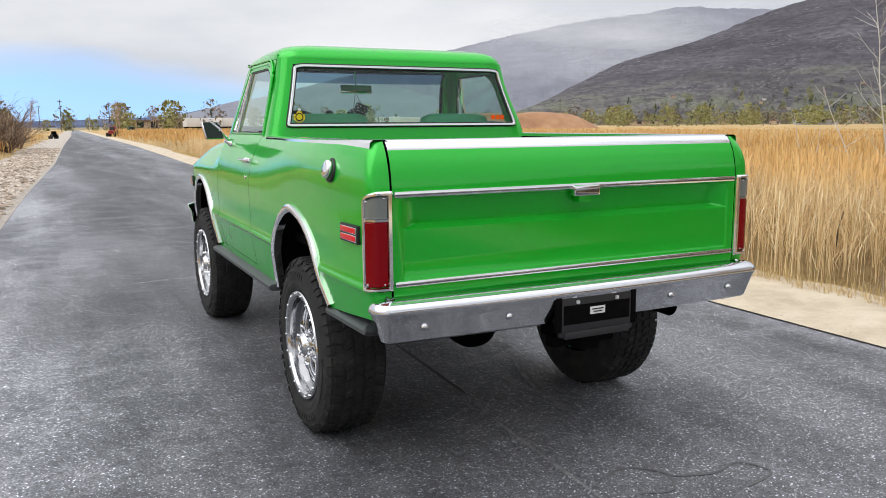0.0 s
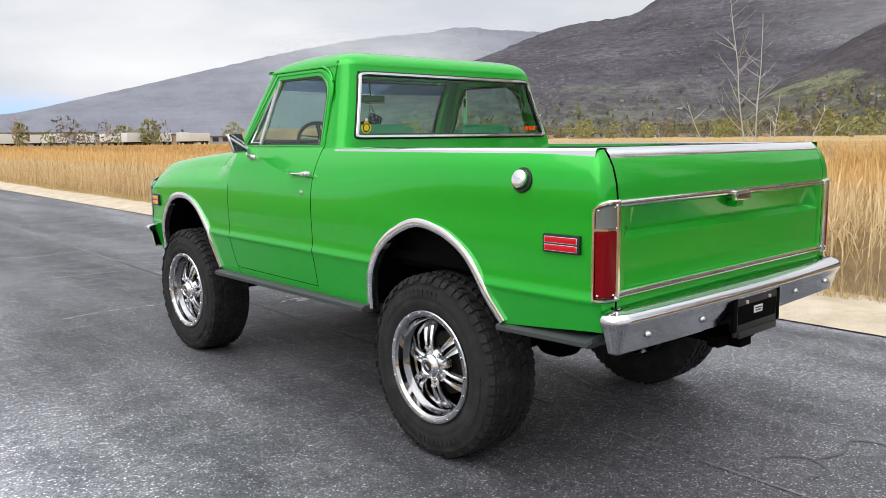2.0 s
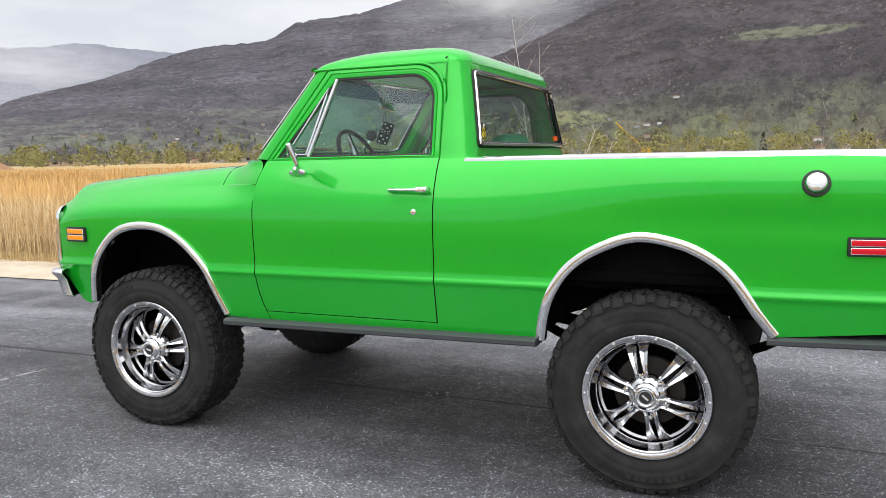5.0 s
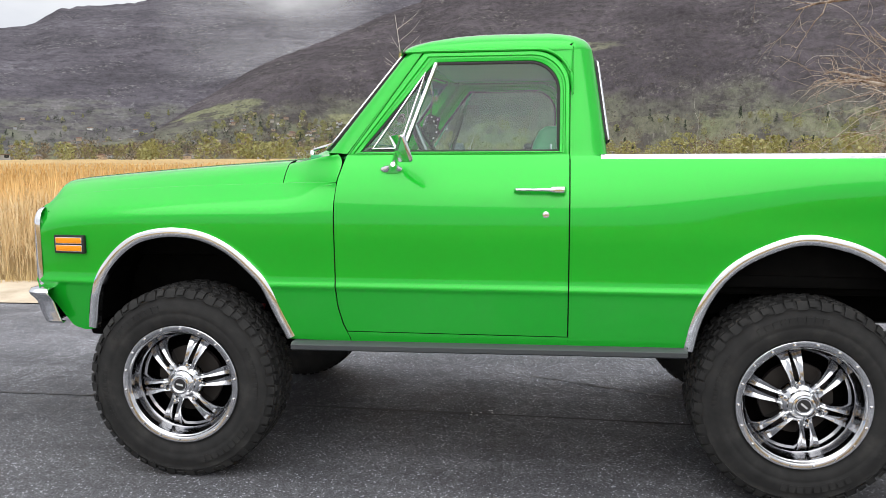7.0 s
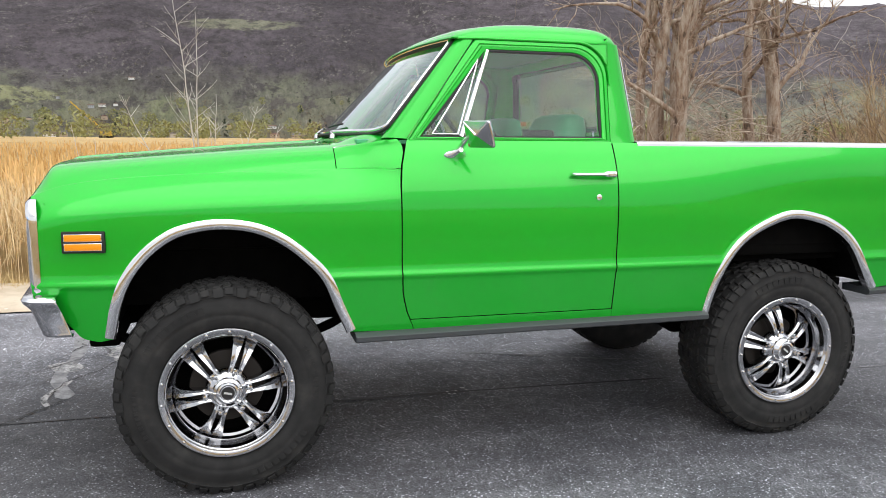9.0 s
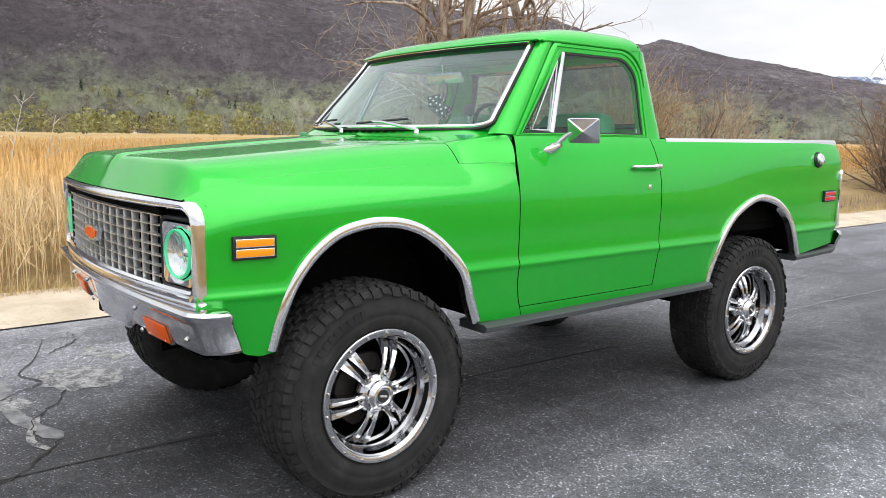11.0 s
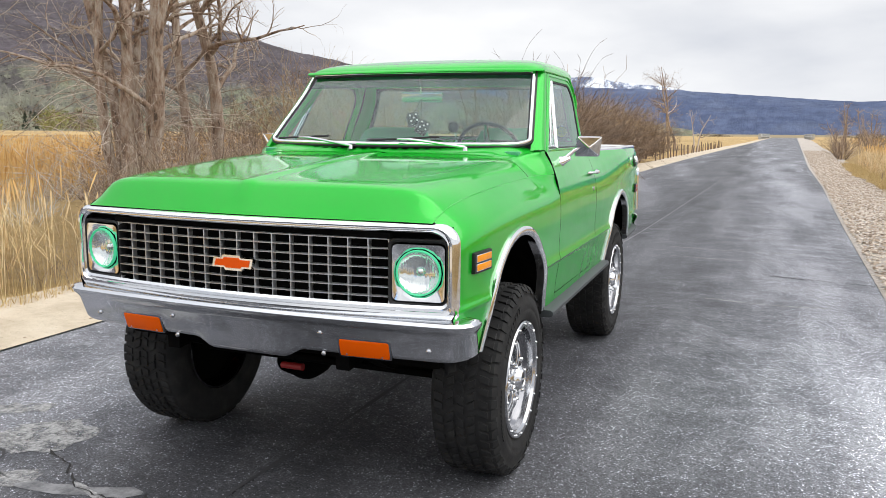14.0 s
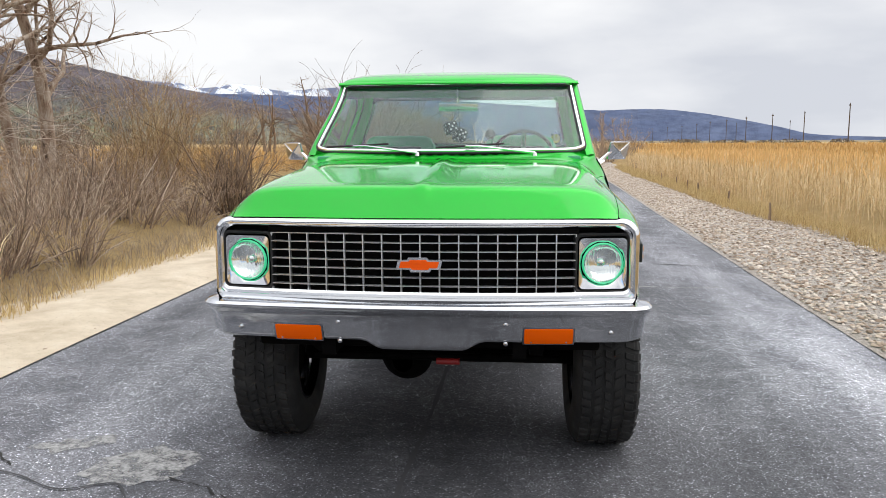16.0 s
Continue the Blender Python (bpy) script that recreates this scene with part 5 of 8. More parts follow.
# decals on the rear window
bm = bmesh.new()
bmesh.ops.create_circle(bm, segments=24, radius=0.034, cap_ends=True)
st = part("window_sticker", bm, YELLOW, truck, "round yellow and black sticker on the rear window")
st.matrix_local = pose(-0.690, -0.538, 1.552, 94, 0, 0)
part("sticker_ring", lathe([(0.024, 0.001), (0.018, 0.001)], 24, "z"), GASKET, st)
for k in range(3):
    part("sticker_spot", lathe([(0.001, 0.0012), (0.010, 0.0012)], 10, "z", (0.030 * math.cos(0.6 + k), 0.034 * math.sin(0.6 + k) + 0.008, 0)), WHITE if k % 2 else GASKET, st)
bm = bmesh.new()
for k in range(3):
    add_box(bm, (0.585 + 0.034 * k, -0.541, 1.535), (0.612 + 0.034 * k, -0.539, 1.562))
part("window_decal", bm, ORANGE, truck, "small orange decal on the rear window")

# wipers and aerial
for px, tx, sgn in ((-0.505, 0.06, 1), (0.165, 0.72, 1)):
    base = Vector((px, 0.830, 1.462))
    wip = part("wiper", lathe([(0.001, 0.012), (0.009, 0.010), (0.012, 0.0), (0.014, -0.010)], 14, "z", base), CHROME, truck, "chrome wiper arm with a black blade")
    tip = front_glass(tx / 0.80, -0.86) + Vector((0, 0.016, 0.012))
    mid = lerp(base, tip, 0.55) + Vector((0, 0.01, 0.018))
    part("wiper_arm", tube([base + Vector((0, 0, 0.008)), mid, lerp(base, tip, 0.70) + Vector((0, 0.008, 0.012))], [0.008, 0.0065, 0.005], 8), CHROME, wip)
    pts = [front_glass(lerp(px / 0.80 + 0.22, tx / 0.80, k / 8), lerp(-0.80, -0.90, k / 8)) + Vector((0, 0.012, 0.010)) for k in range(9)]
    part("wiper_blade", tube(pts, 0.006, 6), GASKET, wip)


# ---- materials of the place ----
ASPHALT = material("worn_asphalt", (0.1, 0.1, 0.1), 0.68, spec=0.36)
v = coords(ASPHALT)
vs = coords(ASPHALT, (1.0, 0.16, 1.0))
vx = coords(ASPHALT, (0.25, 1.6, 1.0))
base = ramp(ASPHALT, noise_of(ASPHALT, vs, 0.9, 6, 0.6), [(0.34, (0.048, 0.049, 0.054)), (0.48, (0.088, 0.089, 0.096)), (0.64, (0.180, 0.180, 0.189))])
blot = ramp(ASPHALT, noise_of(ASPHALT, v, 1.7, 11, 0.78), [(0.46, GREY(0.0)), (0.66, GREY(0.55))])
base = mixed(ASPHALT, blot, base, (0.22, 0.22, 0.228))
cross = ramp(ASPHALT, noise_of(ASPHALT, vx, 1.6, 10, 0.82), [(0.52, GREY(0.0)), (0.64, GREY(0.26))])
base = mixed(ASPHALT, cross, base, (0.26, 0.26, 0.268))
streak = ramp(ASPHALT, noise_of(ASPHALT, coords(ASPHALT, (0.7, 5.0, 1.0)), 3.0, 9, 0.75), [(0.56, GREY(0.0)), (0.72, GREY(0.16))])
base = mixed(ASPHALT, streak, base, (0.24, 0.24, 0.248))
cell = node(ASPHALT, "ShaderNodeTexVoronoi", Scale=165.0)
link(ASPHALT, v, cell.inputs["Vector"])
pick = node(ASPHALT, "ShaderNodeSeparateColor")
link(ASPHALT, cell.outputs["Color"], pick.inputs[0])
grit = ramp(ASPHALT, pick.outputs[0], [(0.0, GREY(0.42)), (0.5, GREY(0.80)), (0.86, GREY(1.08)), (0.95, GREY(1.7)), (1.0, GREY(5.4))])
soft = ramp(ASPHALT, noise_of(ASPHALT, v, 18, 8, 0.85), [(0.33, GREY(0.62)), (0.50, GREY(0.98)), (0.67, GREY(1.42))])
grit = mixed(ASPHALT, 1.0, grit, soft, "MULTIPLY")
# paler bands between the wheel tracks, with the truck's shade painted in the middle
wander = node(ASPHALT, "ShaderNodeMixRGB")
wander.inputs["Fac"].default_value = 0.08
link(ASPHALT, coords(ASPHALT), wander.inputs["Color1"])
turb = node(ASPHALT, "ShaderNodeTexNoise", Scale=0.8, Detail=6.0, Roughness=0.7)
link(ASPHALT, vs, turb.inputs["Vector"])
link(ASPHALT, turb.outputs["Color"], wander.inputs["Color2"])
axes = node(ASPHALT, "ShaderNodeSeparateXYZ")
link(ASPHALT, wander.outputs[0], axes.inputs[0])
bands = node(ASPHALT, "ShaderNodeMapRange")
bands.inputs["From Min"].default_value, bands.inputs["From Max"].default_value = -5.0, 3.0
link(ASPHALT, axes.outputs[0], bands.inputs[0])
tone = ramp(ASPHALT, bands.outputs[0], [(0.0, GREY(1.1)), (0.10, GREY(1.3)), (0.16, GREY(1.15)), (0.24, GREY(1.38)), (0.30, GREY(1.55)), (0.35, GREY(1.50)), (0.42, GREY(1.0)), (0.50, GREY(0.50)), (0.64, GREY(0.52)), (0.72, GREY(0.88)), (0.85, GREY(0.78)), (1.0, GREY(1.3))])
base = mixed(ASPHALT, 0.75, base, tone, "MULTIPLY")
# brightness along the road, truck shade included, is put into the colour
along_road = node(ASPHALT, "ShaderNodeMapRange")
along_road.inputs["From Min"].default_value, along_road.inputs["From Max"].default_value = -9.0, 4.5
link(ASPHALT, axes.outputs[1], along_road.inputs[0])
west = ramp(ASPHALT, along_road.outputs[0], [(y_, (f, f * 1.01, f * 1.05)) for y_, f in ((0.0, 1.22), (0.22, 1.30), (0.37, 1.22), (0.489, 1.25), (0.607, 1.75), (0.711, 1.55), (0.77, 1.05), (0.83, 0.90), (0.889, 1.05), (1.0, 1.35))])
east = ramp(ASPHALT, along_road.outputs[0], [(y_, (f, f * 1.01, f * 1.05)) for y_, f in ((0.0, 1.5), (0.37, 1.0), (0.607, 1.5), (0.77, 2.0), (0.87, 1.8), (1.0, 1.35))])
halves = node(ASPHALT, "ShaderNodeMapRange")
halves.inputs["From Min"].default_value, halves.inputs["From Max"].default_value = 0.6, 1.6
link(ASPHALT, axes.outputs[0], halves.inputs[0])
base = mixed(ASPHALT, 1.0, base, mixed(ASPHALT, halves.outputs[0], west, east), "MULTIPLY")
base = mixed(ASPHALT, 1.0, base, grit, "MULTIPLY")
link(ASPHALT, base, bsdf(ASPHALT).inputs["Base Color"])
bump(ASPHALT, noise_of(ASPHALT, v, 120, 3, 0.7), 0.5, 0.006)
CRACK = material("open_crack", (0.028, 0.027, 0.026), 0.95)
TAR = material("tar_sealant", (0.040, 0.040, 0.043), 0.70)
TAR_OLD = material("faded_tar", (0.105, 0.105, 0.110), 0.75)
SCAR = material("worn_patch", (0.25, 0.245, 0.24), 0.9)
v = coords(SCAR)
link(SCAR, ramp(SCAR, noise_of(SCAR, v, 60, 4, 0.7), [(0.3, (0.20, 0.20, 0.20)), (0.55, (0.36, 0.355, 0.35)), (0.75, (0.52, 0.51, 0.50))]), bsdf(SCAR).inputs["Base Color"])
link(SCAR, ramp(SCAR, noise_of(SCAR, v, 12, 9, 0.8), [(0.37, GREY(0.0)), (0.55, GREY(1.0))]), bsdf(SCAR).inputs["Alpha"])
SEAM = material("pale_seam", (0.23, 0.23, 0.235), 0.85)
link(SEAM, ramp(SEAM, noise_of(SEAM, coords(SEAM), 9, 7, 0.75), [(0.35, (0.10, 0.10, 0.105)), (0.6, (0.27, 0.27, 0.275))]), bsdf(SEAM).inputs["Base Color"])
SAND = material("pale_sand", (0.55, 0.47, 0.36), 0.95)
v = coords(SAND)
s = ramp(SAND, noise_of(SAND, v, 2.2, 7, 0.65), [(0.30, (0.44, 0.36, 0.26)), (0.55, (0.60, 0.51, 0.39)), (0.78, (0.68, 0.61, 0.50))])
s = mixed(SAND, ramp(SAND, noise_of(SAND, v, 38, 4, 0.7), [(0.58, GREY(0.0)), (0.70, GREY(0.55))]), s, (0.27, 0.21, 0.15))
link(SAND, s, bsdf(SAND).inputs["Base Color"])
bump(SAND, noise_of(SAND, v, 30, 6, 0.7), 0.6, 0.02)
GRAVEL = material("gravel_bed", (0.4, 0.35, 0.3), 0.95)
v = coords(GRAVEL)
link(GRAVEL, ramp(GRAVEL, noise_of(GRAVEL, v, 26, 5, 0.75), [(0.32, (0.26, 0.22, 0.185)), (0.48, (0.46, 0.405, 0.35)), (0.65, (0.62, 0.57, 0.52))]), bsdf(GRAVEL).inputs["Base Color"])
bump(GRAVEL, noise_of(GRAVEL, v, 26, 5, 0.75), 1.0, 0.05)


def island_material(name, stops, rough=0.9, fleck=0.0):
    m = material(name, (0.4, 0.4, 0.4), rough)
    g = node(m, "ShaderNodeNewGeometry")
    col = ramp(m, g.outputs["Random Per Island"], stops)
    link(m, col, bsdf(m).inputs["Base Color"])
    return m


STONES = island_material("crushed_stone", [(0.0, (0.20, 0.145, 0.10)), (0.35, (0.42, 0.33, 0.25)), (0.7, (0.58, 0.49, 0.40)), (1.0, (0.72, 0.65, 0.57))])
def reed_material(name, stops, plume):
    """Pale stalks with darker golden seed heads."""
    m = island_material(name, stops)
    p = node(m, "ShaderNodeSeparateXYZ")
    co = node(m, "ShaderNodeTexCoord")
    link(m, co.outputs["Object"], p.inputs[0])
    g = node(m, "ShaderNodeNewGeometry")
    low = ramp(m, g.outputs["Random Per Island"], stops)
    top = mixed(m, g.outputs["Random Per Island"], plume, tuple(c * 1.25 for c in plume))
    link(m, mixed(m, ramp(m, p.outputs[2], [(0.80, GREY(0.0)), (1.0, GREY(0.85))]), low, top), bsdf(m).inputs["Base Color"])
    return m


REED = reed_material("dry_reed", [(0.0, (0.48, 0.32, 0.15)), (0.3, (0.72, 0.53, 0.28)), (0.7, (0.80, 0.62, 0.36)), (1.0, (0.85, 0.71, 0.47))], (0.70, 0.44, 0.17))
REED_FAR = island_material("dry_reed_golden", [(0.0, (0.50, 0.27, 0.085)), (0.4, (0.65, 0.395, 0.14)), (0.8, (0.71, 0.46, 0.185)), (1.0, (0.58, 0.39, 0.19))])
GRASS = island_material("dead_grass", [(0.0, (0.36, 0.24, 0.09)), (0.5, (0.60, 0.44, 0.20)), (1.0, (0.70, 0.56, 0.30))])
FIELD = material("reed_bed_floor", (0.4, 0.28, 0.12), 1.0)
v = coords(FIELD)
link(FIELD, ramp(FIELD, mixed(FIELD, 0.5, noise_of(FIELD, coords(FIELD, (0.02, 0.02, 0.02)), 2.0, 4), noise_of(FIELD, v, 3.0, 8, 0.7)), [(0.35, (0.36, 0.23, 0.09)), (0.5, (0.54, 0.37, 0.16)), (0.65, (0.66, 0.48, 0.23))]), bsdf(FIELD).inputs["Base Color"])
bump(FIELD, noise_of(FIELD, v, 4.0, 8, 0.8), 1.0, 0.3)
EARTH = material("dry_earth", (0.30, 0.24, 0.15), 1.0)
v = coords(EARTH, (0.05, 0.05, 0.05))
link(EARTH, ramp(EARTH, noise_of(EARTH, v, 1.0, 8, 0.6), [(0.35, (0.20, 0.15, 0.08)), (0.5, (0.30, 0.23, 0.13)), (0.62, (0.22, 0.21, 0.10)), (0.75, (0.40, 0.32, 0.20))]), bsdf(EARTH).inputs["Base Color"])
BARK = material("cottonwood_bark", (0.26, 0.21, 0.16), 0.95)
v = coords(BARK, (1, 1, 0.3))
link(BARK, ramp(BARK, noise_of(BARK, v, 9, 8, 0.7), [(0.36, (0.10, 0.070, 0.050)), (0.45, (0.30, 0.205, 0.145)), (0.55, (0.43, 0.35, 0.28)), (0.70, (0.58, 0.51, 0.43))]), bsdf(BARK).inputs["Base Color"])
bump(BARK, noise_of(BARK, v, 22, 6, 0.7), 1.0, 0.03)
TWIG = island_material("bare_twig", [(0.0, (0.22, 0.16, 0.11)), (0.5, (0.40, 0.32, 0.24)), (1.0, (0.58, 0.49, 0.39))])
WILLOW = island_material("willow_stem", [(0.0, (0.12, 0.085, 0.063)), (0.4, (0.27, 0.19, 0.135)), (0.75, (0.44, 0.325, 0.23)), (1.0, (0.68, 0.56, 0.44))])
DARK_WILLOW = island_material("dark_willow_stem", [(0.0, (0.095, 0.066, 0.048)), (0.5, (0.22, 0.152, 0.105)), (1.0, (0.37, 0.265, 0.17))])
HAZE_WILLOW = island_material("orange_willow_twig", [(0.0, (0.20, 0.12, 0.065)), (0.5, (0.38, 0.25, 0.135)), (0.85, (0.46, 0.35, 0.17)), (1.0, (0.58, 0.44, 0.27))])
PALE_SHOOT = island_material("pale_shoot_bark", [(0.0, (0.22, 0.15, 0.11)), (0.35, (0.42, 0.33, 0.26)), (0.75, (0.60, 0.51, 0.43)), (1.0, (0.72, 0.65, 0.57))])
PALE_TWIG = island_material("pale_sapling_bark", [(0.0, (0.42, 0.38, 0.33)), (1.0, (0.68, 0.65, 0.60))])


def polar(m, across, up):
    """Coordinates on a mountain front: metres along its arc and up its height, scaled."""
    co, p, q = node(m, "ShaderNodeTexCoord"), node(m, "ShaderNodeSeparateXYZ"), node(m, "ShaderNodeCombineXYZ")
    link(m, co.outputs["Object"], p.inputs[0])
    turn, a, b = (node(m, "ShaderNodeMath") for _ in range(3))
    turn.operation, a.operation, b.operation = "ARCTAN2", "MULTIPLY", "MULTIPLY"
    link(m, p.outputs[0], turn.inputs[0])
    link(m, p.outputs[1], turn.inputs[1])
    link(m, turn.outputs[0], a.inputs[0])
    link(m, p.outputs[2], b.inputs[0])
    a.inputs[1].default_value, b.inputs[1].default_value = 1500 * across, up
    link(m, a.outputs[0], q.inputs[0])
    link(m, b.outputs[0], q.inputs[1])
    return q.outputs[0]


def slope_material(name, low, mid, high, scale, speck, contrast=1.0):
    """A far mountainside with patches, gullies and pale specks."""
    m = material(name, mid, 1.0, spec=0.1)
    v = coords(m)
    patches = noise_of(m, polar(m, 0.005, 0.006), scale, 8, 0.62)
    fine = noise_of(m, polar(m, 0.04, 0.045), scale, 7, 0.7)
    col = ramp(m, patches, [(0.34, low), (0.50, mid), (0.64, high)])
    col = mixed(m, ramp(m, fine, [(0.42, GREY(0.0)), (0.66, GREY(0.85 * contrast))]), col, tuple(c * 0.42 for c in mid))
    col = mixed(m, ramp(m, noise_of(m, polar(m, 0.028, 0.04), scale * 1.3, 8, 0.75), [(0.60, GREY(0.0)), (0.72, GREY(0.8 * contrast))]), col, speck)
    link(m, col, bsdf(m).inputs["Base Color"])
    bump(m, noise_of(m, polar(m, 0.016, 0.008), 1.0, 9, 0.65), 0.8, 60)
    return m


def hill_material(name, grass, scrub, bush, pale, line=0.0037, foot=0.74, meadows=()):
    """A mountainside: grass on the lower slopes, scrub and rock higher up, lens-shaped thickets and thin pale trails."""
    m = material(name, (0.1, 0.09, 0.08), 1.0, spec=0.1)
    wide = noise_of(m, polar(m, 0.006, 0.013), 1.0, 7, 0.60)
    shade = lambda c, f: tuple(q * f for q in c)
    high = ramp(m, wide, [(0.36, shade(scrub, 0.72)), (0.50, scrub), (0.64, shade(scrub, 1.35))])
    low = ramp(m, wide, [(0.34, shade(grass, 0.74)), (0.48, grass), (0.58, (grass[0] * 0.98, grass[1] * 1.06, grass[2] * 0.85)), (0.68, shade(grass, 1.28))])
    parts = node(m, "ShaderNodeSeparateXYZ")
    link(m, coords(m, (line, line, line)), parts.inputs[0])
    level = node(m, "ShaderNodeMath")
    level.operation = "ADD"
    link(m, parts.outputs[2], level.inputs[0])
    link(m, noise_of(m, polar(m, 0.008, 0.020), 1.0, 7, 0.65), level.inputs[1])
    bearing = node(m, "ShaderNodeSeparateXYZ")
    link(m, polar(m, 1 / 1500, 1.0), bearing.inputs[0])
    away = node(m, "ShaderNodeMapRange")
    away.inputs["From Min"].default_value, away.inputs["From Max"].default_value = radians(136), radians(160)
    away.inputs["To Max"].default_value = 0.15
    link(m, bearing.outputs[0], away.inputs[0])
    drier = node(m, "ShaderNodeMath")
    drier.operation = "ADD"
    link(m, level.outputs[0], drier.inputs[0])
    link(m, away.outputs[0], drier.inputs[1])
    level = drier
    climb = node(m, "ShaderNodeMapRange")
    climb.inputs["From Min"].default_value, climb.inputs["From Max"].default_value = foot, foot + 0.34
    link(m, level.outputs[0], climb.inputs[0])
    col = mixed(m, climb.outputs[0], low, high)
    for az, z, wide_, tall_, tone_ in meadows:
        spot = polar(m, 1.0, 1.0)
        shift = node(m, "ShaderNodeMapping")
        shift.vector_type = "POINT"
        shift.inputs["Location"].default_value = (-1500 * radians(az) / wide_, -z / tall_, 0)
        shift.inputs["Scale"].default_value = (1 / wide_, 1 / tall_, 1)
        link(m, spot, shift.inputs[0])
        far = node(m, "ShaderNodeVectorMath")
        far.operation = "LENGTH"
        link(m, shift.outputs[0], far.inputs[0])
        rag = node(m, "ShaderNodeMath")
        rag.operation = "ADD"
        link(m, far.outputs["Value"], rag.inputs[0])
        link(m, noise_of(m, polar(m, 0.03, 0.09), 1.0, 6, 0.65), rag.inputs[1])
        cover = node(m, "ShaderNodeMapRange")
        cover.inputs["From Min"].default_value, cover.inputs["From Max"].default_value = 1.20, 1.45
        cover.inputs["To Min"].default_value, cover.inputs["To Max"].default_value = 0.85, 0.0
        link(m, rag.outputs[0], cover.inputs[0])
        col = mixed(m, cover.outputs[0], col, tone_)
    thicket = noise_of(m, polar(m, 0.022, 0.055), 1.0, 8, 0.68)
    col = mixed(m, ramp(m, thicket, [(0.50, GREY(0.0)), (0.575, GREY(0.8))]), col, bush)
    fine = ramp(m, noise_of(m, polar(m, 0.070, 0.10), 1.0, 8, 0.75), [(0.32, GREY(0.62)), (0.50, GREY(1.0)), (0.68, GREY(1.36))])
    col = mixed(m, 1.0, col, fine, "MULTIPLY")
    trail = ramp(m, noise_of(m, polar(m, 0.006, 0.045), 1.0, 3, 0.5), [(0.494, GREY(0.0)), (0.500, GREY(0.5)), (0.506, GREY(0.0))])
    worn = ramp(m, noise_of(m, polar(m, 0.010, 0.020), 1.7, 4, 0.6), [(0.52, GREY(0.0)), (0.60, GREY(1.0))])
    col = mixed(m, mixed(m, 1.0, trail, worn, "MULTIPLY"), col, pale)
    crag = ramp(m, noise_of(m, polar(m, 0.007, 0.012), 1.6, 5, 0.6), [(0.50, GREY(0.08)), (0.60, GREY(1.0))])
    stone = ramp(m, noise_of(m, polar(m, 0.13, 0.16), 1.0, 6, 0.74), [(0.53, GREY(0.0)), (0.64, GREY(0.85))])
    col = mixed(m, mixed(m, 1.0, crag, stone, "MULTIPLY"), col, pale)
    col = mixed(m, ramp(m, noise_of(m, polar(m, 0.13, 0.24), 1.3, 5, 0.7), [(0.58, GREY(0.0)), (0.68, GREY(0.65))]), col, shade(bush, 0.6))
    # brightness difference from one bearing to the next is put into the colour
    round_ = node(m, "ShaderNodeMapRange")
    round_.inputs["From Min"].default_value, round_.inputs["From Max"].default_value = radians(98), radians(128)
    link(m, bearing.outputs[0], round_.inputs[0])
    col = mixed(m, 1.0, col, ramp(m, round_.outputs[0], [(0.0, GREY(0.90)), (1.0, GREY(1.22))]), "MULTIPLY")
    link(m, col, bsdf(m).inputs["Base Color"])
    bump(m, noise_of(m, polar(m, 0.020, 0.040), 1.0, 9, 0.68), 0.8, 35)
    return m


HILL = hill_material("scrub_hillside", (0.185, 0.184, 0.138), (0.093, 0.080, 0.088), (0.070, 0.061, 0.064), (0.26, 0.245, 0.215), 0.0080, 0.72, ((76.7, 34, 85, 14, (0.30, 0.305, 0.165)), (66.5, 70, 95, 20, (0.25, 0.26, 0.15)), (91, 150, 120, 14, (0.23, 0.23, 0.16))))
HILL_GREEN = hill_material("green_foothill", (0.215, 0.212, 0.150), (0.18, 0.17, 0.135), (0.100, 0.088, 0.084), (0.31, 0.29, 0.24), 0.004, 1.2)
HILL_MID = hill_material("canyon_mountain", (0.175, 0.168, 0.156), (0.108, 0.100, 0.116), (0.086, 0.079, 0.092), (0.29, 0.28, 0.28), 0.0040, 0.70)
# far ranges: distance haze is put into the base colours, pale and bluish
HILL_FAR = slope_material("haze_tinted_mountain", (0.255, 0.262, 0.300), (0.225, 0.232, 0.272), (0.290, 0.297, 0.335), 0.5, (0.34, 0.36, 0.40), 0.35)
HILL_HAZE_BLUE = slope_material("haze_blue_mountain", (0.125, 0.155, 0.245), (0.088, 0.115, 0.200), (0.150, 0.180, 0.265), 0.9, (0.26, 0.29, 0.36), 0.7)
MOUND = material("orange_dirt", (0.36, 0.19, 0.10), 1.0)
v = coords(MOUND)
link(MOUND, ramp(MOUND, noise_of(MOUND, v, 0.12, 8, 0.6), [(0.3, (0.24, 0.125, 0.065)), (0.55, (0.38, 0.21, 0.115)), (0.75, (0.48, 0.31, 0.19))]), bsdf(MOUND).inputs["Base Color"])

# ---- ground, road and shoulders ----
ROAD_R = [(-400, -8.8), (-148, -1.3), (-104, 0.2), (-82, 1.0), (-60, 1.7), (-42, 2.2), (-22, 2.62), (-5, 3.05), (0, 3.08), (12, 2.96), (28, 3.0), (64, 4.0), (128, 4.9), (400, 9.0)]
ROAD_L = [(-400, -20), (-224, -12.4), (-37, -4.45), (-22, -4.0), (-10, -3.5), (-3, -3.25), (7, -2.95), (15, -2.75), (32, -2.1), (74, -1.2), (152, 0.9), (400, 6.0)]
road_r, road_l = (lambda y: table(y, ROAD_R)), (lambda y: table(y, ROAD_L))


def verge_r(y):
    return road_r(y) + 0.95 + 0.10 * noise.noise((y * 0.5, 3, 0)) + 0.06 * noise.noise((y * 2.1, 7, 0))


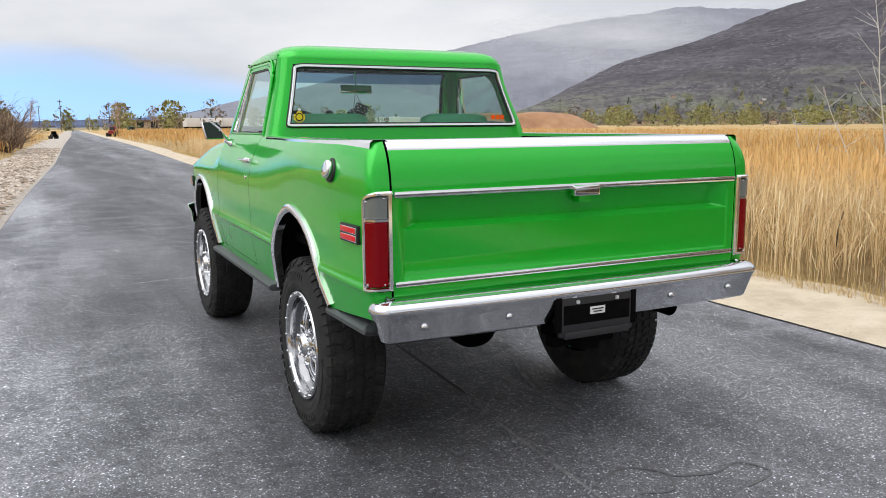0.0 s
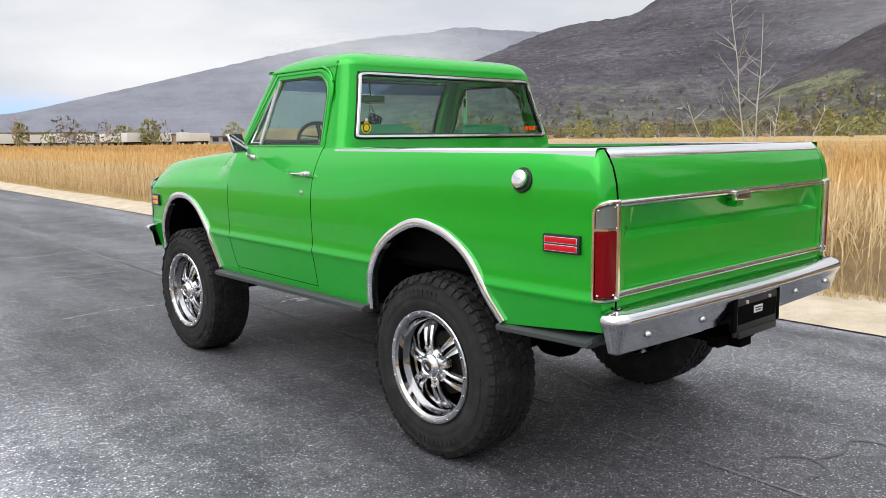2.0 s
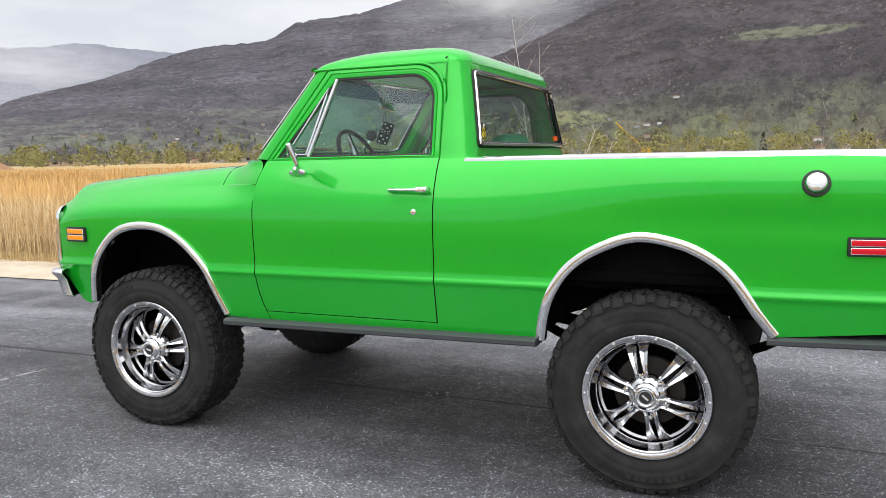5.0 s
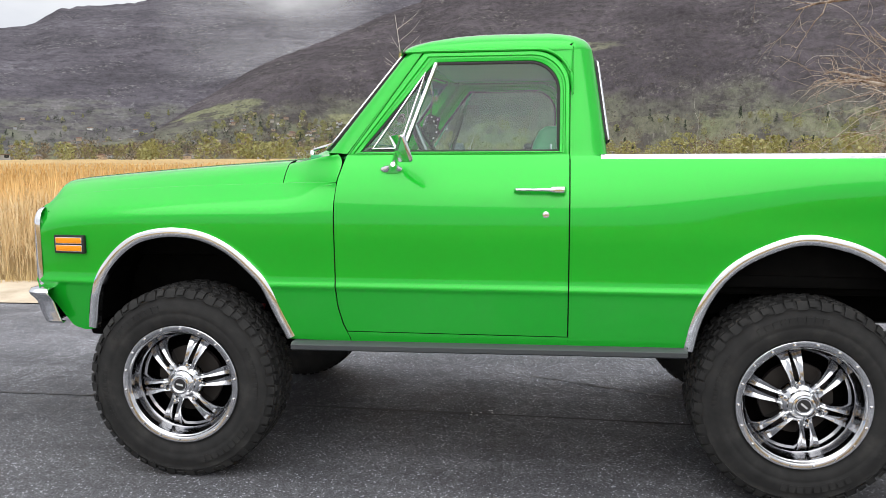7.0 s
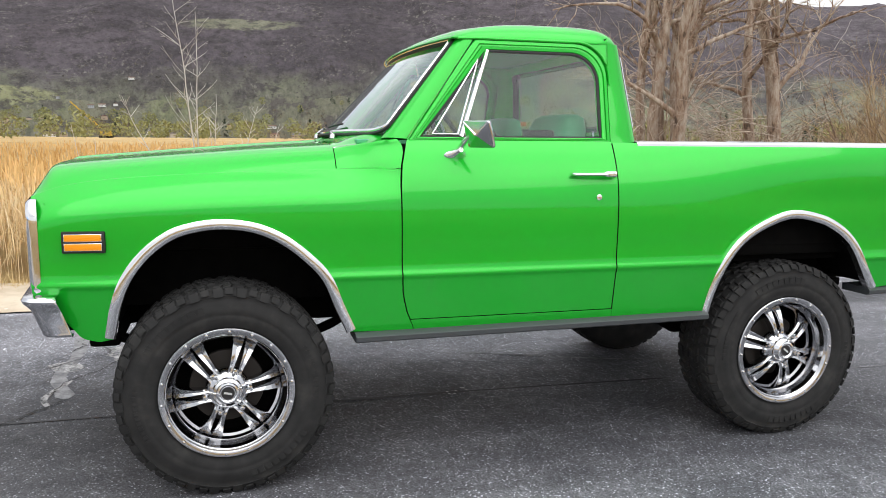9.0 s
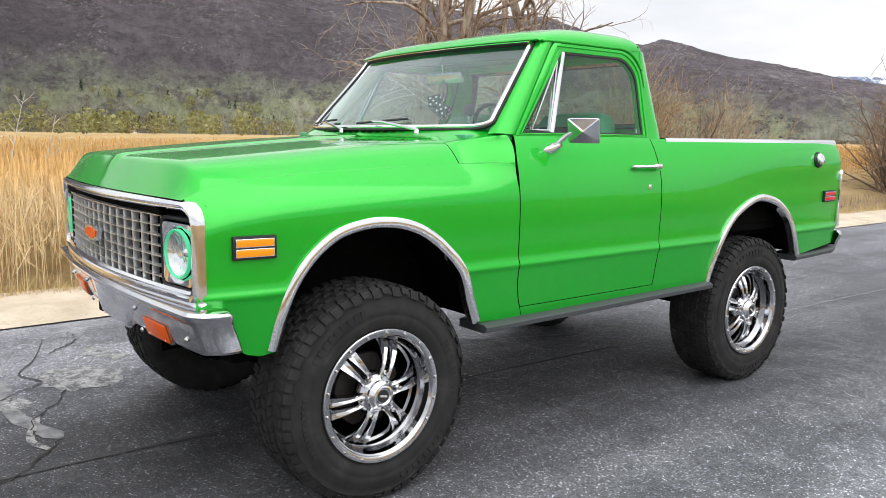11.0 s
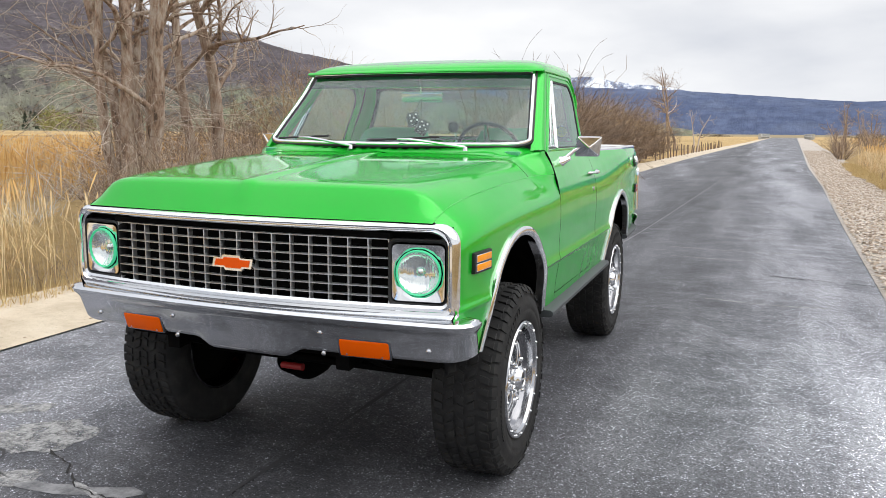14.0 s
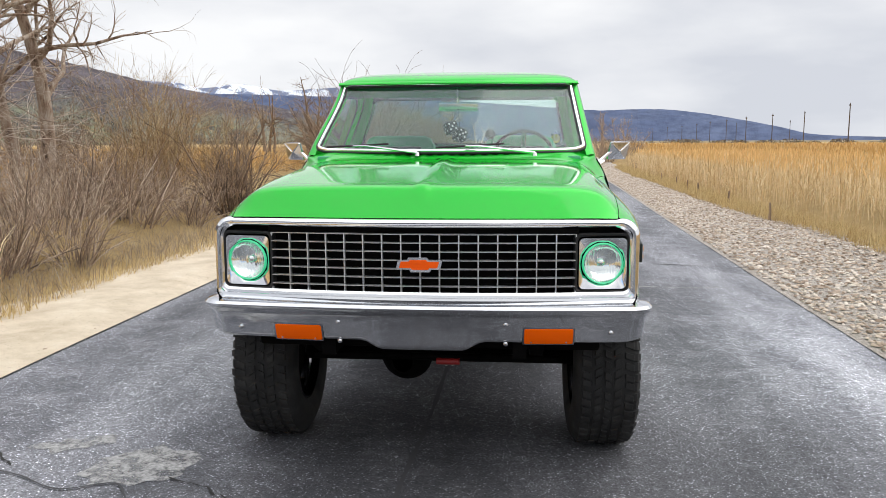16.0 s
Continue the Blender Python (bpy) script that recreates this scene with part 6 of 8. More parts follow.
def verge_l(y):
    return road_l(y) - table(y, [(-400, 4.0), (-250, 3.0), (-100, 2.0), (-48, 1.75), (-30, 1.40), (-13, 1.62), (-7, 2.2), (0, 2.15), (400, 2.15)]) + 0.18 * noise.noise((y * 0.4, 11, 0))


bm = bmesh.new()
rings = []
for r in (0.0, 50, 200, 800, 2500, 4700):
    rings.append([(r * math.cos(a) + 0.001 * math.cos(a), r * math.sin(a) + 0.001 * math.sin(a), -0.06) for a in [k * math.tau / 64 for k in range(64)]])
add_rings(bm, rings)
tagged(part("ground", oriented(bm, Vector((0, 0, 1))), EARTH, flip=False), "dry open ground reaching to the hills", "ground", kind="structure")

ys = span(-400, -40, 5) + span(-39, 40, 0.2) + span(41, 400, 5)


def strip(name, left, right, across, height, mat, label, category, rough=0.0):
    bm = bmesh.new()
    rows = []
    for y in ys:
        a, b = left(y), right(y)
        rows.append([(lerp(a, b, k / across), y, height(lerp(a, b, k / across), y, k / across)) for k in range(across + 1)])
    add_rings(bm, rows, False)
    return tagged(part(name, oriented(bm, Vector((0, 0, 1))), mat, flip=False), label, category, kind="structure")


jag = lambda y: 0.05 * noise.noise((y * 1.3, 1, 5)) + 0.035 * noise.noise((y * 5.0, 2, 5))
strip("road", lambda y: road_l(y) + jag(y) * 1.6, lambda y: road_r(y) + jag(y + 90) * 0.35, 8, lambda x, y, s: -0.035 if s in (0.0, 1.0) else 0.0, ASPHALT, "worn grey asphalt road with pale streaks", "road")
strip("shoulder_sand", lambda y: road_r(y) - 0.06, lambda y: verge_r(y) + 0.5, 12, lambda x, y, s: -0.02 + 0.045 * ease(s * 4) - 0.05 * ease((s - 0.6) / 0.4) + 0.018 * noise.noise((x * 2, y * 2, 0)) * ease(s * 5), SAND, "pale sandy shoulder along the road", "shoulder")
strip("shoulder_gravel", lambda y: verge_l(y) - 0.4, lambda y: road_l(y) + 0.12, 10, lambda x, y, s: -0.022 + 0.02 * noise.noise((x * 3, y * 3, 1)) * ease((1 - s) * 5), GRAVEL, "gravel shoulder beside the asphalt", "shoulder")


def laid(name, outline, mat, label, z=0.004, jitter=0.035):
    """A thin irregular layer on the road."""
    pts = [p for p in refine(outline, 0.05)]
    cx, cy = sum(p[0] for p in pts) / len(pts), sum(p[1] for p in pts) / len(pts)
    pts = [(x + jitter * noise.noise((x * 25, y * 25, 2)) * 2, y + jitter * noise.noise((x * 25, y * 25, 9)) * 2) for x, y in pts]
    bm = bmesh.new()
    a = [bm.verts.new((x, y, z)) for x, y in pts]
    c = bm.verts.new((cx, cy, z))
    for i in range(len(a)):
        bm.faces.new((a[i], a[(i + 1) % len(a)], c))
    return tagged(part(name, oriented(bm, Vector((0, 0, 1))), mat, smooth=0, flip=False), label, "road mark", kind="structure")


def ribbon(name, pts, width, mat, label, z=0.004):
    pts = curve(pts, max(8, int(sum(math.dist(a, b) for a, b in zip(pts, pts[1:])) / 0.06)))
    rows = []
    for i, (x, y) in enumerate(pts):
        a, b = pts[max(i - 1, 0)], pts[min(i + 1, len(pts) - 1)]
        d = Vector((b[0] - a[0], b[1] - a[1])).normalized()
        w = width / 2 * (0.75 + 0.5 * noise.noise((x * 6, y * 6, 4))) * (0.3 if i in (0, len(pts) - 1) else 1)
        rows.append([(x - d.y * w, y + d.x * w, z), (x + d.y * w, y - d.x * w, z)])
    bm = bmesh.new()
    add_rings(bm, rows, False)
    return tagged(part(name, oriented(bm, Vector((0, 0, 1))), mat, smooth=0, flip=False), label, "road mark", kind="structure")


ribbon("road_seam", [(0.55, 30), (0.32, 18), (0.20, 10.5), (0.12, 6.0)], 0.030, SEAM, "pale worn seam along the road")
ribbon("tar_line", [(0.12, 6.0), (0.10, 5), (0.10, 3.6), (0.11, 2.1), (0.07, 1.2), (0.05, 0.0), (0.0, -1.3)], 0.030, TAR, "dark tar line in the asphalt")
ribbon("road_seam", [(0.0, -1.3), (-0.05, -1.7), (-0.09, -2.6), (-0.12, -4.5), (-0.35, -9), (-0.9, -24)], 0.026, SEAM, "pale worn seam along the road")
ribbon("road_crack", [(0.86, -0.2), (0.74, -0.48), (0.52, -1.0), (0.40, -1.4), (0.36, -1.8)], 0.030, SEAM, "curved pale crack in the asphalt")
ribbon("tar_line", [(-2.1, -4.55), (-2.7, -4.42), (-3.3, -4.30)], 0.035, TAR, "dark crack across the asphalt")
for y, x0, x1 in ((-3.0, -2.6, -1.5), (-6.4, -2.7, -0.9), (-9.5, -2.9, -1.4), (-12.5, -3.0, -1.2), (9.0, -2.3, -0.6), (14.0, -2.4, -1.0), (5.2, -2.6, 0.0), (24.7, -2.4, -1.35), (-17, -3.1, -1.6), (2.97, -1.4, -0.3), (7.2, -2.7, -0.25), (2.26, 0.3, 0.8), (-5.6, -2.2, -0.9), (-7.8, -2.4, -1.2)):
    ribbon("road_crack", [(x0, y), (lerp(x0, x1, 0.4), y + 0.06), (x1, y - 0.03)], 0.045, SCAR, "pale worn mark across the asphalt")
def crack(pts, width, seed):
    """A jagged open crack."""
    rnd_ = random.Random(seed)
    line_ = []
    for a, b in zip(pts, pts[1:]):
        n = max(2, int(math.dist(a, b) / 0.035))
        line_ += [(lerp(a[0], b[0], k / n) + rnd_.gauss(0, 0.010), lerp(a[1], b[1], k / n) + rnd_.gauss(0, 0.010)) for k in range(n)]
    line_.append(pts[-1])
    rows = []
    for k, (x, y) in enumerate(line_):
        w = width / 2 * rnd_.uniform(0.35, 1.3) * (0.2 if k in (0, len(line_) - 1) else 1)
        rows.append([(x - w, y - w * 0.6, 0.007), (x + w, y + w * 0.6, 0.007)])
    bm = bmesh.new()
    add_rings(bm, rows, False)
    return tagged(part("road_crack", oriented(bm, Vector((0, 0, 1))), CRACK, smooth=0, flip=False), "thin dark jagged crack in the asphalt", "road mark", kind="structure")


ribbon("sealed_strip", [(2.45, 2.46), (2.21, 2.41), (1.4, 2.30), (0.9, 2.32), (0.45, 2.20)], 0.11, SEAM, "pale grey sealed strip across the asphalt", 0.003)
for k, pts in enumerate(([(0.05, 2.52), (0.17, 2.36), (0.30, 2.30), (0.43, 2.20)], [(0.56, 2.30), (0.79, 2.25), (0.94, 2.13), (1.19, 2.01)], [(1.75, 2.33), (1.95, 2.30), (2.28, 2.25)], [(1.45, 2.36), (1.62, 2.28), (1.80, 2.40)], [(-2.05, -4.62), (-2.26, -4.52), (-2.8, -4.42), (-3.33, -4.32)], [(2.0, 1.95), (2.3, 1.70), (2.6, 1.72)])):
    crack(pts, 0.012, 60 + k)
laid("worn_patch", [(1.10, 1.80), (1.16, 2.02), (1.34, 2.10), (1.52, 2.12), (1.62, 1.96), (1.56, 1.82), (1.44, 1.66), (1.22, 1.70)], SCAR, "rough pale patch worn into the asphalt")
laid("worn_patch", [(1.60, 1.62), (1.72, 1.52), (1.95, 1.62), (2.06, 1.72), (1.9, 1.76), (1.74, 1.70)], SCAR, "rough pale patch worn into the asphalt")
laid("worn_patch", [(0.98, 2.22), (1.10, 2.20), (1.22, 2.30), (1.18, 2.44), (1.02, 2.40)], SCAR, "rough pale patch worn into the asphalt")
ribbon("tar_line", [(2.4, 1.9), (1.9, 2.05), (1.62, 2.18), (1.40, 2.10), (1.26, 2.26), (1.0, 2.5)], 0.014, TAR, "dark tar line in the asphalt", 0.008)
ribbon("tar_line", [(0.02, -2.50), (0.16, -2.44), (0.30, -2.56), (0.22, -2.70), (0.06, -2.66)], 0.018, TAR_OLD, "looping tar sealant on the asphalt")
ribbon("tar_line", [(0.30, -2.60), (0.50, -2.66), (0.66, -2.62), (0.72, -2.76), (0.50, -2.82)], 0.018, TAR_OLD, "looping tar sealant on the asphalt")
for k in range(7):
    laid("paint_fleck", [(0.053 + 0.05 * math.sin(k * 2.1), 0.045 + 0.06 * math.cos(k * 3.7)), (0.075 + 0.05 * math.sin(k * 2.1), 0.050 + 0.06 * math.cos(k * 3.7)), (0.066 + 0.05 * math.sin(k * 2.1), 0.062 + 0.06 * math.cos(k * 3.7))], WHITE, "tiny white fleck on the asphalt", 0.006, 0.002)

# ---- mountains ----
def range_height(ridge, r0, r1, seed, rough=0.05, power=1.25):
    """A mountain front: place(azimuth, s) with s from the foot (0) to the ridge (1); ridge: rows of (azimuth, elevation in degrees)."""
    def place(a, s):
        top = math.tan(radians(smooth_table(a, ridge))) * r1
        r = lerp(r0, r1, s) * (1 + 0.04 * noise.noise((a * 0.13, s * 2, seed)) * math.sin(math.pi * s))
        x, y = r * math.sin(radians(a)), r * math.cos(radians(a))
        k = 3.2 / r1
        n1 = noise.fractal((x * k, y * k, seed), 1.0, 2.0, 7)
        spur = 1 - abs(noise.noise((a * 0.16 + 0.5 * n1, s * 0.7, seed + 3))) * 2
        h = top * (s ** power + rough * (n1 * 1.2 + spur * 0.9) * math.sin(math.pi * min(s, 0.985)) ** 0.8) + top * 0.010 * noise.fractal((a * 1.8, 1.0, seed + 5), 1.0, 2.0, 4) * s
        return Vector((x, y, max(h, -3.0) - 0.5))
    return place


def range_mesh(name, ridge, r0, r1, mat, label, seed, steps=40, az_step=0.25, rough=0.05, power=1.25):
    place = range_height(ridge, r0, r1, seed, rough, power)
    bm = bmesh.new()
    add_rings(bm, [[place(a, j / steps) for a in span(ridge[0][0], ridge[-1][0], az_step)] for j in range(steps + 1)], False)
    return tagged(part(name, oriented(bm, Vector((0, 0, 1))), mat, smooth=75, flip=False), label, "mountain", kind="structure")


RIDGE_C = [(48, 0.05), (54, 0.35), (58, 1.0), (60, 1.3), (62.2, 2.0), (66, 4.3), (69.3, 6.3), (74.5, 8.4), (80.5, 10.8), (86, 12.4), (95, 13.2), (105, 13.0), (115, 11.6), (122, 10.2), (129.8, 8.6), (135, 8.3), (138.3, 7.2), (141.8, 6.4), (143.1, 6.75), (147.6, 5.55), (150.6, 5.0), (154, 4.15), (157, 3.6), (160, 3.0), (165, 2.1), (170, 1.2), (176, 0.3)]
RIDGE_B = [(26, 0.1), (30, 0.6), (32.3, 1.3), (36, 2.85), (38.9, 4.2), (44, 5.55), (49.7, 7.55), (55, 8.3), (57, 9.4), (61.4, 10.1), (66, 11.3), (72, 12.0), (80, 11.5), (90, 9)]
RIDGE_A = [(5, 0.2), (8.4, 0.9), (11.7, 1.75), (13.4, 2.0), (18.8, 3.3), (25.3, 4.9), (30.4, 6.05), (36.2, 7.05), (40.5, 7.45), (43, 7.75), (46, 7.5), (50, 7.3), (56, 8.0), (62, 8.5)]
RIDGE_N = [(-30, 0.15), (-10, 0.3), (0, 0.45), (7.3, 0.75), (9.1, 1.1), (11.8, 1.65), (14, 1.75), (20, 1.4)]
RIDGE_S = [(140, 1.6), (150, 2.6), (155, 3.3), (160.4, 3.3), (165.8, 3.2), (173, 3.05), (178.5, 2.7), (185.8, 2.15), (189.4, 2.2), (192, 2.0), (195, 1.5), (197.9, 0.9), (200, 0.4), (206, 0.15)]
RIDGE_SNOW = [(146, 2.5), (150, 3.4), (153, 4.0), (156, 4.05), (158, 3.7), (160.5, 4.0), (163, 3.6), (166, 3.75), (168.5, 3.9), (171, 3.5), (174, 3.2), (177, 2.6)]
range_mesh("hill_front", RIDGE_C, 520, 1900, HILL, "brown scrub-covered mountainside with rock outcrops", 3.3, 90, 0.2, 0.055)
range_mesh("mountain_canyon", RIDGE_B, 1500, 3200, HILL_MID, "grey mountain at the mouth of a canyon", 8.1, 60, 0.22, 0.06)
range_mesh("mountain_misty", RIDGE_A, 2600, 4300, HILL_FAR, "misty mountain range tinted pale with haze", 5.7, 30, 0.25, 0.04)
range_mesh("mountain_north", RIDGE_N, 3800, 4500, HILL_HAZE_BLUE, "distant mountains tinted haze blue", 2.2, 8, 0.5, 0.03)
range_mesh("mountain_south", RIDGE_S, 3000, 4300, HILL_HAZE_BLUE, "distant mountain ridge tinted dark haze blue", 4.4, 20, 0.3, 0.06)


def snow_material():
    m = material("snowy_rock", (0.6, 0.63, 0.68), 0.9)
    # dark rock between the snow is blue from painted distance haze
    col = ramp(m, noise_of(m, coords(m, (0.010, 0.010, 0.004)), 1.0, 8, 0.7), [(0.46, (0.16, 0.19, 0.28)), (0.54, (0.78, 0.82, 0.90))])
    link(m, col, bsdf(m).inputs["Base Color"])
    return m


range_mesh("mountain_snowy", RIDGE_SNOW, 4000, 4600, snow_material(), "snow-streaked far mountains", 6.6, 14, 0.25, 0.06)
FOOT = [(46, 0.05), (56, 0.3), (66, 0.8), (74, 2.0), (80, 3.2), (90, 4.2), (100, 5.0), (110, 4.4), (120, 3.4), (130, 2.4), (140, 1.7), (150, 1.0), (160, 0.4)]
range_mesh("foothill", FOOT, 430, 1050, HILL_GREEN, "olive green lower slope", 9.9, 40, 0.3, 0.08, 1.1)

# orange earth mound
bm = bmesh.new()
rows = []
for i in range(33):
    row = []
    for j in range(25):
        u, w = i / 16 - 1, j / 12 - 1
        d = max(0.0, 1 - (u * u + w * w))
        row.append((118 + 10 * w + 26 * u * 0.85, 190 + 12 * w - 26 * u * 0.5, 4.6 * ease(d * 1.5) * (1 + 0.2 * noise.noise((u * 2, w * 2, 0))) - 0.1))
    rows.append(row)
add_rings(bm, rows, False)
tagged(part("dirt_mound", oriented(bm, Vector((0, 0, 1))), MOUND, flip=False), "large mound of orange dirt beyond the field", "mound")

# mist drifting before the mountains, painted on upright see-through sheets
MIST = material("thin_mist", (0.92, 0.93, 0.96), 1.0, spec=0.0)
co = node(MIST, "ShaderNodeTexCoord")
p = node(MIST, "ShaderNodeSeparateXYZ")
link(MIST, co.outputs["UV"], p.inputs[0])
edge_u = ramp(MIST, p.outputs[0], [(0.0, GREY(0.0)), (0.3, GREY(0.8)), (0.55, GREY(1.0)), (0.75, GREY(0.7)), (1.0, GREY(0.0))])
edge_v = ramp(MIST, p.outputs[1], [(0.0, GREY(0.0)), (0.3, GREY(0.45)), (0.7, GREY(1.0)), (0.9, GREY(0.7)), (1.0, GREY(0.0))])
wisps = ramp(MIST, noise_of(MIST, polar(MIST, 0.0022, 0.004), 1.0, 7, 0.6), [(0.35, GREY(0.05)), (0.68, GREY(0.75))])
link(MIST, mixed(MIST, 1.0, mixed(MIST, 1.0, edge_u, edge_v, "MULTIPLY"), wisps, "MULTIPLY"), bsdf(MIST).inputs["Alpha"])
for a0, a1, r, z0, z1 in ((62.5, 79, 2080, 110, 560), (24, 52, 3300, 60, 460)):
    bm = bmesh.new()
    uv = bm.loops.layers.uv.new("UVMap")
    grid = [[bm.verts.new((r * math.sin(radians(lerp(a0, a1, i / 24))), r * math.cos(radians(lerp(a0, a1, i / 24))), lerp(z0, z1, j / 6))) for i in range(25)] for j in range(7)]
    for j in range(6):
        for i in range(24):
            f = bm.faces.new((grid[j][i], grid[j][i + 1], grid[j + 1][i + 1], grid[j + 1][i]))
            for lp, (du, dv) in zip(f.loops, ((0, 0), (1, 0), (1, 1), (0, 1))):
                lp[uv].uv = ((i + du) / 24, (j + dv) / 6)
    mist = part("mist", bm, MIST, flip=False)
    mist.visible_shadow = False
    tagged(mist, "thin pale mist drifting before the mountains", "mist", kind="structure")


# ---- reeds, grass and stones ----
rng = np.random.default_rng(5)


def mesh_from(name, verts, quads, mat, label, category, kind="stuff"):
    """One joined mesh from numpy arrays of vertices (n, 3) and quads (m, 4)."""
    me = bpy.data.meshes.new(name)
    me.vertices.add(len(verts))
    me.vertices.foreach_set("co", verts.astype(np.float32).ravel())
    me.loops.add(quads.size)
    me.loops.foreach_set("vertex_index", quads.astype(np.int32).ravel())
    me.polygons.add(len(quads))
    me.polygons.foreach_set("loop_start", np.arange(0, quads.size, 4, dtype=np.int32))
    me.update(calc_edges=True)
    me.materials.append(mat)
    return tagged(new(name, me), label, category, kind=kind)


def strips(x, y, z, height, lean, heading, widths, shares, turn, curl=1.0):
    """Bent tapering strips: one for each x, y; returns vertices and quads."""
    n, k = len(x), len(shares)
    s = np.array(shares)[None, :]
    out = lean[:, None] * height[:, None] * s ** (1 + curl)
    cx = x[:, None] + np.cos(heading)[:, None] * out
    cy = y[:, None] + np.sin(heading)[:, None] * out
    cz = z[:, None] + height[:, None] * s * (1 - 0.35 * lean[:, None] * s)
    w = np.array(widths)[None, :] / 2
    dx, dy = np.cos(turn)[:, None] * w, np.sin(turn)[:, None] * w
    v = np.empty((n, k, 2, 3))
    v[:, :, 0] = np.stack([cx - dx, cy - dy, cz], -1)
    v[:, :, 1] = np.stack([cx + dx, cy + dy, cz], -1)
    idx = np.arange(n * k * 2).reshape(n, k, 2)
    q = np.stack([idx[:, :-1, 0], idx[:, :-1, 1], idx[:, 1:, 1], idx[:, 1:, 0]], -1).reshape(-1, 4)
    return v.reshape(-1, 3), q


def joined(pieces):
    vs_, qs, base = [], [], 0
    for v_, q_ in pieces:
        vs_.append(v_)
        qs.append(q_ + base)
        base += len(v_)
    return np.concatenate(vs_), np.concatenate(qs)


def clumpy(x, y, scale, seed):
    return np.array([noise.noise((a * scale, b * scale, seed)) for a, b in zip(x, y)])


def reeds(name, x, y, tall, w, mat, label, plume=1.0, leaves=2):
    n = len(x)
    h = tall * rng.uniform(0.72, 1.12, n) * (1 + 0.16 * clumpy(x, y, 0.35, 3.0))
    z = np.full(n, -0.05)
    lean, head = np.abs(rng.normal(0.06, 0.09, n)), rng.uniform(0, math.tau, n)
    turn = rng.uniform(0, math.tau, n)
    pieces = [strips(x, y, z, h, lean, head, [w, w, w * 0.9, w * (1 + 2.2 * plume), w * (0.8 + 2.6 * plume), w * 0.3], [0, 0.4, 0.78, 0.88, 0.95, 1.0], turn)]
    for k in range(leaves):
        at = rng.uniform(0.15, 0.65, n)
        pieces.append(strips(x, y, z + h * at, h * rng.uniform(0.25, 0.5, n), np.abs(rng.normal(0.55, 0.3, n)), rng.uniform(0, math.tau, n), [w * 1.3, w * 1.6, w * 0.2], [0, 0.5, 1.0], turn + k, 0.6))
    v_, q_ = joined(pieces)
    return mesh_from(name, v_, q_, mat, label, "reeds")


def scatter(n, x0, x1, y0, y1):
    return rng.uniform(x0, x1, n), rng.uniform(y0, y1, n)


edge_r = np.vectorize(verge_r)
edge_l = np.vectorize(verge_l)


def beyond_r(x, y, gap):
    keep = x > edge_r(y) + gap
    return x[keep], y[keep]


def beyond_l(x, y, gap):
    keep = x < edge_l(y) - gap
    return x[keep], y[keep]


x, y = beyond_r(*scatter(31000, 3.7, 8.5, -14, 40), 0.25)
keep = (y > -0.6) | (rng.uniform(0, 1, len(y)) < np.where(y > -1.6, 0.3, 0.0))
x, y = x[keep], y[keep]
reeds("reed_bed", x, y, 1.14, 0.0055, REED, "tall dry straw-coloured reeds beside the road", 0.9)
x, y = beyond_r(*scatter(36000, 8.5, 24, -40, 85), 0.4)
reeds("reed_bed", x, y, 1.08, 0.010, REED_FAR, "tall dry golden reeds filling the wet field", 0.9, 1)
x, y = beyond_r(*scatter(26000, 24, 75, -110, 170), 1.0)
reeds("reed_bed", x, y, 0.92, 0.026, REED_FAR, "far golden reeds in the field", 0.6, 0)
x, y = beyond_r(*scatter(5000, 3, 24, 40, 150), 0.6)
reeds("reed_bed", x, y, 1.2, 0.05, REED_FAR, "dry golden reeds along the road verge", 0.5, 1)
x, y = beyond_l(*scatter(14000, -14, -5, -40, 4), 0.5)
reeds("reed_bed", x, y, 1.12, 0.008, REED, "tall dry straw-coloured reeds behind the gravel", 0.9, 1)
x, y = beyond_l(*scatter(22000, -60, -14, -120, 8), 0.5)
reeds("reed_bed", x, y, 1.22, 0.020, REED_FAR, "golden reeds across the open field", 0.9, 0)
x, y = beyond_l(*scatter(3500, -25, -3, 10, 120), 0.3)
reeds("reed_bed", x, y, 0.8, 0.03, REED_FAR, "low dry grass beside the gravel", 0.2, 1)


MATTED = island_material("matted_grey_grass", [(0.0, (0.20, 0.145, 0.095)), (0.5, (0.36, 0.275, 0.185)), (1.0, (0.50, 0.40, 0.28))])


def tufts(name, x, y, tall, w, label, mat=GRASS):
    n = len(x)
    v_, q_ = joined([strips(x + rng.normal(0, 0.03, n), y + rng.normal(0, 0.03, n), np.full(n, -0.04), tall * rng.uniform(0.5, 1.2, n), np.abs(rng.normal(0.5, 0.3, n)), rng.uniform(0, math.tau, n), [w, w * 0.9, w * 0.2], [0, 0.5, 1.0], rng.uniform(0, math.tau, n), 0.8) for _ in range(2)])
    return mesh_from(name, v_, q_, mat, label, "grass")


y = rng.uniform(-20, 45, 7000)
x = edge_r(y) + np.abs(rng.normal(0.12, 0.22, 7000)) - 0.05
tufts("dead_grass", x, y, 0.22, 0.006, "dead grass along the sandy shoulder")
y = rng.uniform(-40, 12, 9000)
x = edge_l(y) - np.abs(rng.normal(0.1, 0.35, 9000)) + 0.08
tufts("dead_grass", x, y, 0.30, 0.007, "pale dead grass along the gravel edge")

y = rng.uniform(-34, -0.8, 9500)
x = edge_r(y) + 0.05 + rng.uniform(0.0, 2.8, 9500)
tufts("dead_grass", x, y, 0.34, 0.006, "tangled dead grass under the willows", MATTED)

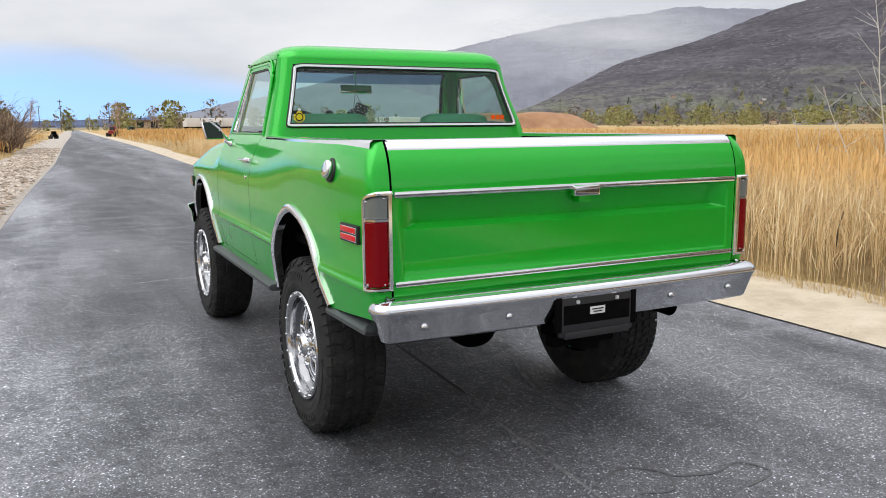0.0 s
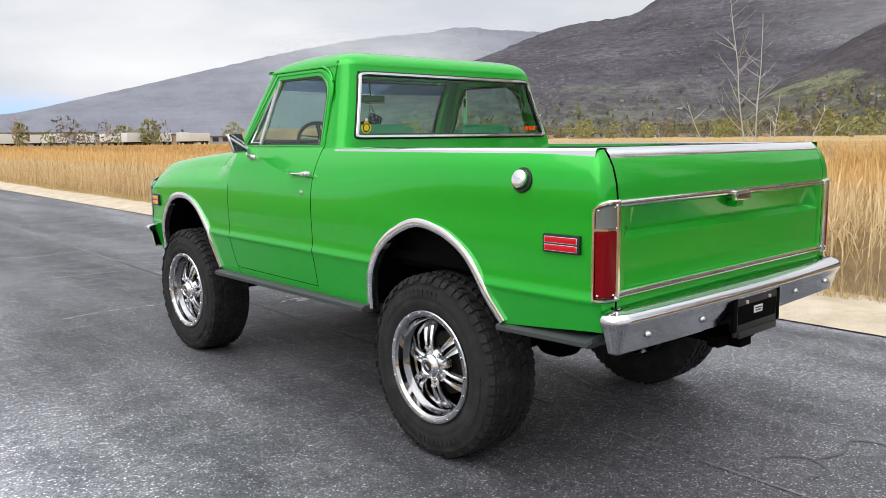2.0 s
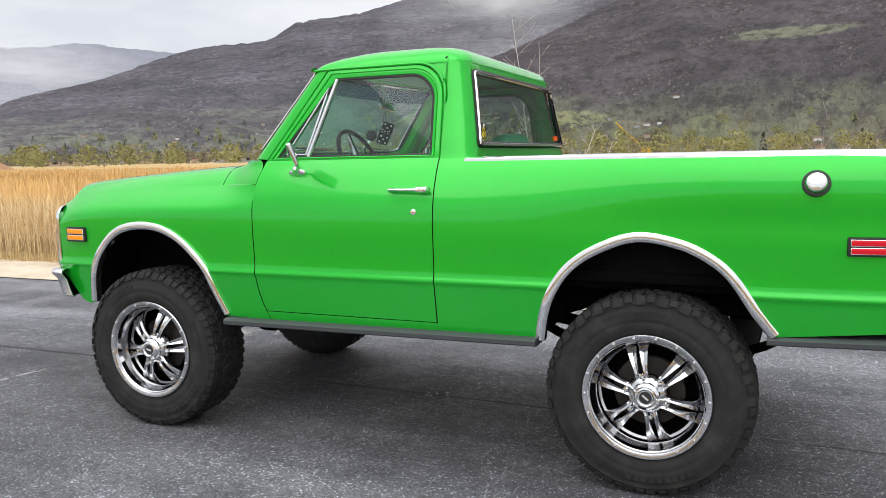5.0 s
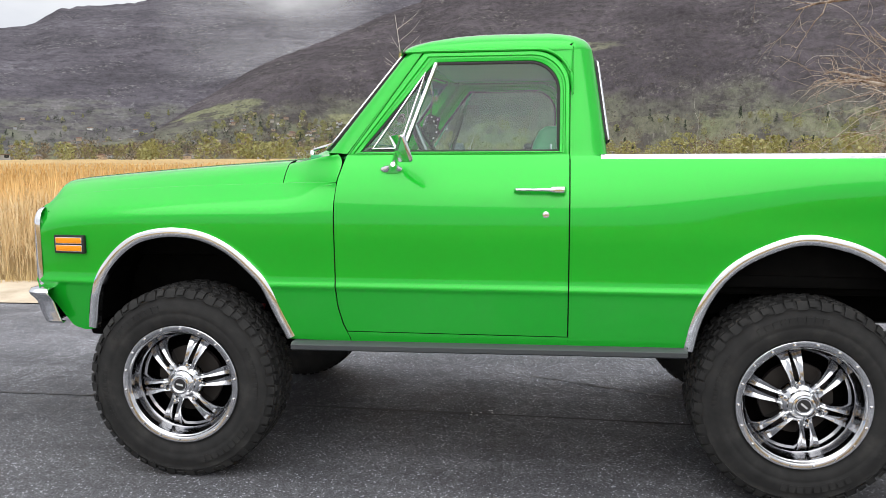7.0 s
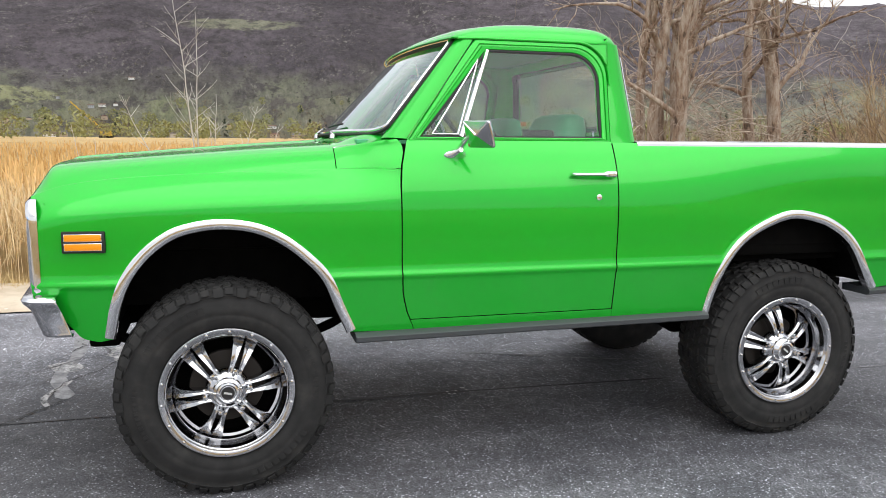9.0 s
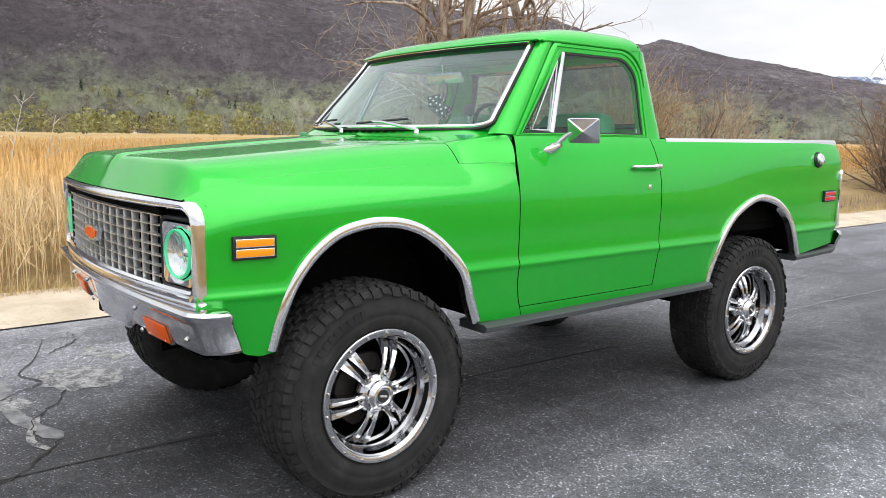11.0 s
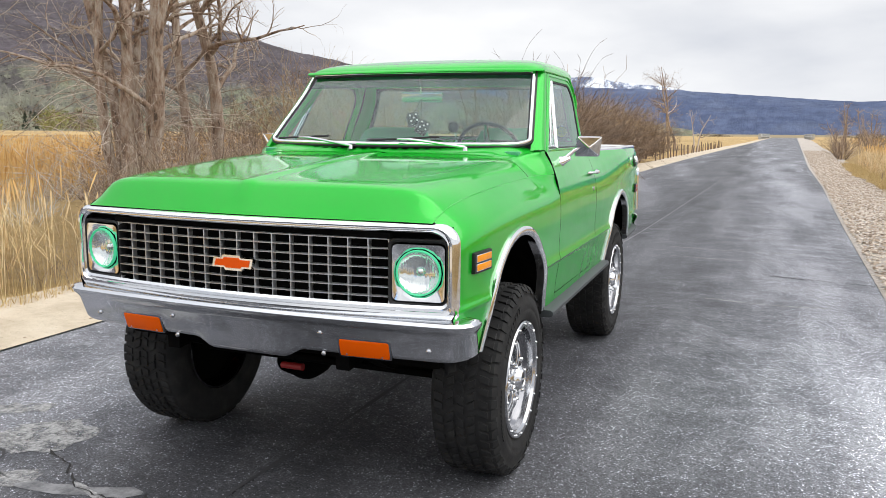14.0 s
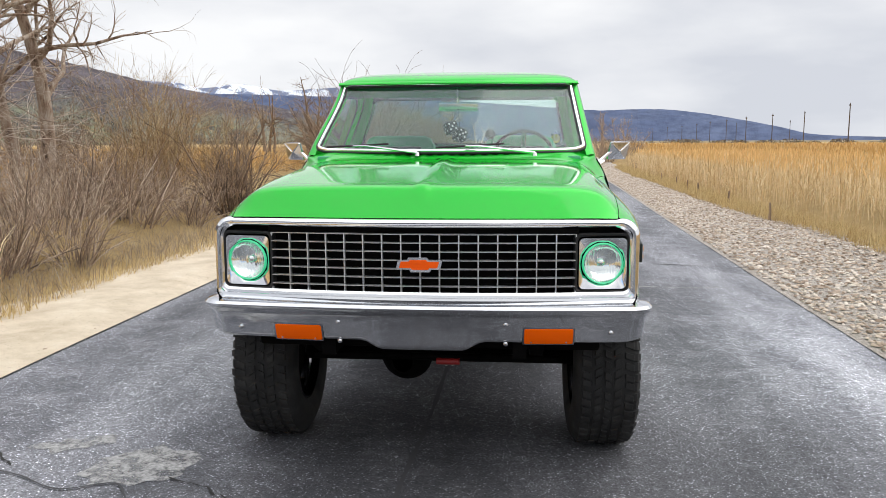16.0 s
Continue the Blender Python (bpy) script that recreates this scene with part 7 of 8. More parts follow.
# floor of the reed beds, hidden among the stalks
for name, side, edge, label in (("field_floor_east", 1, verge_r, "matted dry reed bed on the wet field"), ("field_floor_west", -1, verge_l, "matted dry reed bed on the open field")):
    rows = []
    for y_ in span(-400, -60, 20) + span(-55, 80, 1.5) + span(85, 400, 20):
        row = []
        for d in (0.0, 0.3, 0.6, 1.0, 1.5, 2.2, 3.2, 5, 8, 12, 18, 28, 42, 60, 90, 140, 220, 330, 420):
            x_ = edge(y_) + side * d
            hgt = -0.03 + 0.40 * ease((d - 0.3) / 2.0) - 0.14 * ease((d - 8) / 25)
            if side > 0 and y_ > 45 or side < 0 and y_ > 4:
                hgt *= 0.75
            row.append((x_, y_, hgt + 0.10 * noise.noise((x_ * 0.8, y_ * 0.8, 4)) * ease(d)))
        rows.append(row)
    bm = bmesh.new()
    add_rings(bm, rows, False)
    tagged(part(name, oriented(bm, Vector((0, 0, 1))), FIELD, flip=False), label, "field", kind="structure")


# crushed stone on the gravel shoulder
def stones(name, x, y, size, label):
    n = len(x)
    octa = np.array([(1, 0, 0), (0, 1, 0), (-1, 0, 0), (0, -1, 0), (0.5, 0.5, 0.6), (-0.5, 0.5, 0.6), (-0.5, -0.5, 0.6), (0.5, -0.5, 0.6)])
    quads = np.array([(0, 1, 5, 4), (1, 2, 6, 5), (2, 3, 7, 6), (3, 0, 4, 7), (4, 5, 6, 7)])
    s = size * rng.uniform(0.5, 1.5, (n, 1, 1))
    v_ = octa[None] * (1 + rng.uniform(-0.35, 0.35, (n, 8, 3))) * s * np.stack([rng.uniform(0.7, 1.4, n), rng.uniform(0.7, 1.3, n), rng.uniform(0.5, 1.1, n)], -1)[:, None]
    a = rng.uniform(0, math.tau, n)[:, None]
    vx, vy = v_[:, :, 0] * np.cos(a) - v_[:, :, 1] * np.sin(a), v_[:, :, 0] * np.sin(a) + v_[:, :, 1] * np.cos(a)
    v_[:, :, 0], v_[:, :, 1] = vx + x[:, None], vy + y[:, None]
    v_[:, :, 2] += -0.012
    q_ = (quads[None] + (np.arange(n) * 8)[:, None, None]).reshape(-1, 4)
    return mesh_from(name, v_.reshape(-1, 3), q_, STONES, label, "gravel")


y = rng.uniform(-30, 9, 22000)
left, right = edge_l(y), np.vectorize(road_l)(y)
share = rng.beta(0.95, 1.05, 22000)
stones("gravel", right + 0.06 + (left - 0.1 - right) * share, y, 0.021, "crushed pale stones on the gravel shoulder")
y = rng.uniform(-80, -29, 11000)
left, right = edge_l(y), np.vectorize(road_l)(y)
stones("gravel", right + (left - right) * rng.uniform(0.0, 1.0, 11000), y, 0.034, "crushed pale stones on the gravel shoulder")
y = rng.uniform(-15, 30, 3600)
stones("gravel", np.vectorize(road_r)(y) + rng.uniform(0.02, 0.95, 3600), y, 0.011, "small pebbles scattered on the sandy shoulder")
y = rng.uniform(9, 60, 5000)
stones("gravel", np.vectorize(road_l)(y) - rng.uniform(0.0, 2.0, 5000), y, 0.045, "pale stones beside the road")


# ---- trees and shrubs ----
def limb(rnd, p, d, length, r0, r1, segs, wander, droop):
    """A wandering tapered limb as points, directions and radii."""
    pts, dirs, radii = [Vector(p)], [Vector(d).normalized()], [r0]
    for k in range(segs):
        d = dirs[-1] + Vector((rnd.gauss(0, wander), rnd.gauss(0, wander), rnd.gauss(0, wander) - droop * (k + 1) / segs))
        d.normalize()
        pts.append(pts[-1] + d * length / segs)
        dirs.append(d)
        radii.append(lerp(r0, r1, (k + 1) / segs))
    return pts, dirs, radii


def side_way(rnd, d, angle):
    """A direction that leaves d at an angle."""
    o = Vector((rnd.gauss(0, 1), rnd.gauss(0, 1), rnd.gauss(0, 1)))
    o = (o - d * o.dot(d)).normalized()
    return (d * math.cos(angle) + o * math.sin(angle)).normalized()


class Skin:
    """Collects tubes into one mesh."""

    def __init__(self):
        self.v, self.q = [], []

    def add(self, pts, radii, n):
        base = len(self.v)
        for i, p in enumerate(pts):
            t = (pts[min(i + 1, len(pts) - 1)] - pts[max(i - 1, 0)])
            a = t.cross(Vector((0.31, 0.17, 0.93))).normalized()
            b = t.cross(a).normalized()
            for k in range(n):
                c = k * math.tau / n
                self.v.append(p + (a * math.cos(c) + b * math.sin(c)) * radii[i])
        for i in range(len(pts) - 1):
            for k in range(n):
                j = (k + 1) % n
                self.q.append((base + i * n + k, base + i * n + j, base + (i + 1) * n + j, base + (i + 1) * n + k))

    def make(self, name, mat, parent, smooth=True):
        me = bpy.data.meshes.new(name)
        me.from_pydata([tuple(p) for p in self.v], [], self.q)
        me.materials.append(mat)
        if smooth:
            me.shade_smooth()
        ob = new(name, me)
        ob.parent = parent
        return ob


def bare_tree(name, label, seed, trunks, height, radius, spread, limbs, branches, twigs, bark, twig_mat, hang=0.12, first=0.15, at=(0, 0, 0), leanto=(0, 0), shoots=0):
    rnd = random.Random(seed)
    root = thing(name, label, "tree", at=at)
    bough, fine = Skin(), Skin()
    for t in range(trunks):
        a = t * math.tau / trunks + rnd.uniform(-0.4, 0.4)
        off = Vector((math.cos(a), math.sin(a), 0)) * (radius * 1.6 if trunks > 1 else 0)
        lean = rnd.uniform(0.3, 1.0) * spread
        h = height * rnd.uniform(0.75, 1.05)
        d = Vector((math.cos(a) * lean + leanto[0], math.sin(a) * lean + leanto[1], 1))
        pts, dirs, radii = limb(rnd, off - Vector((0, 0, 0.1)), d, h, radius * rnd.uniform(0.8, 1.15), radius * 0.16, 14, 0.07, -0.02)
        radii[0] *= 1.35
        trunk = Skin()
        trunk.add(pts, radii, 10)
        trunk.make("trunk", bark, root)
        for _ in range(limbs):
            s = rnd.uniform(first, 0.98)
            i = min(int(s * 14), 13)
            p = lerp(pts[i], pts[i + 1], s * 14 - i)
            ln_ = height * rnd.uniform(0.16, 0.36) * (1.15 - 0.6 * s)
            r = min(radii[i] * 0.55, radius * 0.45)
            bp, bd, br = limb(rnd, p, side_way(rnd, dirs[i], rnd.uniform(0.6, 1.25)), ln_, r, r * 0.18, 9, 0.16, hang * 0.4)
            bough.add(bp, br, 6)
            for _ in range(branches):
                s2 = rnd.uniform(0.2, 1.0)
                j = min(int(s2 * 9), 8)
                q = lerp(bp[j], bp[j + 1], s2 * 9 - j)
                l3 = ln_ * rnd.uniform(0.25, 0.5)
                r3 = max(br[j] * 0.5, 0.005)
                cp, cd, cr = limb(rnd, q, side_way(rnd, bd[j], rnd.uniform(0.5, 1.1)), l3, r3, r3 * 0.25, 6, 0.22, hang)
                bough.add(cp, cr, 4)
                for _ in range(twigs):
                    k = rnd.randint(1, 6)
                    l4 = l3 * rnd.uniform(0.25, 0.6)
                    r4 = max(cr[k] * 0.6, 0.0028)
                    ep, ed, er = limb(rnd, cp[k], side_way(rnd, cd[k], rnd.uniform(0.4, 1.0)), l4, r4, r4 * 0.4, 4, 0.25, hang * 1.6)
                    fine.add(ep, er, 3)
    whips = Skin()
    for _ in range(shoots):
        a, low_ = rnd.uniform(0, math.tau), rnd.random() < 0.55
        z = 0.0 if low_ else rnd.uniform(0.6, 2.8)
        out = rnd.uniform(0.10, 0.75) if low_ else rnd.uniform(0.2, 0.55)
        p = Vector((math.cos(a) * out, math.sin(a) * out, z - 0.05))
        d = Vector((math.cos(a), math.sin(a), 0)) * rnd.uniform(0.1, 1.3) + Vector((rnd.uniform(-0.5, 0.5), rnd.uniform(-0.5, 0.5), rnd.uniform(0.5, 1.2) if low_ else rnd.uniform(-0.5, 0.9)))
        ln_ = rnd.uniform(0.7, 2.3)
        r = rnd.uniform(0.003, 0.011)
        bp, bd, br = limb(rnd, p, d, ln_, r, r * 0.3, 9, 0.17, rnd.uniform(-0.02, 0.16))
        whips.add(bp, br, 4)
        for _ in range(4):
            j = rnd.randint(2, 8)
            cp, cd, cr = limb(rnd, bp[j], side_way(rnd, bd[j], rnd.uniform(0.4, 1.1)), ln_ * rnd.uniform(0.12, 0.4), max(br[j] * 0.6, 0.0022), 0.0015, 5, 0.22, 0.10)
            whips.add(cp, cr, 3)
    if shoots:
        tagged(whips.make("shoot_tangle", PALE_SHOOT, root, False), kind="stuff")
    tagged(bough.make("branch_crown", bark, root), kind="stuff")
    tagged(fine.make("twig_mass", twig_mat, root, False), kind="stuff")
    return root


def shrub(name, label, seed, stems, height, spread, mat, side_twigs=9, thick=0.011, at=(0, 0, 0), lean=(0, 0), twig=0.0022):
    rnd = random.Random(seed)
    root = thing(name, label, "shrub", at=at)
    main, fine = Skin(), Skin()
    for _ in range(stems):
        a, tilt = rnd.uniform(0, math.tau), abs(rnd.gauss(0, spread))
        d = Vector((math.cos(a) * tilt + lean[0], math.sin(a) * tilt + lean[1], 1))
        off = Vector((math.cos(a), math.sin(a), 0)) * rnd.uniform(0.02, 0.28) * min(1.5, height * 0.6)
        h = height * rnd.uniform(0.45, 1.05)
        r = thick * rnd.uniform(0.5, 1.6)
        pts, dirs, radii = limb(rnd, off - Vector((0, 0, 0.06)), d, h, r, r * 0.22, 9, 0.10, 0.02)
        main.add(pts, radii, 4)
        for _ in range(side_twigs):
            s = rnd.uniform(0.18, 1.0)
            i = min(int(s * 9), 8)
            l2 = h * rnd.uniform(0.12, 0.42)
            r2 = max(radii[i] * 0.45, twig)
            p2, d2, rr = limb(rnd, lerp(pts[i], pts[i + 1], s * 9 - i), side_way(rnd, dirs[i], rnd.uniform(0.3, 0.85)), l2, r2, r2 * 0.4, 5, 0.14, -0.02)
            fine.add(p2, rr, 3)
            for _ in range(1):
                k = rnd.randint(1, 5)
                p3, d3, r3 = limb(rnd, p2[k], side_way(rnd, d2[k], rnd.uniform(0.3, 0.8)), l2 * rnd.uniform(0.3, 0.6), max(r2 * 0.6, twig * 0.8), twig * 0.5, 3, 0.15, 0.0)
                fine.add(p3, r3, 3)
    tagged(main.make("stem_clump", mat, root), kind="stuff")
    tagged(fine.make("twig_mass", mat, root, False), kind="stuff")
    return root


bare_tree("cottonwood_tree", "old bare multi-trunk cottonwood with pale rough bark beside the road", 11, 7, 9.0, 0.125, 0.22, 9, 7, 5, BARK, TWIG, 0.10, 0.24, at=(8.2, -6.1, 0), shoots=420)
bare_tree("cottonwood_tree", "bare leaning cottonwood trunk behind the brush", 29, 2, 8.5, 0.13, 0.14, 12, 7, 5, BARK, TWIG, 0.14, 0.2, at=(8.4, -8.3, 0), shoots=160)


def slender(seed, at, stems):
    """A clump of thin young stems: each (offset, lean, height, twigs)."""
    rnd = random.Random(seed)
    root = thing("sapling", "slender pale bare sapling with several stems in the reeds", "tree", at=at)
    fine = Skin()
    for off, lean, height, twigs in stems:
        pts, dirs, radii = limb(rnd, (off[0], off[1], -0.1), (lean[0], lean[1], 1), height, 0.006 + 0.0028 * height, 0.003, 18, 0.030, -0.01)
        stem = Skin()
        stem.add(pts, radii, 6)
        stem.make("trunk", PALE_TWIG, root)
        for k in range(twigs):
            s = rnd.uniform(0.25, 0.97)
            i = min(int(s * 18), 17)
            ln_ = height * rnd.uniform(0.07, 0.16) * (1.3 - 0.8 * s)
            d = dirs[i] * 0.7 + Vector((rnd.uniform(-1, 1), rnd.uniform(-1, 1), 0)).normalized() * rnd.uniform(0.6, 1.1)
            bp, bd, br = limb(rnd, lerp(pts[i], pts[i + 1], s * 18 - i), d, ln_ * 1.3, 0.0042, 0.0018, 6, 0.07, -0.05)
            fine.add(bp, br, 4)
            for _ in range(1):
                j = rnd.randint(1, 5)
                cp, cd, cr = limb(rnd, bp[j], side_way(rnd, bd[j], rnd.uniform(0.4, 0.8)), ln_ * rnd.uniform(0.3, 0.6), 0.0026, 0.0014, 4, 0.08, 0.0)
                fine.add(cp, cr, 3)
    tagged(fine.make("twig_mass", PALE_TWIG, root, False), kind="stuff")
    return root


sapling = slender(5, (8.06, 1.75, 0), (((0, 0), (0.01, 0.03), 3.7, 26), ((0.05, -0.03), (0.0, -0.06), 3.35, 18), ((0, 0.08), (0.0, 0.32), 2.3, 12), ((0.1, -0.12), (0.05, -0.20), 2.2, 12), ((0.1, -0.5), (0.1, -0.10), 2.1, 10), ((0.0, -0.5), (0.0, -0.55), 1.9, 10), ((0, -0.4), (0.1, 0.12), 1.8, 9)))
slender(6, (8.3, 3.1, 0), (((0, 0), (0, 0.25), 1.75, 8), ((0, 0.05), (0.1, 0.05), 1.5, 7)))
small_tree = bare_tree("bare_tree", "lone bare upright tree beside the far road", 31, 2, 8.0, 0.13, 0.10, 15, 7, 5, WILLOW, WILLOW, -0.10, 0.42, at=(4.25, -60, 0))
for sd, at_ in ((41, (14.7, -42.3, 0)), (43, (12.1, -43.4, 0))):
    bare_tree("bare_tree", "bare spreading tree standing in the golden field", sd, 3, 5.9, 0.13, 0.42, 10, 6, 4, DARK_WILLOW, DARK_WILLOW, 0.03, 0.30, at=at_, leanto=(0.10, -0.05))
half_dead = bare_tree("bare_tree", "small pale bare tree on the sandy verge", 37, 2, 4.0, 0.07, 0.12, 9, 5, 4, PALE_SHOOT, PALE_SHOOT, -0.05, 0.30, at=(2.95, -67, 0))

willows = [shrub("willow_shrub", "dense bare reddish-brown willow shrub on the verge", 101, 46, 1.7, 0.46, WILLOW, 9, 0.011, (5.9, -4.8, 0)),
           shrub("willow_shrub", "dense bare reddish-brown willow shrub on the verge", 102, 46, 1.4, 0.48, WILLOW, 9, 0.010, (5.3, -2.9, 0), (-0.1, 0.1)),
           shrub("willow_shrub", "dense bare reddish-brown willow shrub on the verge", 103, 46, 1.9, 0.40, WILLOW, 9, 0.014, (6.3, -7.4, 0), (-0.15, 0))]
far_willow = shrub("willow_shrub", "bare reddish-brown willow shrub along the verge", 104, 44, 2.2, 0.60, DARK_WILLOW, 9, 0.024, (5.0, -21.5, 0), (0, 0), 0.0075)
verge_willow = shrub("willow_shrub", "tall tangled bare brown willow with thick leaning limbs", 105, 58, 2.55, 0.62, DARK_WILLOW, 10, 0.026, (4.75, -17.6, 0), (-0.12, 0.05), 0.0065)
for w in willows + [far_willow, verge_willow]:
    w["group"] = "willows along the verge"
rnd = random.Random(8)
for k, (x_, y_, s_) in enumerate(((5.9, -3.6, 0.6), (4.95, -1.9, 0.6), (5.2, -2.6, 0.7), (4.9, -3.6, 0.7), (5.1, -4.9, 0.75), (6.6, -5.6, 0.95), (5.5, -8.6, 0.8), (7.6, -8.2, 1.0), (5.6, -6.6, 0.85), (5.0, -9.4, 0.8), (7.9, -5.4, 0.7), (6.2, -6.2, 0.9), (5.2, -7.6, 0.7), (7.0, -7.0, 1.0), (4.8, -10.6, 0.95), (6.2, -11.6, 1.1), (5.0, -13.6, 1.0), (7.6, -13.2, 1.2), (4.6, -16.2, 1.05), (6.4, -17.8, 1.2), (4.4, -19.8, 1.1), (6.1, -22.5, 1.25), (4.6, -25, 1.1), (6.6, -27.5, 1.2), (4.5, -30.5, 1.1), (6.0, -34, 1.2), (4.2, -38, 1.0), (7.6, -6.6, 0.8), (8.4, -5.2, 0.75), (9.6, -6.8, 0.8), (10.6, -9.4, 0.9), (9.2, -11.5, 1.0), (11.5, -13.5, 1.0), (5.6, -15.0, 0.9), (5.4, -18.6, 1.0), (7.2, -20.6, 1.1), (5.2, -23.8, 1.0), (5.4, -28.6, 1.1), (5.9, -9.9, 0.85), (4.9, -18.9, 1.1), (4.6, -22.6, 1.1), (5.3, -26.2, 1.2), (6.9, -31, 1.2), (7.8, -35, 1.2), (5.0, -33.0, 1.1), (6.2, -38.5, 1.2), (8.0, -41, 1.2), (4.4, -43, 1.0), (9.2, -40, 1.2))):
    if y_ > -9 and x_ < 6 and k % 3 == 1:
        continue
    if y_ < -9.5 and 0.225 < (x_ + 0.39) / (5.3 - y_) < 0.45:
        continue
    c = copy_thing(willows[k % 3] if y_ > -9 else verge_willow if y_ > -32 else far_willow, pose(x_, y_, 0, 0, 0, rnd.uniform(0, 360)))
    s_ *= 1.25 if -9 < y_ < -3.4 and x_ < 7.2 else 1.0
    if y_ > -9:
        s_ *= 0.82
    if y_ < -14:
        s_ *= 1.12
    c.scale = (s_ * rnd.uniform(0.85, 1.1), s_ * rnd.uniform(0.85, 1.1), s_ * rnd.uniform(0.85, 1.1))
for k, (x_, y_, s_) in enumerate(((-7.2, -52, 1.2), (-9.0, -57, 1.4), (-8.0, -63, 1.1), (-11, -68, 1.2), (-7.0, -38, 0.5), (-4.9, 50, 1.3), (-5.9, 47, 1.3), (-6.9, 50, 1.4), (-5.2, 55, 1.4), (-8.2, 48, 1.3), (-7.4, 44, 1.2), (-9.6, 52, 1.4), (-8.6, 57, 1.4), (-11, 49, 1.4), (-4.6, 60, 1.3), (-6.4, 62, 1.4))):
    c = copy_thing(far_willow if y_ > 0 else willows[k % 3], pose(x_, y_, 0, 0, 0, rnd.uniform(0, 360)))
    c.scale = (s_ * 1.3, s_ * 1.3, s_)
haze = shrub("willow_shrub", "tall fine-twigged orange-brown willow in bud", 106, 70, 2.75, 0.20, HAZE_WILLOW, 13, 0.010, (6.7, -9.7, 0), (-0.06, 0), 0.0036)
haze["group"] = "willows along the verge"
for x_, y_, s_ in ((7.4, -10.8, 1.0), (5.9, -11.4, 0.85), (5.4, -28, 1.05), (5.9, -33, 1.1), (5.7, -38, 1.15), (6.3, -43, 1.15), (5.6, -49, 1.1), (7.4, -46, 1.2), (6.8, -53, 1.1)):
    c = copy_thing(haze, pose(x_, y_, 0, 0, 0, rnd.uniform(0, 360)))
    c.scale = (s_ * (1.0 if y_ > -15 else 1.7), s_ * (1.0 if y_ > -15 else 1.7), s_)
for x_, y_, s_ in ((4.35, -27.5, 1.0), (4.3, -33.5, 1.05), (4.4, -39.5, 1.05), (4.5, -46, 1.05), (4.6, -52, 0.9)):
    copy_thing(verge_willow, pose(x_, y_, 0, 0, 0, rnd.uniform(-40, 40))).scale = (s_, s_, s_)
# the two trees and the brush on the western verge, with golden tufts at their feet
for x_, y_, s_, r_ in ((-10.6, -89, 1.0, 20), (-12.6, -86, 0.9, 140), (-9.6, -58, 0.62, 75)):
    t_ = bare_tree("bare_tree", "bushy reddish-brown bare tree on the gravel verge", 51 + r_, 4, 5.0, 0.085, 0.36, 12, 7, 5, WILLOW, HAZE_WILLOW, -0.02, 0.15, at=(x_, y_, 0))
    t_.scale = (s_, s_, s_)
pale = shrub("bare_shrub", "thin pale bare shrub in the reeds by the shoulder", 201, 14, 1.7, 0.45, PALE_TWIG, 6, 0.006, (7.0, -3.0, 0))
for x_, y_, s_ in ((6.4, -2.2, 0.6),):
    copy_thing(pale, pose(x_, y_, 0, 0, 0, rnd.uniform(0, 360))).scale = (s_, s_, s_)
stalk = thing("dead_stalk", "dark dead stalk standing at the edge of the reeds", "stalk", at=(5.0, 0.2, 0))
sk = Skin()
sk.add(*[q for q in limb(random.Random(3), (0, 0, 0), (0.05, 0, 1), 0.75, 0.012, 0.006, 7, 0.08, 0)][::2], 5)
sk.make("stem", GASKET, stalk)
stub = thing("dead_stub", "short dark broken stem standing at the gravel edge", "stub", "broken stems by the gravel", at=(-5.51, -13.9, 0))
part("stem", tube([(0, 0, -0.05), (0.012, 0.006, 0.16), (0.004, 0.016, 0.34)], [0.030, 0.026, 0.018], 7), DARK_WILLOW, stub)
for x_, y_ in ((-5.62, -17.6), (-5.79, -21.3), (-5.76, -24.0), (-5.66, -19.2), (-5.3, -10.2)):
    copy_thing(stub, pose(x_, y_, 0, rnd.uniform(-9, 9), rnd.uniform(-9, 9), rnd.uniform(0, 360)))

# short posts along the far sand shoulder and the parapets of the bridge beyond
post = thing("fence_post", "short dark weathered post beside the sandy shoulder", "post", "posts along the shoulder")
part("shaft", tube([(0, 0, -0.1), (0.01, 0, 0.35), (0, 0.01, 0.68)], [0.050, 0.045, 0.038], 7), DARK_WILLOW, post)
for k in range(30):
    y_ = -41 - 1.75 * k + rnd.uniform(-0.3, 0.3)
    m = pose(road_r(y_) + 1.05 + rnd.uniform(-0.05, 0.12), y_, 0, rnd.uniform(-5, 5), rnd.uniform(-5, 5), 0)
    if k:
        copy_thing(post, m).scale = (1, 1, rnd.uniform(0.7, 1.25))
    else:
        post.matrix_basis = m
CONCRETE = material("pale_concrete", (0.46, 0.45, 0.42), 0.9)
for x0, x1 in ((-2.9, -6.4), (-17.4, -19.6)):
    rail = thing("bridge_parapet", "pale concrete parapet of the far bridge", "parapet")
    part("wall", tube([(x0, -250, 0.85), (x1, -330, 0.85)], 0.45, 4), CONCRETE, rail)
    part("coping", tube([(x0, -249.5, 1.42), (x1, -330, 1.42)], 0.22, 6), CONCRETE, rail)
    for k in range(9):
        part("pier", box((lerp(x0, x1, k / 8) - 0.4, lerp(-250, -330, k / 8) - 0.5, -0.1), (lerp(x0, x1, k / 8) + 0.4, lerp(-250, -330, k / 8) + 0.5, 1.75)), CONCRETE, rail)

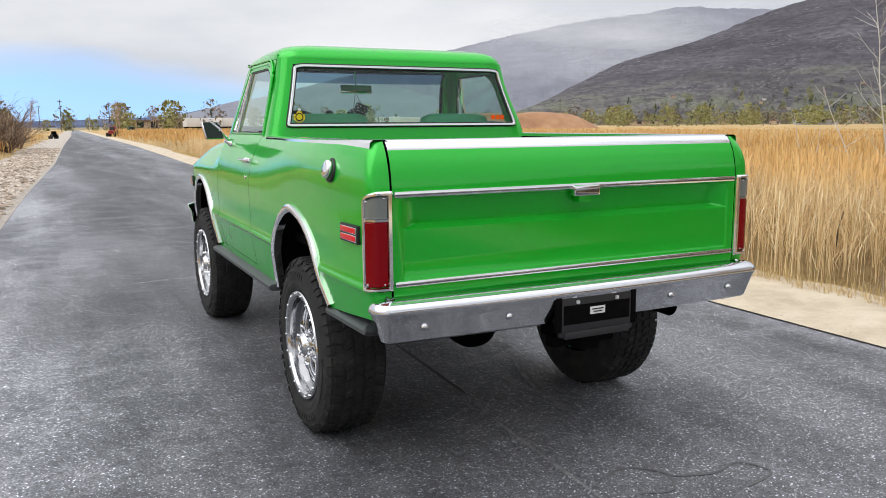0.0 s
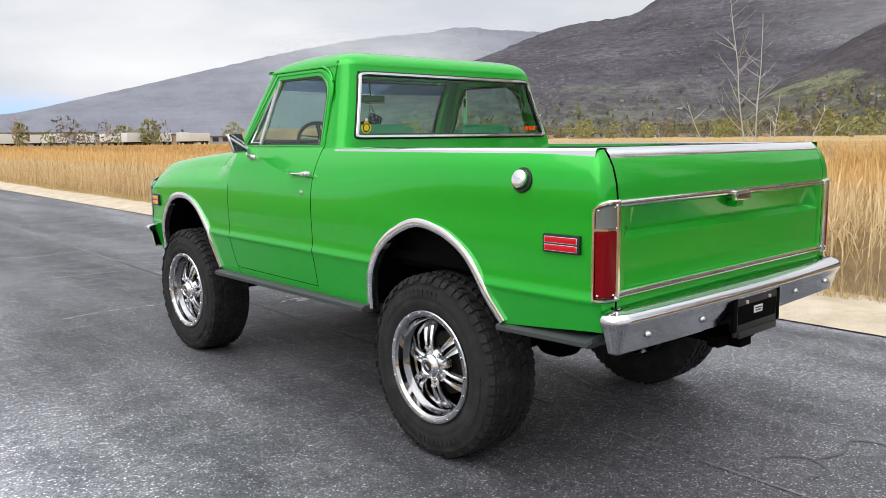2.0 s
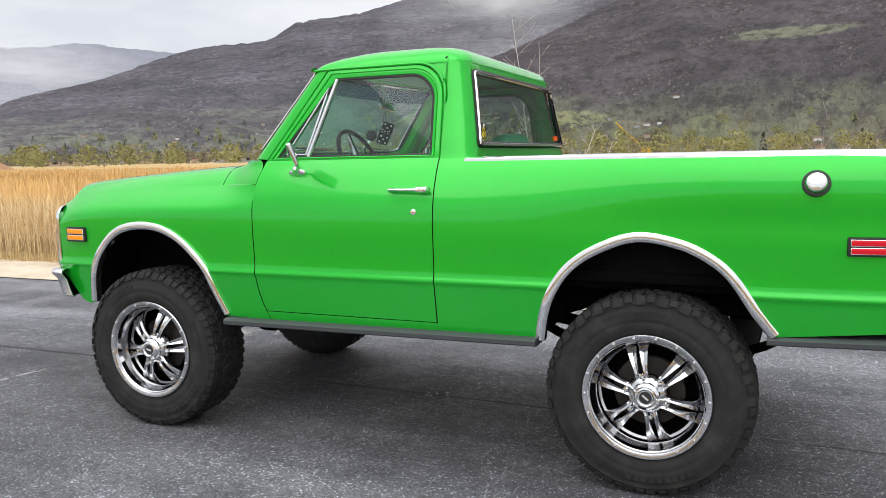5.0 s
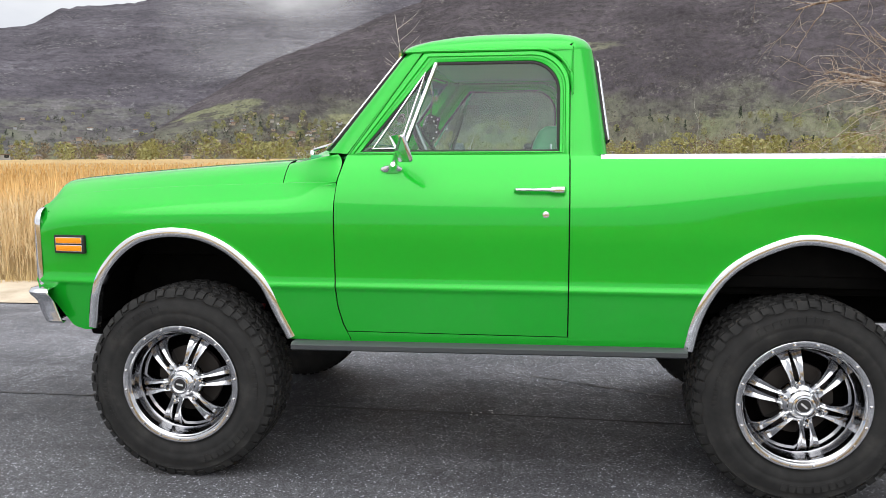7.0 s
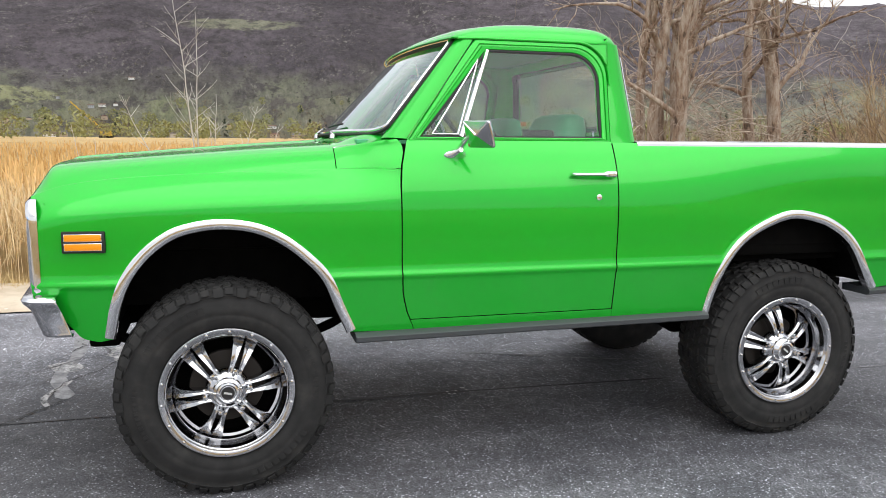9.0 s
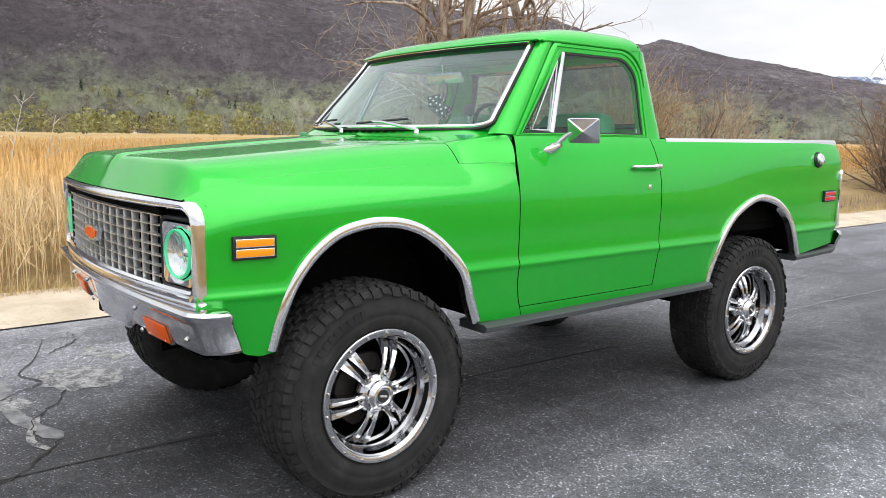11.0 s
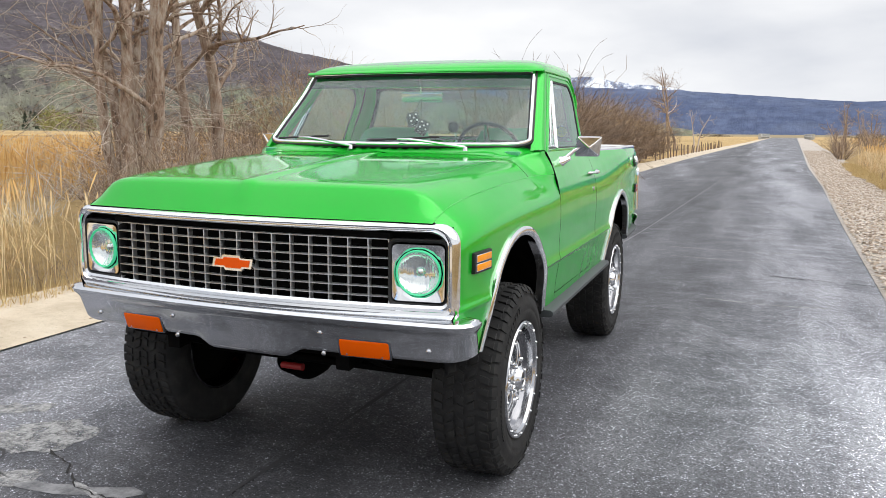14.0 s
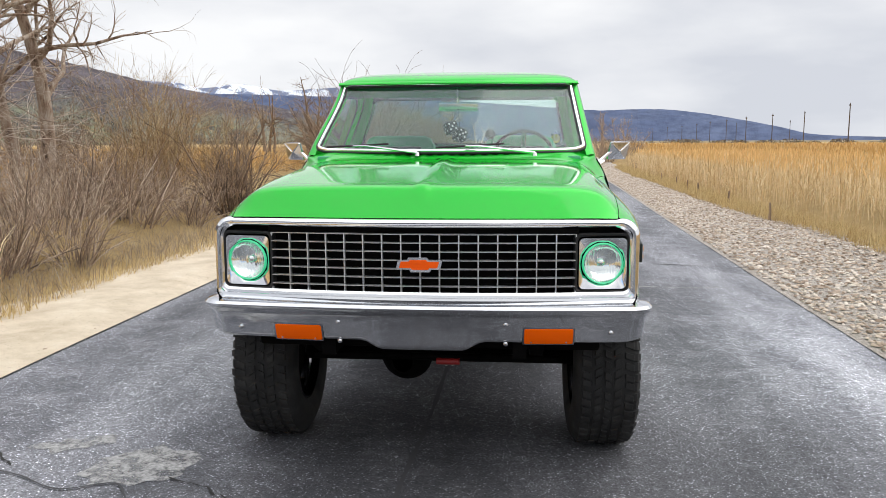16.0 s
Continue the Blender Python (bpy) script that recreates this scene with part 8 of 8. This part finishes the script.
# ---- far things ----
POLE = material("weathered_pole", (0.10, 0.075, 0.055), 0.95)
ROOFS = [material("grey_shingle", (0.14, 0.13, 0.13), 0.9), material("brown_shingle", (0.16, 0.11, 0.08), 0.9), material("red_brown_roof", (0.15, 0.085, 0.065), 0.9)]
WALLS = [material("cream_siding", (0.40, 0.37, 0.32), 0.85), material("white_siding", (0.66, 0.65, 0.63), 0.85), material("tan_stucco", (0.42, 0.33, 0.24), 0.9), material("grey_siding", (0.36, 0.37, 0.38), 0.85)]
DARK_GLASS = material("dark_pane", (0.03, 0.035, 0.04), 0.15)


def house(seed, wall, roof, label):
    rnd_ = random.Random(seed)
    w_, d_, h_ = rnd_.uniform(9, 14), rnd_.uniform(7, 9), rnd_.uniform(3.2, 5.6)
    root = thing("house", label, "house", "houses below the hills")
    part("wall", box((-w_ / 2, -d_ / 2, -1.5), (w_ / 2, d_ / 2, h_)), wall, root, smooth=0)
    bm = bmesh.new()
    add_rings(bm, [[(x_, -d_ / 2 - 0.4, h_ - 0.1), (x_, 0, h_ + d_ * 0.28), (x_, d_ / 2 + 0.4, h_ - 0.1)] for x_ in (-w_ / 2 - 0.4, w_ / 2 + 0.4)], True, True)
    part("roof", bm, roof, root, smooth=0)
    for k in range(3):
        x_ = lerp(-w_ / 2 + 1.5, w_ / 2 - 1.5, k / 2)
        part("window", box((x_ - 0.7, -d_ / 2 - 0.05, h_ - 2.2), (x_ + 0.7, -d_ / 2 + 0.1, h_ - 0.9)), DARK_GLASS, root, smooth=0)
    return root


models = [house(1, WALLS[0], ROOFS[0], "cream house with a grey roof"), house(2, WALLS[1], ROOFS[1], "white house with a brown roof"), house(3, WALLS[2], ROOFS[0], "tan house with a grey roof"), house(4, WALLS[3], ROOFS[1], "grey house with a brown roof"), house(5, WALLS[2], ROOFS[2], "tan house with a red-brown roof")]
foot = range_height(FOOT, 430, 1050, 9.9, 0.08, 1.1)
front = range_height(RIDGE_C, 520, 1900, 3.3, 0.055, 1.25)
rnd = random.Random(21)


def hill_spot(a, r):
    """Height of the lower slopes at an azimuth and distance."""
    z = 0.0
    if r > 430:
        z = max(z, foot(a, (r - 430) / 620).z)
    if r > 520:
        z = max(z, front(a, (r - 520) / 1380).z)
    return Vector((r * math.sin(radians(a)), r * math.cos(radians(a)), z))


canyon = range_height(RIDGE_B, 1500, 3200, 8.1, 0.06)
for k in range(296):
    if k < 60:
        a, r = rnd.uniform(58, 84), rnd.uniform(400, 760)
    elif k < 80:
        a, r = rnd.uniform(84, 128), rnd.uniform(380, 520)
    else:
        a, r = rnd.uniform(30, 60), rnd.uniform(380, 640)
    if k >= 150:
        a = rnd.uniform(61.5, 75) if k < 250 else rnd.uniform(56, 63)
        p = front(a, rnd.uniform(0.03, 0.12 + 0.26 * max(0.0, 1 - abs(a - 67) / 8)))
    elif k >= 110:
        a = rnd.uniform(42, 66)
        p = canyon(a, abs(rnd.gauss(0.0, 0.10)))
    else:
        p = hill_spot(a, r)
    m = pose(p.x, p.y, p.z + 0.4, 0, 0, -a + rnd.choice((0, 90)) + rnd.uniform(-15, 15))
    if k < 5:
        models[k].matrix_basis = m
    else:
        copy_thing(models[k % 5], m)
for ob in [o for o in bpy.data.objects if o.name.split(".")[0] == "house"]:
    s_ = 0.85 if Vector(ob.location).length > 1200 else 0.38
    ob.scale = (s_, s_, s_)


def blob_trees(name, spots, mat, label, leaves=110, leaf=0.062):
    """Far trees: crowns of many small leaf cards round a short trunk."""
    vs_, qs = [], []
    for (x_, y_, z_), h, w_, cone in spots:
        for _ in range(leaves):
            t = rng.uniform(0.12, 1.0)
            rad = w_ * ((1 - t) ** 0.8 if cone else math.sqrt(max(0.02, 1 - (2 * t - 1.05) ** 2))) * math.sqrt(rng.uniform(0.05, 1))
            a = rng.uniform(0, math.tau)
            c = np.array((x_ + rad * math.cos(a), y_ + rad * math.sin(a), z_ + h * t))
            u, w2 = rng.normal(0, 1, 3), rng.normal(0, 1, 3)
            s = h * leaf
            b = len(vs_)
            vs_ += [c - u * s * 0.35 - w2 * s * 0.35, c + u * s * 0.35 - w2 * s * 0.3, c + u * s * 0.3 + w2 * s * 0.35, c - u * s * 0.3 + w2 * s * 0.3]
            qs.append((b, b + 1, b + 2, b + 3))
    return mesh_from(name, np.array(vs_), np.array(qs), mat, label, "trees")


FAR_BARE = island_material("bare_far_crowns", [(0.0, (0.10, 0.080, 0.060)), (0.6, (0.17, 0.135, 0.095)), (1.0, (0.22, 0.19, 0.12))])
FAR_GREEN = island_material("budding_crowns", [(0.0, (0.17, 0.17, 0.06)), (0.6, (0.26, 0.255, 0.09)), (1.0, (0.34, 0.33, 0.15))])
FAR_DARK = island_material("conifer_crowns", [(0.0, (0.020, 0.030, 0.018)), (1.0, (0.050, 0.065, 0.035))])
spots_a, spots_b, spots_c, spots_d = [], [], [], []
for k in range(520):
    a = rnd.uniform(26, 135)
    r = rnd.uniform(300, 640)
    p = hill_spot(a, r)
    h = rnd.uniform(4, 9)
    q = ((p.x, p.y, p.z), h, h * rnd.uniform(0.4, 0.65), False)
    (spots_a if k % 5 < 3 else spots_b).append(q)
    if k % 7 == 0:
        spots_c.append(((p.x + 8, p.y + 5, p.z), rnd.uniform(5, 10), rnd.uniform(1.6, 2.6), True))
for k in range(460):
    a = rnd.uniform(57, 76)
    p = front(a, rnd.uniform(0.02, 0.12 + 0.26 * max(0.0, 1 - abs(a - 67) / 9)))
    h = rnd.uniform(4, 9)
    (spots_c if k % 4 == 0 else spots_b if k % 4 == 1 else spots_a).append(((p.x, p.y, p.z), h, h * rnd.uniform(0.3, 0.55), k % 4 == 0))
for k in range(420):
    p = canyon(rnd.uniform(38, 68), abs(rnd.gauss(0.0, 0.11)))
    h = rnd.uniform(7, 16)
    (spots_c if k % 3 else spots_b).append(((p.x, p.y, p.z), h, h * rnd.uniform(0.3, 0.6), k % 2 == 0))
for k in range(150):
    a, r = rnd.uniform(34, 128), rnd.uniform(235, 320)
    h = rnd.uniform(4.0, 8.5)
    (spots_b if k % 3 else spots_a).append(((r * math.sin(radians(a)), r * math.cos(radians(a)), 0), h, h * rnd.uniform(0.4, 0.7), False))
for k in range(46):
    a, r = rnd.uniform(-14, 22), rnd.uniform(190, 270)
    h = rnd.uniform(4.5, 8.5)
    (spots_a if k % 3 else spots_b).append(((r * math.sin(radians(a)), r * math.cos(radians(a)), 0), h, h * rnd.uniform(0.25, 0.5), False))
for k in range(40):
    a, r = rnd.uniform(-25, 24), rnd.uniform(230, 330)
    h = rnd.uniform(2.5, 5)
    (spots_a if k % 2 else spots_b).append(((r * math.sin(radians(a)), r * math.cos(radians(a)), 0), h, h * rnd.uniform(0.3, 0.5), False))
    if k % 4 == 0:
        spots_c.append(((r * math.sin(radians(a)) + 4, r * math.cos(radians(a)), 0), rnd.uniform(4, 7), 1.8, True))
for k in range(90):
    a, r = rnd.uniform(140, 215), rnd.uniform(280, 420)
    h = rnd.uniform(1.0, 2.3)
    if abs(a - 182) > 3.5:
        spots_d.append(((r * math.sin(radians(a)), r * math.cos(radians(a)), -0.3), h, h * rnd.uniform(1.6, 3.2), False))
for k in range(18):
    a, r = rnd.uniform(-6, 22), rnd.uniform(150, 290)
    s_ = rnd.uniform(0.8, 1.35)
    copy_thing(small_tree if k % 3 else half_dead, pose(r * math.sin(radians(a)), r * math.cos(radians(a)), -0.1, 0, 0, rnd.uniform(0, 360))).scale = (s_ * 0.8, s_ * 0.8, s_ * (1.0 if k % 3 else 1.6))
blob_trees("far_bare_trees", spots_a, FAR_BARE, "brown bare trees below the hills")
blob_trees("far_budding_trees", spots_b, FAR_GREEN, "olive budding trees below the hills", 170, 0.085)
blob_trees("far_hedge", spots_d, FAR_BARE, "low brown bushes across the southern field", 260, 0.16)
blob_trees("far_conifers", spots_c, FAR_DARK, "dark conifers among the houses", 80, 0.07)
# scrub dots on the hillside
dots = []
for k in range(3600):
    a, s_ = rnd.uniform(58, 152), rnd.uniform(0.02, 0.55)
    p = front(a, s_)
    dots.append(((p.x, p.y, p.z - 0.5), rnd.uniform(0.9, 2.0), rnd.uniform(1.2, 3.2), False))
SCRUB = island_material("hillside_scrub", [(0.0, (0.075, 0.066, 0.058)), (0.6, (0.110, 0.098, 0.084)), (1.0, (0.15, 0.14, 0.10))])
blob_trees("hillside_scrub", dots, SCRUB, "dark scrub on the mountainside", 9, 0.5)

# power poles across the southern field
pole = thing("power_pole", "weathered wooden power pole with a crossarm", "pole", "power poles")
part("shaft", tube([(0, 0, -0.3), (0, 0, 11)], [0.17, 0.11], 8), POLE, pole)
part("crossarm", box((-1.2, -0.07, 10.2), (1.2, 0.07, 10.38)), POLE, pole)
for x_ in (-1.05, 0, 1.05):
    part("insulator", lathe([(0.05, 10.38), (0.08, 10.45), (0.05, 10.62), (0.001, 10.64)], 8, "z", (x_, 0, 0)), GASKET, pole)
line = [(-157.4, 226), (-160.2, 282), (-162.2, 306), (-163.9, 340), (-165.2, 380), (-166.3, 420), (-167.2, 470), (-168.2, 520), (-169.2, 570), (-170.2, 640), (-161.2, 420), (-164.6, 460)]
for k, (a, r) in enumerate(line):
    m = pose(r * math.sin(radians(a)), r * math.cos(radians(a)), 0, 0, 0, 60)
    if k == 0:
        pole.matrix_basis = m
    else:
        copy_thing(pole, m)
for a, r in ((3.2, 330), (0.2, 300), (-1.0, 380), (62, 330), (74, 420), (83.2, 320), (35, 300)):
    copy_thing(pole, pose(r * math.sin(radians(a)), r * math.cos(radians(a)), 0, 0, 0, rnd.uniform(0, 90)))

# parked trailers far behind the reeds
TRAILER = material("trailer_white", (0.72, 0.72, 0.72), 0.5)
trailer = thing("box_trailer", "white box trailer parked beyond the field", "trailer", "parked trailers")
part("body", box((-4.5, -1.25, 1.1), (4.5, 1.25, 3.7), 0.08), TRAILER, trailer)
part("chassis", box((-4.4, -0.5, 0.7), (4.4, 0.5, 1.1)), BLACK, trailer)
for x_ in (-3.6, -2.5, 3.2):
    for y_ in (-1.0, 1.0):
        part("wheel", lathe([(0.001, -0.15), (0.5, -0.15), (0.5, 0.15), (0.001, 0.15)], 14, "y", (x_, y_, 0.5)), RUBBER, trailer)
for k in range(17):
    a, r = 8.6 + k * 0.95 + rnd.uniform(-0.3, 0.3), rnd.uniform(235, 275)
    m = pose(r * math.sin(radians(a)), r * math.cos(radians(a)), 0.3, 0, 0, rnd.choice((0, 90, 75, 20)))
    if k == 0:
        trailer.matrix_basis = m
    else:
        copy_thing(trailer, m)
for k, (a, r, w_, h_) in enumerate(((9.5, 290, 22, 4), (14.5, 300, 30, 4.5), (20, 300, 26, 3.6), (26.2, 280, 14, 2.6), (5.5, 260, 16, 3), (-4.5, 260, 18, 3), (41, 420, 24, 2.4), (52, 440, 20, 2.6))):
    hall = thing("warehouse", "low long warehouse beyond the field", "building")
    hall.matrix_basis = pose(r * math.sin(radians(a)), r * math.cos(radians(a)), 0, 0, 0, -a)
    part("wall", box((-w_ / 2, -5, 0), (w_ / 2, 5, h_)), WALLS[(k % 2) + 2], hall, smooth=0)
    part("roof", box((-w_ / 2 - 0.4, -5.4, h_), (w_ / 2 + 0.4, 5.4, h_ + 0.5)), ROOFS[k % 3], hall, smooth=0)
    for j in range(4):
        x_ = lerp(-w_ / 2 + 2, w_ / 2 - 2, j / 3)
        part("window", box((x_ - 1, -5.06, 1.2), (x_ + 1, -4.9, 3.0)), DARK_GLASS, hall, smooth=0)


# vehicles standing on the far road
def farm_vehicle(label, mat, m):
    root = thing("tractor", label, "tractor")
    part("body", box((-0.6, -1.6, 0.7), (0.6, 1.4, 1.5), 0.12), mat, root)
    part("cab", box((-0.65, -1.3, 1.5), (0.65, 0.1, 2.5), 0.12), mat, root)
    part("windshield", box((-0.55, 0.08, 1.6), (0.55, 0.14, 2.35), 0.02), DARK_GLASS, root)
    for x_ in (-0.85, 0.85):
        for y_, r in ((-0.9, 0.75), (1.1, 0.5)):
            part("wheel", lathe([(0.001, -0.18), (r, -0.18), (r, 0.18), (0.001, 0.18)], 18, "x", (x_, y_, r)), RUBBER, root)
    root.matrix_basis = m


farm_vehicle("red tractor standing on the far road", RED_PAINT, pose(6.4, 128, 0, 0, 0, 160) @ Matrix.Scale(0.65, 4))
farm_vehicle("dark green tractor standing on the far road", material("dark_green_enamel", (0.04, 0.08, 0.04), 0.5), pose(8.6, 120, 0, 0, 0, 200) @ Matrix.Scale(0.62, 4))
farm_vehicle("dark machine parked at the road edge", BLACK, pose(-1.9, 110, 0, 0, 0, 20) @ Matrix.Scale(0.4, 4))

# yellow crane boom
CRANE = material("crane_yellow", (0.55, 0.36, 0.02), 0.6)
crane = thing("crane", "yellow crawler crane with a raised lattice boom", "crane")
crane.matrix_basis = pose(340 * math.sin(radians(81.8)), 340 * math.cos(radians(81.8)), 0, 0, 0, 0)
part("cabin", box((-2, -2, 0.8), (2, 2, 3), 0.2), CRANE, crane)
part("track_base", box((-2.4, -2.4, 0), (2.4, 2.4, 0.9), 0.2), BLACK, crane)
bm = bmesh.new()
a0, a1 = Vector((0, 0, 2)), Vector((-1.5, 12.5, 14.2))
for dx, dz in ((-0.4, 0), (0.4, 0), (0, 0.6)):
    add_tube(bm, [a0 + Vector((dx, 0, dz)), a1 + Vector((dx * 0.5, 0, dz * 0.5))], 0.11, 5)
for k in range(14):
    p, q = lerp(a0, a1, k / 14), lerp(a0, a1, (k + 1) / 14)
    add_tube(bm, [p + Vector((-0.35, 0, 0)), q + Vector((0.35, 0, 0))], 0.07, 4)
part("boom", bm, CRANE, crane)
